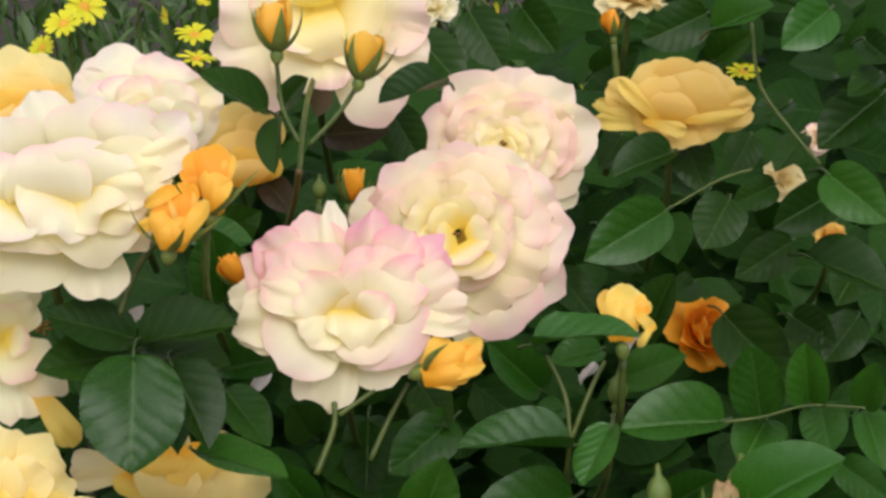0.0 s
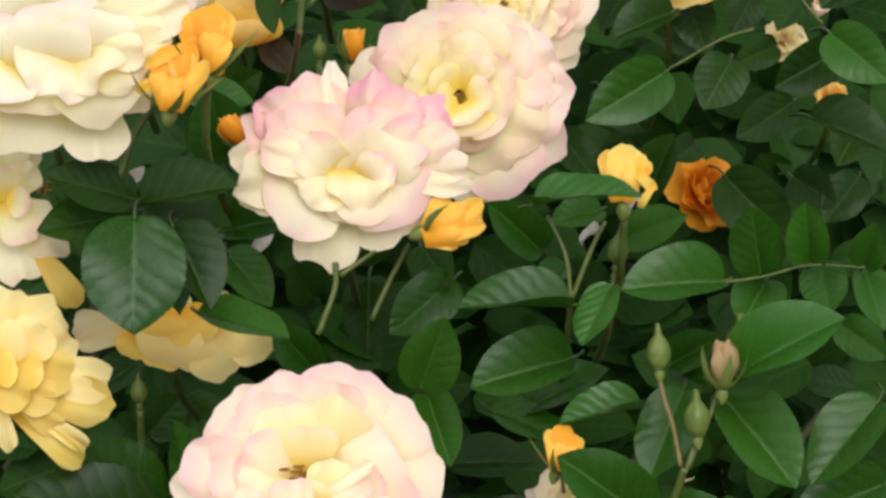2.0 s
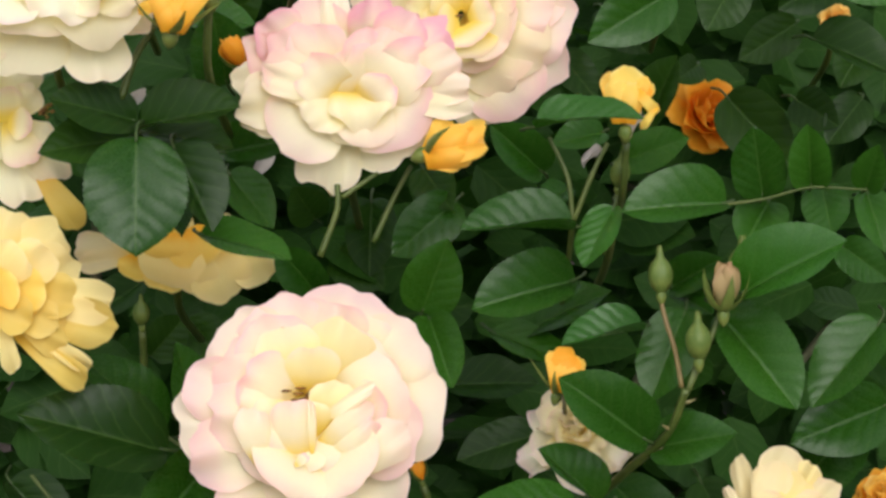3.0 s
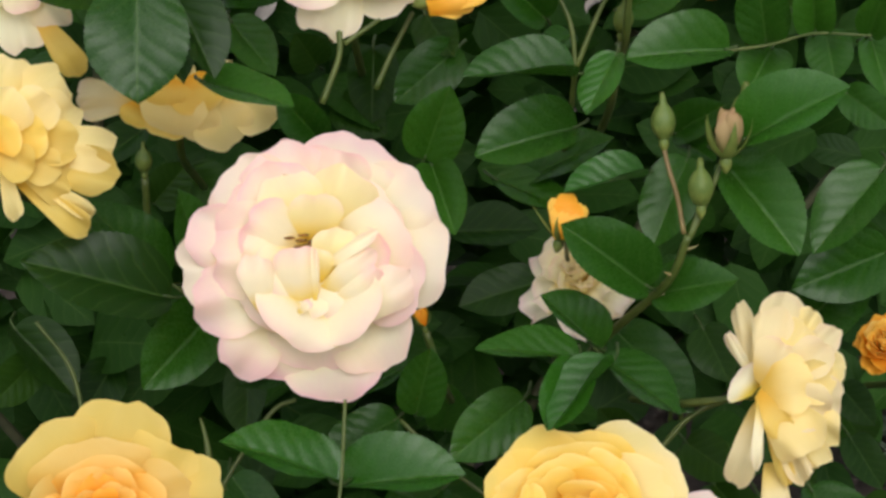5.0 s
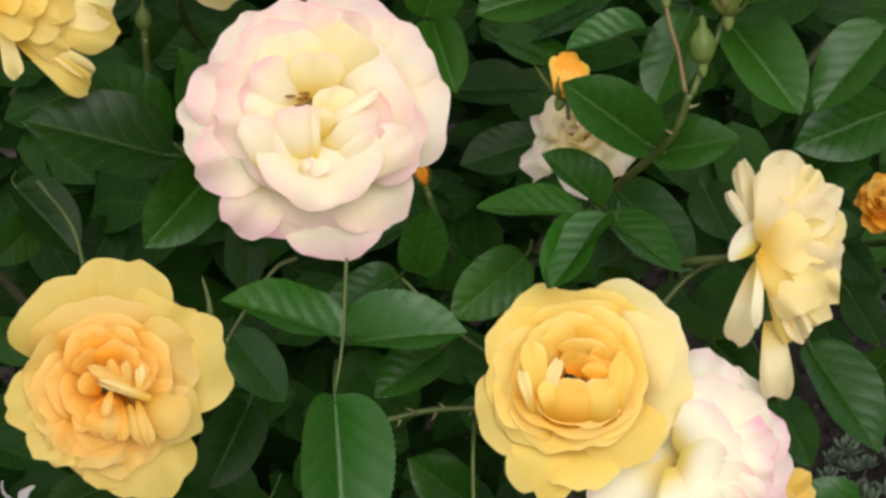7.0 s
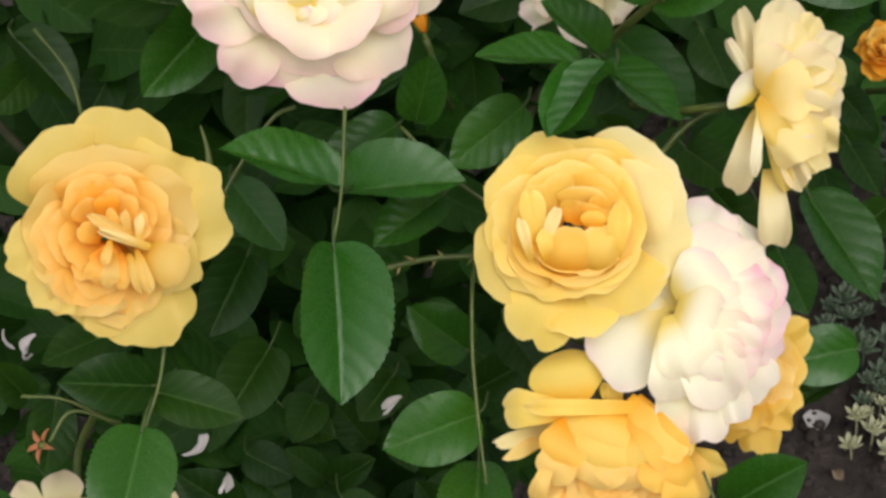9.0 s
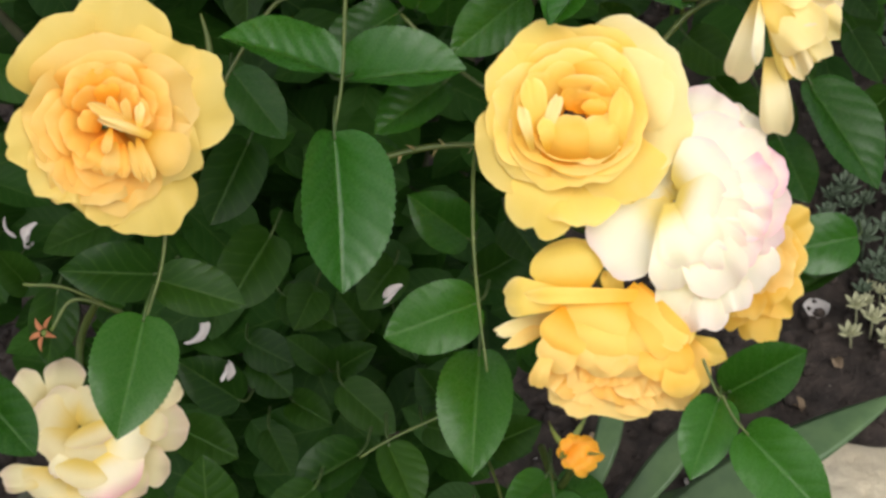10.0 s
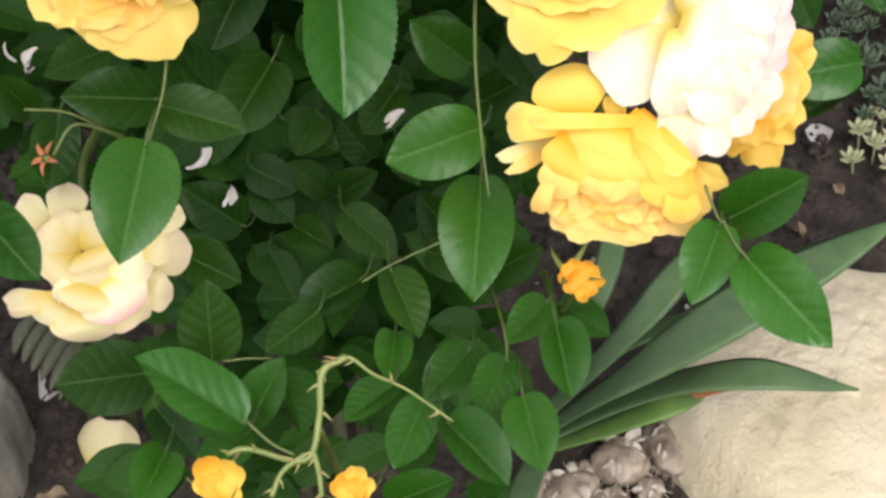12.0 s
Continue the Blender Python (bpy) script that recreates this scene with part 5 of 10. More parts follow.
lay(rose, "blush", (-5.4, 5.4, -11.1), (-26.1, 28.7, 4.5), 21.0, 0.09, 0.02, 0.09, 0.066, 2.1)
lay(rose, "blush", (2.7, 5.4, -7.2), (7.9, 31.3, 6.0), 22.1, 0.03, -0.10, 0.06, 0.045, 2.4)
lay(rose, "blush", (8.0, 5.4, -8.3), (34.0, 23.5, 7.5), 21.0, 0.06, 0.11, 0.15, 0.062, 2.4)
lay(rose, "blush", (2.7, -5.4, -13.1), (31.2, -39.1, 9.0), 17.7, 0.07, -0.10, 0.21, 0.044, 3.0)
lay(rose, "blush", (5.4, -1.3, -11.3), (46.4, -16.1, 10.5), 15.4, 0.05, 0.05, 0.11, 0.056, 2.6)
lay(rose, "blush", (8.0, 5.4, -8.3), (48.6, 1.5, 12.0), 16.5, 0.03, 0.11, 0.07, 0.062, 2.6)
lay(rose, "soft", (2.7, 1.3, -2.8), (-15.5, -25.9, 13.6), 16.5, 0.04, 0.16, 0.18, 0.037, 2.4)
lay(rose, "soft", (-2.7, -2.7, 2.0), (7.7, -26.6, 15.1), 12.1, -0.03, -0.09, 0.07, 0.067, 2.6)
lay(rose, "glow", (5.4, 8.0, 2.8), (24.8, -11.4, 16.6), 16.5, 0.04, 0.20, 0.12, 0.058, 2.7)
lay(rose, "glow", (0.0, 10.7, 6.1), (5.2, -12.7, 18.1), 19.9, 0.20, -0.05, 0.16, 0.043, 3.0)
lay(rose, "glow", (5.4, 10.7, 7.6), (28.7, 5.5, 19.6), 16.5, 0.20, 0.11, 0.14, 0.048, 2.3)
lay(rose, "soft", (-2.7, 8.0, 9.5), (-23.5, -2.4, 21.1), 16.5, 0.01, 0.17, 0.10, 0.060, 2.5)
lay(rose, "glow", (0.0, 10.7, 16.0), (-2.6, 23.7, 22.6), 16.5, -0.00, 0.20, 0.13, 0.068, 2.1)
stem(front_bush, [(-0.0590, 1.0572, 1.0612), (-0.0600, 1.0782, 1.0275), (-0.0604, 1.1700, 0.9634)], 0.0017, 0.0020)
rose = open_rose(front_bush, (-0.0987, 1.0748, 1.0155), (0.087, -0.951, 0.296), (-0.1000, 1.0815, 0.9912), (0.19, -0.76, 0.62), 0.0291, "amber rose deep in the bush")
lay(rose, "amber", (0.0, -19.6, -11.3), (-9.0, 17.1, 0.0), 15.6, 0.06, -0.20, 0.22, 0.041, 2.3)
lay(rose, "amber", (1.4, -19.6, -8.7), (10.7, 13.4, 1.6), 12.7, 0.12, 0.01, 0.15, 0.026, 2.3)
lay(rose, "amber", (0.0, -19.6, -3.1), (-14.4, -4.2, 3.2), 12.7, 0.08, -0.07, 0.15, 0.026, 2.2)
lay(rose, "yellow", (2.8, -19.6, -0.8), (16.1, -6.3, 4.9), 9.8, 0.07, 0.09, 0.06, 0.030, 2.8)
lay(rose, "amber", (0.0, -21.0, -1.3), (-5.3, 4.3, 6.5), 15.0, 0.14, -0.02, 0.14, 0.028, 2.2)
lay(rose, "yellow", (2.2, -21.0, 2.1), (7.0, -1.6, 8.1), 13.3, 0.14, 0.16, 0.17, 0.030, 2.2)
lay(rose, "amber", (0.0, -22.4, 5.7), (-1.3, -9.1, 9.7), 14.4, 0.14, 0.08, 0.08, 0.038, 2.2)
stem(front_bush, [(-0.1001, 1.0801, 1.0092), (-0.1053, 1.1135, 0.9847), (-0.1075, 1.2106, 0.9244)], 0.0017, 0.0020)
rose = open_rose(rear_bush, (0.1143, 1.0782, 1.0319), (-0.101, -0.954, 0.282), (0.1165, 1.0936, 1.0111), (-0.00, -0.00, 1.00), 0.0416, "soft yellow cupped rose seen from the side")
lay(rose, "gold", (0.0, -8.4, -9.6), (-12.0, 21.4, 0.0), 15.6, 0.05, 0.02, 0.15, 0.045, 2.4)
lay(rose, "gold", (0.0, -8.4, -8.8), (8.3, 23.0, 0.9), 17.9, 0.05, -0.03, 0.05, 0.032, 2.4)
lay(rose, "gold", (1.4, -8.4, -8.2), (22.7, 17.7, 1.9), 14.4, 0.05, -0.12, 0.11, 0.025, 2.5)
lay(rose, "lemon", (-1.4, -9.8, -4.8), (-39.7, -7.7, 2.8), 4.6, 0.09, 0.09, 0.16, 0.041, 2.3)
lay(rose, "lemon", (-2.8, -8.4, -3.6), (-38.7, 0.6, 3.8), 4.3, 0.06, 0.08, 0.24, 0.037, 2.7)
lay(rose, "gold", (-4.2, -8.4, -2.0), (-32.4, 10.2, 4.7), 8.7, 0.01, -0.16, 0.14, 0.034, 2.7)
lay(rose, "gold", (4.2, -9.8, -1.3), (37.7, 0.0, 5.7), 6.9, 0.11, 0.01, 0.07, 0.049, 2.5)
lay(rose, "gold", (4.2, -9.8, -0.7), (36.1, 8.0, 6.6), 7.5, 0.03, 0.10, 0.17, 0.044, 2.3)
lay(rose, "lemon", (1.4, -10.6, 0.8), (34.9, -5.3, 7.6), 5.2, 0.01, -0.01, 0.19, 0.046, 2.1)
lay(rose, "gold", (-1.4, -1.4, -2.7), (-14.7, -14.4, 8.5), 11.0, 0.02, 0.07, 0.16, 0.034, 2.8)
lay(rose, "gold", (1.4, 0.0, -2.3), (5.7, -19.2, 9.5), 16.7, 0.05, 0.06, 0.07, 0.048, 2.4)
lay(rose, "gold", (5.6, -1.4, -0.9), (20.2, -13.4, 10.4), 11.5, 0.06, -0.03, 0.13, 0.030, 2.3)
lay(rose, "gold", (5.6, -9.0, 3.4), (13.9, 16.1, 11.3), 18.5, 0.12, -0.30, 0.12, 0.049, 2.2, 0.60)
lay(rose, "gold", (-4.2, -8.4, 5.5), (-8.5, 14.0, 12.3), 15.0, 0.12, -0.30, 0.14, 0.044, 2.6, 0.60)
lay(rose, "gold", (-2.8, -9.0, 8.2), (0.1, 7.5, 13.2), 12.7, 0.10, 0.05, 0.14, 0.031, 2.2, 0.60)
lay(rose, "lemon", (-5.6, -9.5, 8.0), (-27.7, 12.3, 14.2), 4.3, 0.12, 0.01, 0.05, 0.043, 1.8)
lay(rose, "lemon", (1.4, -7.3, 8.8), (32.8, -2.0, 15.1), 3.8, 0.10, -0.00, 0.13, 0.049, 1.8)
lay(rose, "lemon", (-15.4, -7.3, 11.7), (5.9, -11.5, 16.1), 4.0, 0.10, 0.16, 0.08, 0.044, 1.9)
stem(rear_bush, [(0.1137, 1.0942, 1.0040), (0.1138, 1.1063, 0.9688), (0.1138, 1.1943, 0.9040)], 0.0017, 0.0020)
flower(rear_bush, "rose", (0.1416, 1.1683, 0.8725), (0.29, -0.58, 0.76), 0.0239, "goblet", ('orange', 'orange'), 20, "deep orange rose in the shade of the leaves")
stem(rear_bush, [(0.1398, 1.1719, 0.8678), (0.1318, 1.2001, 0.8393), (0.1283, 1.2951, 0.7773)], 0.0017, 0.0020)
rose = open_rose(left_bush, (-0.1921, 0.9271, 0.9706), (0.188, -0.909, 0.372), (-0.1976, 0.9409, 0.9622), (0.65, -0.63, 0.42), 0.0278, "fading cream rose with bare stamens")
lay(rose, "cream", (0.0, 0.0, -13.4), (-12.0, 24.0, 0.0), 11.7, 0.13, 0.02, 0.05, 0.089, 2.8)
lay(rose, "cream", (0.0, 0.0, -8.4), (-16.8, -9.6, 1.2), 13.0, 0.04, 0.01, 0.24, 0.097, 2.2)
lay(rose, "lemon", (10.1, -20.2, -0.8), (26.5, -49.1, 2.5), 7.3, 0.06, -0.07, 0.19, 0.086, 2.6)
lay(rose, "cream", (0.0, -1.3, -13.7), (5.3, -35.6, 3.7), 11.5, 0.04, -0.04, 0.07, 0.073, 3.0)
lay(rose, "cream", (0.0, -1.3, -10.6), (18.7, -26.0, 5.0), 10.4, 0.01, -0.05, 0.21, 0.070, 2.2)
lay(rose, "cream", (0.0, 0.0, -6.8), (8.6, 24.5, 6.2), 10.4, -0.01, 0.08, 0.06, 0.086, 3.0)
lay(rose, "cream", (0.0, 0.0, -1.6), (12.5, 13.2, 7.4), 7.8, 0.02, 0.05, 0.15, 0.070, 2.4)
lay(rose, "cream", (0.0, 0.0, -1.4), (16.3, -12.0, 8.7), 8.9, -0.02, -0.05, 0.07, 0.065, 2.3)
lay(rose, "soft", (0.0, 0.0, -0.3), (7.2, -19.2, 9.9), 9.4, 0.05, -0.00, 0.05, 0.055, 2.3)
lay(rose, "soft", (0.0, 0.0, 6.2), (9.6, -2.4, 11.2), 7.3, 0.03, 0.24, 0.14, 0.076, 2.8)
lay(rose, "soft", (-1.3, 0.0, 5.2), (-2.5, 14.4, 12.4), 9.4, -0.03, 0.09, 0.12, 0.075, 2.3)
stamens(rose, (16.0, 3.0, 2.0), 0.018, 12, 21)
stem(left_bush, [(-0.1955, 0.9271, 0.9560), (-0.2139, 0.9567, 0.9371), (-0.2217, 1.0523, 0.8792)], 0.0017, 0.0020)
rose = open_rose(left_bush, (-0.1829, 0.8642, 0.9142), (0.186, -0.877, 0.442), (-0.1927, 0.8782, 0.8976), (0.14, -0.73, 0.67), 0.0432, "broad yellow rose with many layered petals")
lay(rose, "pale", (-20.8, 1.2, -12.3), (-13.7, 35.6, 0.0), 15.1, 0.14, -0.19, 0.29, 0.059, 3.0)
lay(rose, "pale", (-15.9, 1.2, -13.3), (3.6, 37.2, 1.0), 13.6, 0.11, -0.18, 0.10, 0.052, 3.0)
lay(rose, "pale", (-13.4, 1.2, -13.2), (20.2, 29.2, 2.1), 12.6, 0.11, -0.10, 0.14, 0.051, 3.0)
lay(rose, "lemon", (-1.2, -13.4, -0.6), (25.8, -38.5, 3.1), 6.5, 0.10, 0.06, 0.13, 0.055, 2.7)
lay(rose, "pale", (1.2, -9.8, 0.6), (28.7, -31.8, 4.1), 4.5, 0.10, -0.12, 0.17, 0.079, 2.4)
lay(rose, "pale", (-7.3, -3.7, 2.5), (-3.3, -30.2, 5.2), 4.5, 0.09, -0.14, 0.06, 0.051, 2.4)
lay(rose, "pale", (-11.0, 1.2, -7.0), (24.5, 14.2, 6.2), 11.6, 0.03, 0.12, 0.23, 0.043, 3.0)
lay(rose, "pale", (-1.2, 3.7, -7.0), (38.6, -4.6, 7.2), 10.6, 0.06, 0.14, 0.22, 0.073, 3.0)
lay(rose, "lemon", (-3.7, 1.2, -7.3), (37.6, -15.8, 8.3), 11.1, 0.04, 0.01, 0.20, 0.071, 3.0)
lay(rose, "lemon", (-6.1, 1.2, -2.5), (20.0, -20.1, 9.3), 10.1, 0.06, -0.07, 0.18, 0.083, 3.0)
lay(rose, "pale", (-11.0, 3.7, -0.5), (15.1, 20.2, 10.3), 11.1, 0.05, 0.03, 0.14, 0.057, 2.8)
lay(rose, "lemon", (-6.1, 3.7, 0.7), (24.2, -0.6, 11.4), 10.6, -0.02, 0.12, 0.19, 0.074, 2.2)
lay(rose, "lemon", (-8.5, 1.2, 2.8), (15.6, -11.8, 12.4), 9.1, -0.01, 0.13, 0.11, 0.066, 2.8)
lay(rose, "pale", (-11.0, 6.1, 5.8), (3.2, 22.7, 13.4), 11.6, 0.05, 0.23, 0.05, 0.074, 2.8)
lay(rose, "sun", (-8.5, 3.7, 7.0), (12.8, 4.8, 14.5), 10.1, -0.05, 0.13, 0.07, 0.044, 2.1)
lay(rose, "lemon", (-11.0, 1.2, 8.6), (5.6, -9.4, 15.5), 9.1, -0.03, 0.23, 0.04, 0.079, 2.5)
lay(rose, "sun", (-11.0, 3.7, 12.1), (0.9, 8.4, 16.5), 10.1, -0.04, 0.20, 0.11, 0.062, 2.6)
stem(left_bush, [(-0.1913, 0.8638, 0.9038), (-0.1951, 0.8961, 0.8778), (-0.1967, 0.9929, 0.8169)], 0.0017, 0.0020)
rose = open_rose(left_bush, (-0.1284, 0.9589, 0.8929), (0.120, -0.896, 0.427), (-0.1259, 0.9821, 0.8863), (0.11, -0.21, 0.97), 0.0452, "yellow rose turned away under dark leaves")
lay(rose, "pale", (2.7, 9.3, -2.4), (9.2, 16.6, 0.0), 7.1, 0.14, -0.07, 0.23, 0.058, 2.1)
lay(rose, "pale", (23.9, 4.0, -1.4), (27.0, 15.4, 1.6), 3.6, 0.12, -0.08, 0.16, 0.049, 2.3)
lay(rose, "buff", (-11.9, 1.3, -4.6), (-42.9, 4.4, 3.2), 7.7, 0.09, 0.05, 0.18, 0.046, 3.0)
lay(rose, "buff", (-11.9, -1.3, -2.9), (-42.4, -3.9, 4.8), 5.5, 0.10, -0.09, 0.06, 0.053, 2.5)
lay(rose, "sun", (-13.3, -1.3, 3.3), (-19.0, -12.2, 6.4), 8.7, 0.09, -0.03, 0.18, 0.052, 2.4)
lay(rose, "sun", (5.3, 6.6, 1.1), (-7.2, -17.8, 8.0), 10.9, 0.00, -0.01, 0.08, 0.044, 2.4)
lay(rose, "pale", (17.2, 4.0, 1.3), (46.1, -12.1, 9.6), 12.6, 0.15, -0.01, 0.11, 0.057, 2.4)
lay(rose, "pale", (13.8, 5.3, 3.3), (26.8, -23.0, 11.1), 14.8, 0.15, 0.12, 0.16, 0.055, 3.0)
lay(rose, "pale", (9.3, 6.6, 6.1), (12.7, -19.9, 12.7), 10.9, 0.15, -0.08, 0.10, 0.048, 2.3)
lay(rose, "pale", (4.0, 9.3, 7.8), (-2.0, -16.2, 14.3), 15.8, 0.15, 0.23, 0.15, 0.036, 3.0)
lay(rose, "sun", (9.3, 9.8, 11.2), (16.3, -7.6, 15.9), 14.2, 0.15, 0.07, 0.03, 0.041, 2.3)
lay(rose, "sun", (-2.7, 9.3, 14.2), (-4.0, -3.7, 17.5), 12.6, 0.15, 0.05, 0.09, 0.065, 2.1)
stem(left_bush, [(-0.1245, 0.9548, 0.8898), (-0.1274, 0.9725, 0.8553), (-0.1287, 1.0630, 0.7909)], 0.0017, 0.0020)
rose = open_rose(front_bush, (-0.0552, 0.8300, 0.8810), (0.058, -0.869, 0.491), (-0.0570, 0.8536, 0.8592), (0.07, -0.54, 0.84), 0.0544, "large open cream rose with blush edges and dark stamens")
lay(rose, "rosy", (4.7, -18.9, -20.2), (5.2, -59.2, 0.0), 22.4, 0.06, -0.07, 0.15, 0.057, 3.0)
lay(rose, "rosy", (9.5, -16.6, -17.0), (28.7, -45.9, 0.5), 18.5, 0.10, 0.04, 0.12, 0.050, 3.5)
lay(rose, "blush", (-14.2, -16.6, -16.7), (-33.5, -46.4, 1.0), 13.7, 0.12, 0.05, 0.25, 0.063, 2.5)
lay(rose, "rosy", (-4.7, -11.8, -17.9), (-29.9, -41.4, 1.5), 26.8, 0.04, -0.10, 0.26, 0.051, 3.0)
lay(rose, "blush", (1.2, -11.8, -15.0), (0.1, -46.0, 2.1), 27.3, 0.06, -0.12, 0.15, 0.068, 3.5)
lay(rose, "blush", (9.5, -4.7, -20.0), (54.6, -3.0, 2.6), 21.9, 0.11, -0.06, 0.09, 0.049, 2.3)
lay(rose, "blush", (7.1, 0.0, -19.8), (46.1, 24.1, 3.1), 22.4, 0.05, -0.12, 0.13, 0.067, 3.0)
lay(rose, "blush", (4.7, 0.0, -19.8), (20.1, 44.2, 3.6), 24.4, 0.03, -0.17, 0.24, 0.044, 3.0)
lay(rose, "blush", (-2.4, 0.0, -19.1), (-13.3, 45.1, 4.1), 20.5, 0.09, -0.04, 0.09, 0.060, 3.0)
lay(rose, "blush", (-4.7, 0.0, -18.5), (-35.8, 34.2, 4.6), 19.5, 0.02, 0.01, 0.13, 0.055, 3.0)
lay(rose, "blush", (-4.7, -4.7, -20.0), (-51.6, 13.9, 5.2), 15.1, 0.09, 0.05, 0.08, 0.042, 2.2)
lay(rose, "blush", (-4.7, -7.1, -18.7), (-53.4, -3.8, 5.7), 19.0, 0.04, 0.05, 0.23, 0.059, 2.4)
lay(rose, "blush", (-4.7, -9.5, -16.1), (-48.1, -20.0, 6.2), 17.6, 0.10, 0.08, 0.21, 0.063, 2.5)
lay(rose, "rosy", (5.9, 1.2, -9.6), (31.1, 22.0, 6.7), 19.5, 0.05, 0.00, 0.10, 0.048, 2.4)
lay(rose, "rosy", (4.7, 2.4, -13.0), (9.1, 42.7, 7.2), 17.6, 0.06, -0.30, 0.13, 0.067, 2.4)
lay(rose, "rosy", (-3.6, 2.4, -11.1), (-20.0, 36.3, 7.7), 17.1, 0.08, -0.12, 0.12, 0.038, 2.6)
lay(rose, "rosy", (-3.6, 1.2, -10.7), (-35.3, 22.0, 8.3), 17.1, 0.09, -0.14, 0.18, 0.069, 2.5)
lay(rose, "blush", (2.4, -4.7, -12.1), (42.9, -14.6, 8.8), 20.0, 0.15, -0.06, 0.08, 0.046, 2.3)
lay(rose, "blush", (7.1, -2.4, -6.8), (36.0, 11.9, 9.3), 20.5, 0.12, -0.06, 0.08, 0.037, 2.7)
lay(rose, "blush", (-2.4, -2.4, -9.7), (-41.4, -0.2, 9.8), 17.6, 0.12, -0.06, 0.19, 0.068, 2.6)
lay(rose, "blush", (-2.4, -3.6, -5.6), (-30.8, -17.8, 10.3), 21.0, 0.12, -0.13, 0.19, 0.063, 2.8)
lay(rose, "glow", (5.9, 3.6, -5.5), (15.3, 34.9, 10.8), 14.6, 0.05, -0.12, 0.04, 0.060, 2.3)
lay(rose, "glow", (-2.4, 3.6, -3.8), (-12.9, 32.0, 11.4), 15.1, 0.05, 0.04, 0.18, 0.061, 2.5)
lay(rose, "glow", (0.0, 4.7, -0.6), (0.4, 25.5, 11.9), 12.2, 0.05, 0.10, 0.04, 0.055, 2.6)
lay(rose, "rosy", (-3.6, 1.2, -2.1), (-28.7, 15.4, 12.4), 15.1, 0.06, -0.04, 0.06, 0.051, 2.1)
lay(rose, "rosy", (-3.6, 0.0, -0.2), (-29.8, -0.0, 12.9), 14.6, -0.01, 0.12, 0.14, 0.047, 2.4)
lay(rose, "rosy", (1.2, -4.7, -1.1), (17.6, -28.8, 13.4), 18.5, 0.15, -0.06, 0.19, 0.054, 3.0)
lay(rose, "blush", (0.0, -4.7, -0.3), (-5.5, -32.8, 13.9), 23.9, 0.15, 0.13, 0.06, 0.040, 3.5)
lay(rose, "rosy", (4.7, -2.4, 2.4), (28.8, -4.6, 14.5), 15.1, -0.03, 0.02, 0.12, 0.049, 2.3)
lay(rose, "rosy", (-2.8, -2.4, 3.7), (-23.2, -12.2, 15.0), 15.1, 0.02, -0.08, 0.18, 0.049, 2.1)
lay(rose, "rosy", (0.0, -7.1, 5.4), (4.4, -26.8, 15.5), 15.1, 0.10, -0.08, 0.06, 0.040, 2.1)
lay(rose, "rosy", (-1.2, -7.1, 6.3), (-13.2, -22.4, 16.0), 13.7, 0.10, 0.15, 0.19, 0.066, 2.5)
lay(rose, "glow", (2.4, -11.8, 5.2), (9.8, 9.6, 16.5), 10.7, 0.05, 0.09, 0.18, 0.067, 2.2)
lay(rose, "glow", (-1.2, -11.8, 9.8), (-3.4, 2.4, 17.0), 9.8, 0.05, 0.07, 0.18, 0.067, 2.2)
lay(rose, "blush", (9.5, -28.4, 6.2), (36.2, -10.0, 17.6), 10.7, 0.10, -0.40, 0.18, 0.059, 2.0)
lay(rose, "rosy", (5.9, -23.2, 9.0), (25.0, -5.7, 18.1), 6.8, 0.12, -0.30, 0.07, 0.044, 1.8)
lay(rose, "blush", (0.9, -16.6, 8.8), (22.4, 1.4, 18.6), 6.3, 0.12, -0.30, 0.12, 0.060, 1.8)
lay(rose, "rosy", (0.0, -6.6, 8.7), (25.4, 8.7, 19.1), 3.4, 0.12, 0.04, 0.04, 0.041, 1.6)
lay(rose, "rosy", (-21.3, -23.7, 11.2), (-26.6, -0.0, 19.6), 8.3, 0.10, -0.40, 0.11, 0.049, 1.9)
lay(rose, "rosy", (-6.6, -22.5, 11.0), (-9.3, 3.6, 20.1), 10.2, 0.10, -0.50, 0.07, 0.053, 2.0, 0.60)
lay(rose, "rosy", (-1.2, -20.1, 12.3), (-1.0, 3.7, 20.7), 2.2, 0.10, 0.17, 0.04, 0.043, 1.5)
lay(rose, "rosy", (4.7, -16.6, 8.6), (20.1, -30.8, 21.2), 17.6, 0.08, 0.10, 0.03, 0.051, 2.4, 0.70)
lay(rose, "rosy", (-2.8, -16.6, 9.7), (-13.4, -33.7, 21.7), 21.0, 0.08, 0.01, 0.12, 0.068, 2.4, 0.70)
lay(rose, "pink", (-8.3, -23.2, 18.9), (-3.2, -18.8, 22.2), 2.4, 0.10, 0.10, 0.13, 0.043, 1.7)
stamens(rose, (-3.0, 6.5, -1.0), 0.017, 16, 24, (2.3, 0.9))
stem(front_bush, [(-0.0560, 0.8477, 0.8562), (-0.0579, 0.8749, 0.8256), (-0.0588, 0.9694, 0.7628)], 0.0017, 0.0020)
rose = open_rose(left_bush, (-0.1404, 0.7535, 0.7972), (0.149, -0.797, 0.585), (-0.1443, 0.7703, 0.7760), (0.12, -0.75, 0.65), 0.0459, "golden rose with a quartered orange heart")
lay(rose, "lemon", (2.3, 9.4, -31.1), (13.5, 46.7, 0.0), 21.1, 0.11, -0.08, 0.16, 0.057, 3.0)
lay(rose, "lemon", (-2.3, 7.0, -30.5), (-20.2, 41.1, 0.3), 23.8, 0.10, -0.20, 0.08, 0.042, 3.0)
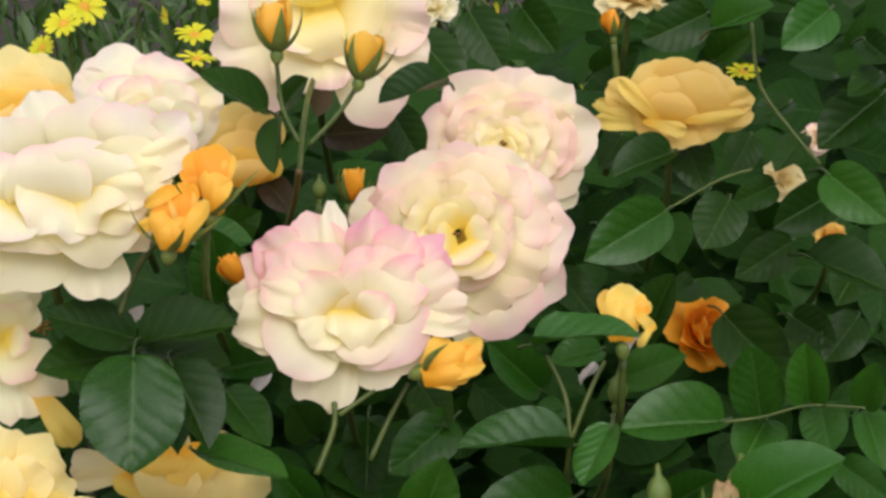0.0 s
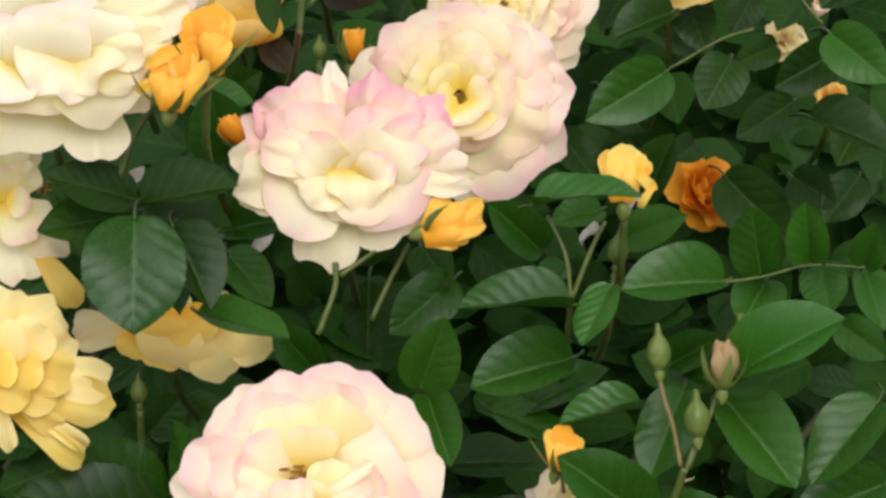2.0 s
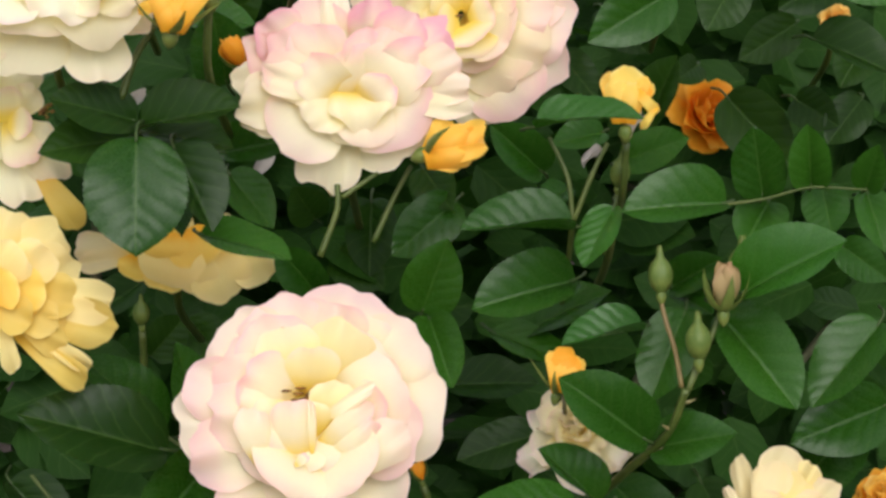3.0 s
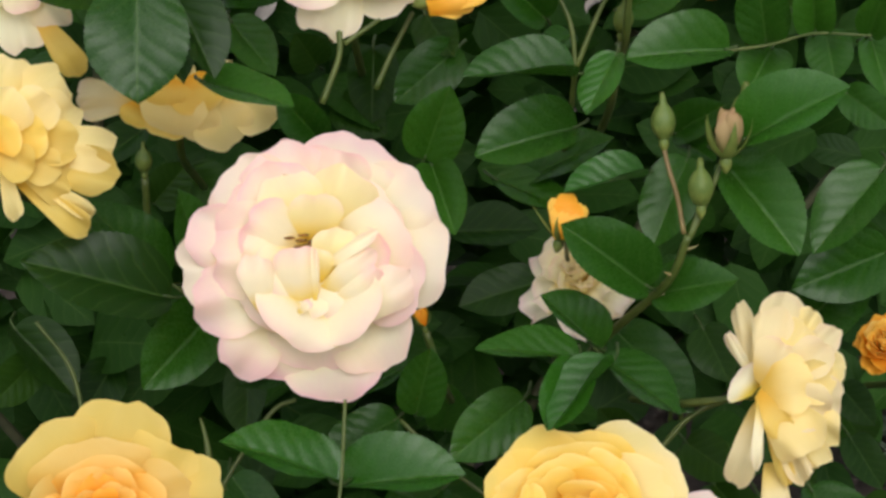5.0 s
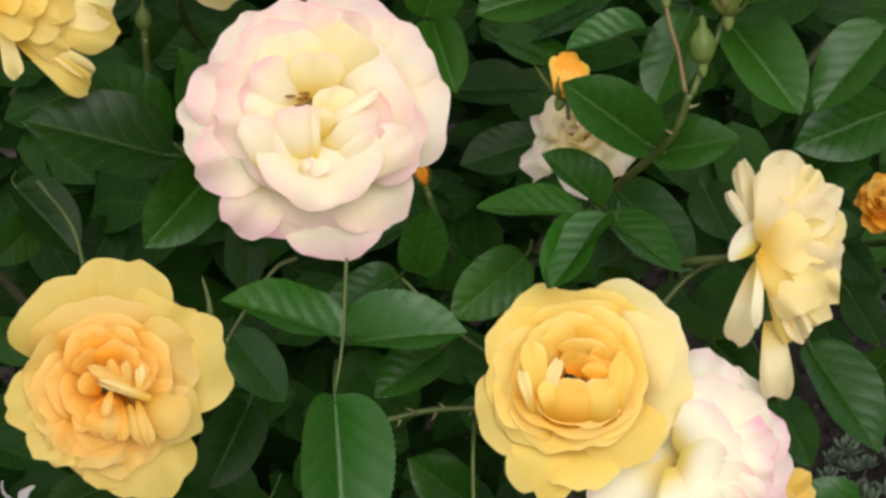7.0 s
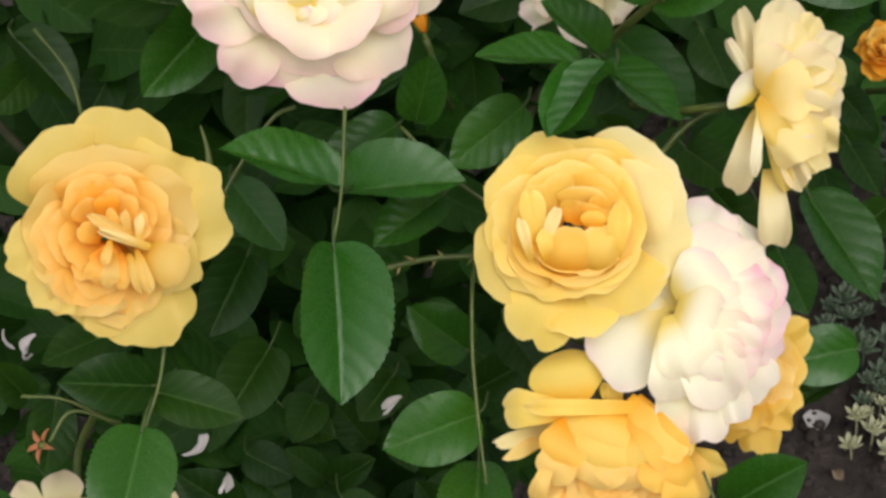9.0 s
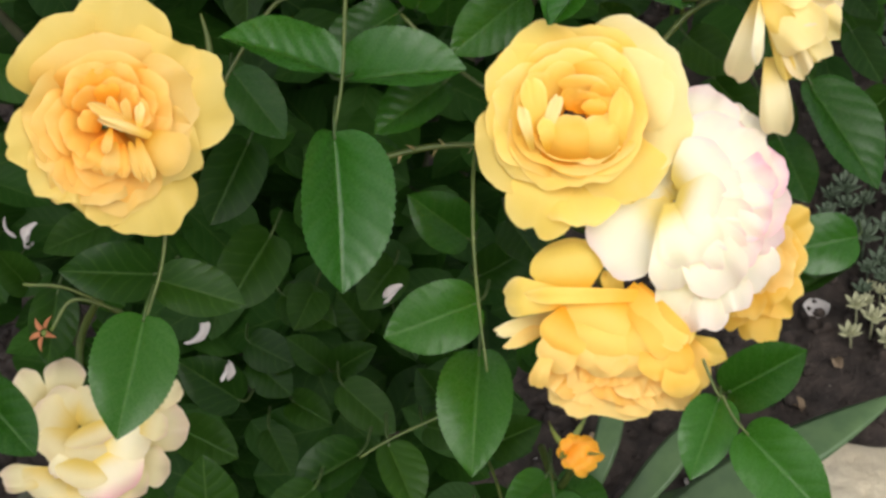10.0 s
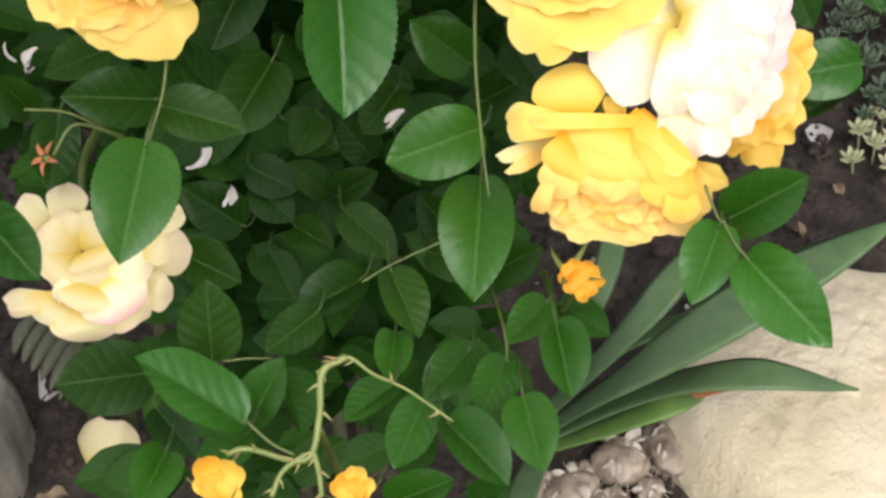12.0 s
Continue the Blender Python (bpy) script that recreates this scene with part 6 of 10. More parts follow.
lay(rose, "lemon", (9.4, 4.7, -30.3), (47.9, 4.7, 0.5), 21.1, 0.12, -0.08, 0.14, 0.053, 3.0)
lay(rose, "lemon", (-9.4, 0.0, -22.5), (-38.2, -4.5, 0.8), 14.2, 0.09, 0.00, 0.17, 0.039, 2.5)
lay(rose, "lemon", (-4.7, -7.0, -23.0), (-30.6, -22.2, 1.1), 14.2, 0.11, -0.14, 0.09, 0.054, 2.5)
lay(rose, "lemon", (-4.7, -2.3, -24.7), (-17.3, -32.3, 1.3), 14.2, 0.06, -0.10, 0.11, 0.067, 2.4)
lay(rose, "lemon", (2.3, -7.0, -22.7), (-2.7, -37.0, 1.6), 18.3, 0.04, 0.04, 0.20, 0.044, 3.0)
lay(rose, "lemon", (7.0, -7.0, -28.0), (14.7, -43.5, 1.9), 21.1, 0.10, -0.22, 0.18, 0.074, 3.0)
lay(rose, "lemon", (7.0, 7.0, -22.7), (30.9, 26.9, 2.1), 21.1, 0.04, -0.06, 0.18, 0.056, 3.0)
lay(rose, "lemon", (9.4, 0.0, -20.3), (30.0, -19.5, 2.4), 15.1, 0.07, -0.05, 0.23, 0.052, 3.0)
lay(rose, "gold", (0.0, 9.4, -16.0), (-1.0, 32.7, 2.7), 28.7, 0.10, -0.06, 0.21, 0.045, 3.0)
lay(rose, "gold", (-4.7, 2.3, -18.8), (-31.4, 7.4, 2.9), 20.2, 0.04, 0.09, 0.05, 0.068, 3.0)
lay(rose, "gold", (-4.7, -2.3, -18.0), (-23.9, -20.6, 3.2), 16.0, 0.06, 0.05, 0.16, 0.072, 2.8)
lay(rose, "gold", (0.0, -2.3, -22.1), (5.1, -34.0, 3.5), 17.0, 0.03, 0.03, 0.12, 0.071, 3.0)
lay(rose, "gold", (-2.3, -2.3, -19.7), (-13.5, -29.5, 3.7), 17.9, 0.09, 0.07, 0.13, 0.073, 3.0)
lay(rose, "gold", (4.7, 4.7, -18.9), (32.7, 10.8, 4.0), 18.8, 0.09, -0.01, 0.25, 0.071, 3.0)
lay(rose, "gold", (4.7, 2.3, -17.5), (29.0, -9.8, 4.3), 11.5, 0.04, -0.07, 0.15, 0.076, 2.8)
lay(rose, "peach", (-4.7, 0.0, -13.7), (-27.4, 2.4, 4.5), 15.1, 0.07, 0.03, 0.20, 0.067, 3.0)
lay(rose, "peach", (-1.2, -3.5, -16.5), (-0.2, -30.1, 4.8), 16.5, 0.05, 0.00, 0.22, 0.046, 3.0)
lay(rose, "peach", (-3.5, -2.3, -15.2), (-18.7, -22.6, 5.1), 13.8, 0.06, 0.01, 0.19, 0.062, 2.3)
lay(rose, "peach", (3.5, 3.5, -13.2), (26.4, 7.0, 5.3), 14.7, 0.11, 0.08, 0.06, 0.045, 3.0)
lay(rose, "peach", (0.0, 5.9, -10.1), (0.0, 25.5, 5.6), 21.1, -0.00, -0.12, 0.19, 0.048, 3.0)
lay(rose, "peach", (-4.2, -0.5, -8.8), (-22.5, 0.7, 5.9), 12.4, 0.01, 0.13, 0.18, 0.051, 3.0)
lay(rose, "peach", (-2.3, -3.5, -12.1), (-9.4, -25.2, 6.1), 13.3, 0.02, 0.10, 0.21, 0.046, 3.0)
lay(rose, "peach", (3.5, 2.3, -9.8), (23.6, -0.1, 6.4), 11.9, 0.01, -0.12, 0.20, 0.062, 2.4)
lay(rose, "peach", (-1.2, 5.9, -7.6), (-8.3, 22.3, 6.7), 12.4, 0.09, -0.01, 0.18, 0.059, 2.2)
lay(rose, "peach", (2.3, 5.9, -6.2), (7.4, 21.5, 6.9), 10.5, 0.00, 0.16, 0.17, 0.062, 2.3)
lay(rose, "peach", (-4.2, -1.2, -3.9), (-18.0, -2.6, 7.2), 10.1, -0.01, -0.06, 0.15, 0.050, 2.1)
lay(rose, "peach", (-1.9, -3.5, -8.1), (-4.3, -22.8, 7.5), 11.5, 0.04, -0.12, 0.19, 0.077, 3.0)
lay(rose, "peach", (3.5, 2.8, -5.6), (19.9, 6.1, 7.7), 10.1, 0.02, 0.08, 0.08, 0.049, 2.2)
lay(rose, "peach", (-1.9, 4.7, -5.3), (-12.8, 17.3, 8.0), 8.3, -0.00, 0.07, 0.09, 0.041, 2.5)
lay(rose, "orange", (0.0, 5.2, -3.6), (-2.4, 19.7, 8.3), 9.2, 0.01, 0.02, 0.20, 0.055, 2.6)
lay(rose, "peach", (2.3, 4.7, -2.1), (7.6, 16.8, 8.5), 6.9, 0.04, 0.12, 0.06, 0.051, 2.6)
lay(rose, "peach", (-3.3, -2.3, -2.1), (-14.2, -10.4, 8.8), 8.3, 0.02, -0.07, 0.11, 0.056, 2.2)
lay(rose, "peach", (-1.4, -4.2, -3.8), (-9.1, -18.4, 9.1), 9.6, 0.02, -0.02, 0.09, 0.070, 2.6)
lay(rose, "peach", (0.5, -4.2, -2.7), (-1.2, -19.2, 9.3), 9.2, 0.03, 0.05, 0.18, 0.054, 2.2)
lay(rose, "peach", (-1.9, 2.8, -0.7), (-8.8, 13.8, 9.6), 6.9, -0.04, 0.10, 0.05, 0.067, 2.5)
lay(rose, "orange", (1.2, 3.7, 1.1), (1.4, 14.7, 9.9), 5.5, -0.02, 0.02, 0.15, 0.047, 2.5)
lay(rose, "peach", (4.2, 2.3, 0.4), (16.4, 2.7, 10.1), 7.8, 0.05, 0.17, 0.17, 0.070, 2.6)
lay(rose, "peach", (3.5, 3.3, 0.8), (13.0, 10.6, 10.4), 6.4, -0.05, -0.05, 0.13, 0.055, 2.4)
lay(rose, "orange", (1.2, -5.2, 4.6), (-3.5, -14.1, 10.7), 6.9, -0.05, -0.06, 0.08, 0.050, 2.2)
lay(rose, "peach", (-2.8, -2.3, 3.1), (-10.5, 3.7, 10.9), 5.0, 0.10, 0.15, 0.08, 0.049, 1.8)
lay(rose, "peach", (-1.9, -7.0, 6.3), (-8.4, -17.6, 11.2), 4.6, 0.12, -0.02, 0.15, 0.077, 1.7)
lay(rose, "gold", (2.3, -8.2, 6.1), (-2.1, -21.0, 11.5), 4.1, 0.12, 0.16, 0.17, 0.066, 1.7)
lay(rose, "peach", (5.2, -8.9, 6.2), (3.5, -22.7, 11.7), 3.2, 0.12, 0.10, 0.11, 0.067, 1.6)
lay(rose, "gold", (8.0, -8.9, 5.6), (11.2, -24.7, 12.0), 3.0, 0.10, 0.08, 0.05, 0.073, 1.6)
lay(rose, "gold", (14.5, -8.9, 3.2), (29.5, -19.0, 12.3), 9.6, 0.14, -0.35, 0.13, 0.039, 2.1, 0.50)
lay(rose, "gold", (11.2, -7.5, 5.1), (15.3, -25.7, 12.5), 3.0, 0.12, -0.01, 0.04, 0.073, 1.5)
lay(rose, "peach", (6.1, -4.2, 5.4), (2.0, 10.0, 12.8), 2.5, 0.10, 0.22, 0.09, 0.076, 1.5)
lay(rose, "gold", (8.9, -3.7, 7.0), (7.7, 8.4, 13.1), 2.3, 0.10, 0.13, 0.09, 0.046, 1.5)
lay(rose, "pale", (12.2, -4.2, 9.0), (14.2, 6.3, 13.3), 2.3, 0.10, 0.04, 0.03, 0.067, 1.5)
lay(rose, "gold", (14.1, -5.6, 5.0), (-6.2, 8.2, 13.6), 3.0, 0.12, -0.50, 0.06, 0.052, 1.6, 0.70)
lay(rose, "pale", (16.9, -7.5, 7.1), (-3.4, 2.6, 13.9), 2.3, 0.14, -0.60, 0.07, 0.059, 1.6, 0.70)
lay(rose, "gold", (1.4, -2.3, 9.9), (-2.6, -12.1, 14.1), 2.5, 0.12, 0.13, 0.05, 0.061, 1.6)
stem(left_bush, [(-0.1415, 0.7836, 0.7754), (-0.1450, 0.8165, 0.7500), (-0.1465, 0.9135, 0.6894)], 0.0017, 0.0020)
rose = open_rose(front_bush, (0.0534, 0.7754, 0.7832), (-0.056, -0.806, 0.589), (0.0547, 0.7921, 0.7649), (-0.06, -0.59, 0.81), 0.0452, "rich yellow cupped rose in full bloom")
lay(rose, "lemon", (-9.5, -9.5, -25.4), (-39.6, -19.6, 0.0), 18.7, 0.08, -0.02, 0.07, 0.034, 3.0)
lay(rose, "sun", (11.9, 0.0, -25.5), (25.3, -29.4, 0.3), 19.7, 0.15, -0.14, 0.20, 0.029, 3.0)
lay(rose, "sun", (-4.8, -9.5, -28.8), (-15.5, -44.8, 0.7), 16.2, 0.12, -0.07, 0.23, 0.036, 3.0)
lay(rose, "sun", (-1.2, -9.5, -27.0), (5.5, -43.9, 1.0), 16.7, 0.06, -0.17, 0.06, 0.036, 3.0)
lay(rose, "pale", (11.9, 2.4, -24.8), (44.5, 5.7, 1.3), 27.5, 0.10, -0.01, 0.20, 0.043, 3.0)
lay(rose, "pale", (7.2, 7.2, -26.7), (29.5, 34.8, 1.7), 22.6, 0.04, 0.04, 0.16, 0.027, 3.0)
lay(rose, "sun", (0.0, 7.2, -22.3), (5.6, 37.0, 2.0), 22.6, 0.05, -0.20, 0.07, 0.034, 3.0)
lay(rose, "sun", (-7.2, 7.2, -21.2), (-19.4, 33.9, 2.4), 19.7, 0.11, 0.08, 0.19, 0.028, 3.0)
lay(rose, "sun", (-11.9, 4.8, -19.0), (-33.3, 21.5, 2.7), 16.2, 0.13, -0.06, 0.12, 0.029, 2.8)
lay(rose, "sun", (-11.9, 0.0, -16.4), (-36.0, 3.3, 3.0), 17.7, 0.12, -0.20, 0.14, 0.048, 3.0)
lay(rose, "pale", (9.5, 3.6, -19.4), (34.1, 18.1, 3.4), 19.7, 0.07, -0.03, 0.22, 0.045, 2.5)
lay(rose, "sun", (-4.8, -2.4, -19.8), (-33.3, -9.1, 3.7), 14.7, 0.11, -0.17, 0.07, 0.034, 2.4)
lay(rose, "sun", (-7.2, -2.4, -16.3), (-26.1, -19.3, 4.0), 18.2, 0.10, -0.14, 0.26, 0.040, 3.0)
lay(rose, "sun", (-4.8, -4.8, -13.9), (-14.8, -25.3, 4.4), 19.2, 0.04, 0.06, 0.19, 0.032, 3.0)
lay(rose, "sun", (2.4, -4.8, -13.1), (9.1, -26.0, 4.7), 18.2, 0.09, -0.11, 0.14, 0.031, 3.0)
lay(rose, "sun", (7.2, -2.4, -11.8), (25.0, -13.5, 5.0), 17.2, 0.11, 0.13, 0.07, 0.025, 3.0)
lay(rose, "sun", (0.0, 9.5, -12.8), (-4.5, 31.8, 5.4), 22.6, 0.04, -0.03, 0.09, 0.041, 3.0)
lay(rose, "sun", (2.4, 9.5, -11.3), (14.7, 26.9, 5.7), 18.7, 0.10, -0.10, 0.12, 0.042, 3.0)
lay(rose, "sun", (-8.3, 2.4, -12.6), (-30.6, 9.1, 6.0), 16.2, 0.07, -0.06, 0.23, 0.044, 3.0)
lay(rose, "yellow", (-4.8, -2.4, -11.2), (-23.7, -13.5, 6.4), 17.2, 0.06, -0.10, 0.23, 0.037, 3.0)
lay(rose, "sun", (4.8, 2.4, -11.5), (27.5, 2.4, 6.7), 20.6, 0.06, 0.09, 0.07, 0.033, 3.0)
lay(rose, "yellow", (-4.8, -3.6, -7.8), (-13.7, -19.9, 7.1), 19.7, 0.00, 0.07, 0.07, 0.040, 3.5)
lay(rose, "yellow", (4.8, -3.6, -7.1), (10.3, -20.7, 7.4), 19.7, 0.07, 0.11, 0.14, 0.047, 3.5)
lay(rose, "yellow", (4.8, 1.2, -6.2), (22.2, 0.1, 7.7), 17.2, 0.05, 0.03, 0.20, 0.039, 3.0)
lay(rose, "yellow", (-7.2, 2.4, -7.3), (-26.1, 5.7, 8.1), 14.7, 0.02, -0.06, 0.05, 0.025, 3.0)
lay(rose, "sun", (-2.4, 7.2, -6.6), (-8.0, 25.0, 8.4), 17.2, 0.05, -0.07, 0.16, 0.029, 3.0)
lay(rose, "yellow", (3.6, 7.2, -4.1), (12.5, 20.5, 8.7), 13.8, 0.08, 0.00, 0.05, 0.041, 2.6)
lay(rose, "sun", (-6.0, 1.2, -6.8), (-21.6, 13.5, 9.1), 11.3, 0.07, 0.13, 0.10, 0.029, 2.5)
lay(rose, "sun", (-3.6, 3.6, -5.2), (-14.7, 18.1, 9.4), 11.8, 0.00, 0.04, 0.08, 0.044, 2.7)
lay(rose, "yellow", (4.8, 3.6, -2.3), (15.9, 13.6, 9.7), 11.3, 0.00, 0.15, 0.11, 0.031, 2.2)
lay(rose, "sun", (2.4, 6.0, 1.0), (4.6, 17.1, 10.1), 12.3, -0.03, 0.13, 0.09, 0.026, 2.1)
lay(rose, "yellow", (-4.8, -3.6, -0.5), (-11.5, -15.4, 10.4), 14.7, 0.01, 0.18, 0.07, 0.044, 3.0)
lay(rose, "yellow", (6.0, -3.6, -0.0), (10.4, -16.3, 10.7), 13.8, -0.04, 0.01, 0.18, 0.040, 3.0)
lay(rose, "yellow", (3.6, 0.0, 1.5), (14.7, 4.5, 11.1), 9.8, -0.05, 0.00, 0.15, 0.030, 2.2)
lay(rose, "yellow", (2.4, 1.2, 3.7), (2.4, 10.8, 11.4), 8.8, -0.05, 0.09, 0.06, 0.027, 2.7)
lay(rose, "bud_gold", (4.8, 0.5, 3.9), (9.7, 9.0, 11.8), 6.4, 0.02, 0.22, 0.07, 0.044, 2.4)
lay(rose, "yellow", (-2.4, 2.4, 4.6), (-1.9, 11.8, 12.1), 5.4, -0.04, 0.10, 0.05, 0.037, 2.0)
lay(rose, "yellow", (8.3, 2.4, 3.4), (9.9, 13.5, 12.4), 4.9, -0.06, 0.22, 0.09, 0.027, 1.8)
lay(rose, "bud_gold", (7.2, 0.5, 9.9), (7.6, 7.6, 12.8), 5.9, 0.15, -0.02, 0.13, 0.037, 2.0)
lay(rose, "sun", (10.0, -19.1, 4.9), (10.0, 1.4, 13.1), 8.4, 0.22, -0.50, 0.12, 0.041, 2.0, 0.80)
lay(rose, "sun", (16.2, -15.5, 2.9), (18.9, 10.6, 13.4), 5.4, 0.16, 0.16, 0.16, 0.044, 1.8)
lay(rose, "yellow", (-3.3, -20.3, 5.6), (-2.9, 0.0, 13.8), 12.8, 0.24, -0.50, 0.09, 0.049, 2.0, 0.80)
lay(rose, "sun", (-13.8, -14.3, 2.1), (-19.2, 15.1, 14.1), 5.9, 0.12, 0.11, 0.07, 0.038, 1.8)
lay(rose, "pale", (-14.8, -13.1, 5.5), (-7.7, 8.1, 14.4), 3.2, 0.16, 0.04, 0.15, 0.037, 1.6)
lay(rose, "pale", (-17.9, -14.3, 7.5), (-23.0, 3.1, 14.8), 2.9, 0.16, 0.27, 0.14, 0.033, 1.6)
lay(rose, "sun", (-10.7, -15.5, 9.2), (-13.2, -1.0, 15.1), 3.9, 0.16, 0.24, 0.08, 0.031, 1.8)
stem(front_bush, [(0.0572, 0.7860, 0.7655), (0.0587, 0.8144, 0.7356), (0.0594, 0.9094, 0.6731)], 0.0017, 0.0020)
rose = open_rose(front_bush, (0.1046, 0.7613, 0.7418), (-0.107, -0.777, 0.621), (0.0961, 0.7831, 0.7301), (0.77, -0.34, 0.54), 0.0613, "white rose with pink tips turned sideways")
lay(rose, "cream", (-9.7, 4.9, -8.7), (-43.2, -4.4, 0.0), 13.0, 0.11, -0.09, 0.16, 0.060, 2.6)
lay(rose, "white", (-9.7, 7.3, -4.9), (-31.6, 9.6, 0.7), 7.0, 0.06, -0.05, 0.06, 0.072, 2.8)
lay(rose, "white", (-10.9, 4.9, -5.2), (-19.0, 29.8, 1.3), 12.0, 0.04, -0.17, 0.28, 0.068, 2.7)
lay(rose, "white", (0.0, 7.3, -8.7), (20.3, 44.7, 2.0), 12.5, 0.08, 0.02, 0.23, 0.074, 2.2)
lay(rose, "tipped", (4.9, 7.3, -6.3), (34.9, 26.2, 2.6), 13.5, 0.06, 0.02, 0.05, 0.050, 2.7)
lay(rose, "tipped", (4.9, 2.4, -5.3), (38.6, 8.2, 3.3), 14.0, 0.12, 0.08, 0.16, 0.053, 2.2)
lay(rose, "tipped", (4.9, -1.2, -4.2), (36.0, -10.4, 3.9), 13.5, 0.11, 0.01, 0.21, 0.053, 2.7)
lay(rose, "white", (4.9, -2.4, -4.5), (32.1, -26.7, 4.6), 12.5, 0.08, -0.16, 0.16, 0.043, 2.5)
lay(rose, "white", (2.4, -4.9, -4.6), (20.4, -39.9, 5.2), 12.0, 0.06, 0.02, 0.09, 0.073, 2.3)
lay(rose, "white", (-1.2, -4.9, -5.6), (8.7, -49.6, 5.9), 12.0, 0.10, -0.12, 0.04, 0.062, 3.0)
lay(rose, "white", (-10.9, 4.4, -3.2), (-39.3, -22.4, 6.5), 18.0, 0.01, 0.14, 0.09, 0.050, 3.0)
lay(rose, "cream", (-9.7, 1.2, -4.3), (-2.3, -44.3, 7.2), 10.5, 0.10, -0.00, 0.09, 0.055, 2.7)
lay(rose, "white", (-8.5, 9.7, -3.2), (3.0, 52.2, 7.8), 14.5, -0.00, -0.01, 0.22, 0.076, 3.0)
lay(rose, "white", (-6.1, 8.5, -1.0), (14.0, 40.8, 8.5), 15.5, 0.20, 0.16, 0.13, 0.073, 2.4)
lay(rose, "white", (-4.9, 7.3, -0.9), (26.3, 32.7, 9.2), 11.5, 0.20, -0.09, 0.18, 0.079, 2.7)
lay(rose, "tipped", (-3.6, 6.1, 0.4), (31.7, 18.8, 9.8), 12.5, 0.20, 0.04, 0.07, 0.067, 2.7)
lay(rose, "tipped", (-3.6, 3.6, 1.4), (32.6, 2.0, 10.5), 13.0, 0.20, 0.05, 0.04, 0.050, 2.5)
lay(rose, "tipped", (-4.4, 1.9, 1.9), (28.6, -14.2, 11.1), 14.0, 0.20, 0.08, 0.04, 0.079, 2.4)
lay(rose, "white", (-6.1, 1.2, 1.8), (17.0, -31.1, 11.8), 14.5, 0.20, 0.20, 0.07, 0.070, 2.7)
lay(rose, "tipped", (-4.9, 4.9, 5.0), (24.0, 11.8, 12.4), 11.5, 0.25, 0.22, 0.17, 0.076, 2.5)
lay(rose, "pink", (-4.9, 2.9, 5.6), (24.0, -4.5, 13.1), 11.5, 0.25, 0.08, 0.03, 0.050, 2.8)
lay(rose, "tipped", (-6.1, 1.9, 5.4), (20.0, -18.8, 13.7), 11.0, 0.25, -0.02, 0.14, 0.062, 2.7)
lay(rose, "white", (-8.5, 10.9, 8.0), (10.7, 27.8, 14.4), 15.0, 0.25, 0.12, 0.16, 0.073, 2.5)
lay(rose, "white", (-10.9, 3.6, 6.1), (-7.5, -32.1, 15.0), 9.0, 0.15, 0.20, 0.16, 0.046, 2.6)
lay(rose, "white", (-8.5, 6.1, 10.0), (13.4, 0.3, 15.7), 15.5, 0.30, 0.14, 0.11, 0.072, 3.0)
lay(rose, "white", (-9.2, 4.4, 9.3), (4.2, -20.6, 16.4), 14.5, 0.25, 0.10, 0.07, 0.081, 3.0)
stem(front_bush, [(0.0841, 0.8067, 0.7013), (0.0627, 0.8284, 0.6789), (0.0535, 0.9205, 0.6196)], 0.0017, 0.0020)
rose = open_rose(front_bush, (0.0704, 0.7368, 0.6926), (-0.071, -0.744, 0.664), (0.0708, 0.7691, 0.6956), (-0.00, -0.90, -0.43), 0.0550, "golden rose nodding downwards")
lay(rose, "sun", (-18.4, 17.2, 6.5), (-24.2, 41.0, 8.9), 17.2, 0.08, -0.24, 0.25, 0.024, 2.5)
lay(rose, "sun", (-18.4, 16.0, 6.5), (-47.8, 15.7, 9.4), 9.1, 0.10, -0.16, 0.19, 0.027, 2.2)
lay(rose, "pale", (-18.4, 11.0, -24.9), (-48.7, 0.1, 0.9), 3.8, 0.09, -0.16, 0.13, 0.010, 2.0, 0.60)
lay(rose, "amber", (-20.9, 9.8, -20.8), (-44.2, -5.1, 1.4), 3.5, 0.06, -0.01, 0.13, 0.010, 2.0, 0.60)
lay(rose, "sun", (16.0, 2.5, -23.0), (46.3, -4.1, 1.9), 6.3, 0.06, -0.06, 0.11, 0.037, 3.0)
lay(rose, "sun", (1.2, 14.7, -8.9), (-2.3, 28.3, 2.3), 5.1, 0.12, 0.03, 0.22, 0.049, 2.6)
lay(rose, "yellow", (3.7, 7.4, -29.5), (32.8, -20.6, 2.8), 18.2, 0.08, -0.02, 0.15, 0.040, 3.0)
lay(rose, "amber", (-1.2, 0.0, -21.4), (-1.2, -30.8, 3.2), 27.8, 0.06, -0.01, 0.23, 0.044, 3.0)
lay(rose, "amber", (-1.2, 0.0, -23.0), (-18.7, -28.4, 3.7), 13.1, 0.06, -0.02, 0.20, 0.040, 2.5)
lay(rose, "amber", (0.0, 0.0, -23.2), (17.5, -29.4, 4.2), 14.2, 0.11, -0.17, 0.11, 0.040, 2.1)
lay(rose, "amber", (-6.1, 0.0, -19.4), (-27.6, -21.0, 4.6), 10.6, 0.08, 0.02, 0.11, 0.051, 2.3)
lay(rose, "amber", (3.7, 0.0, -23.3), (30.5, -23.3, 5.1), 10.1, 0.08, -0.16, 0.19, 0.045, 2.4)
lay(rose, "amber", (-1.2, 0.0, -16.6), (-10.6, -26.1, 5.6), 10.1, 0.06, -0.11, 0.16, 0.053, 2.2)
lay(rose, "peach", (-1.2, 0.0, -15.6), (5.8, -26.1, 6.0), 10.1, 0.10, 0.03, 0.12, 0.060, 2.7)
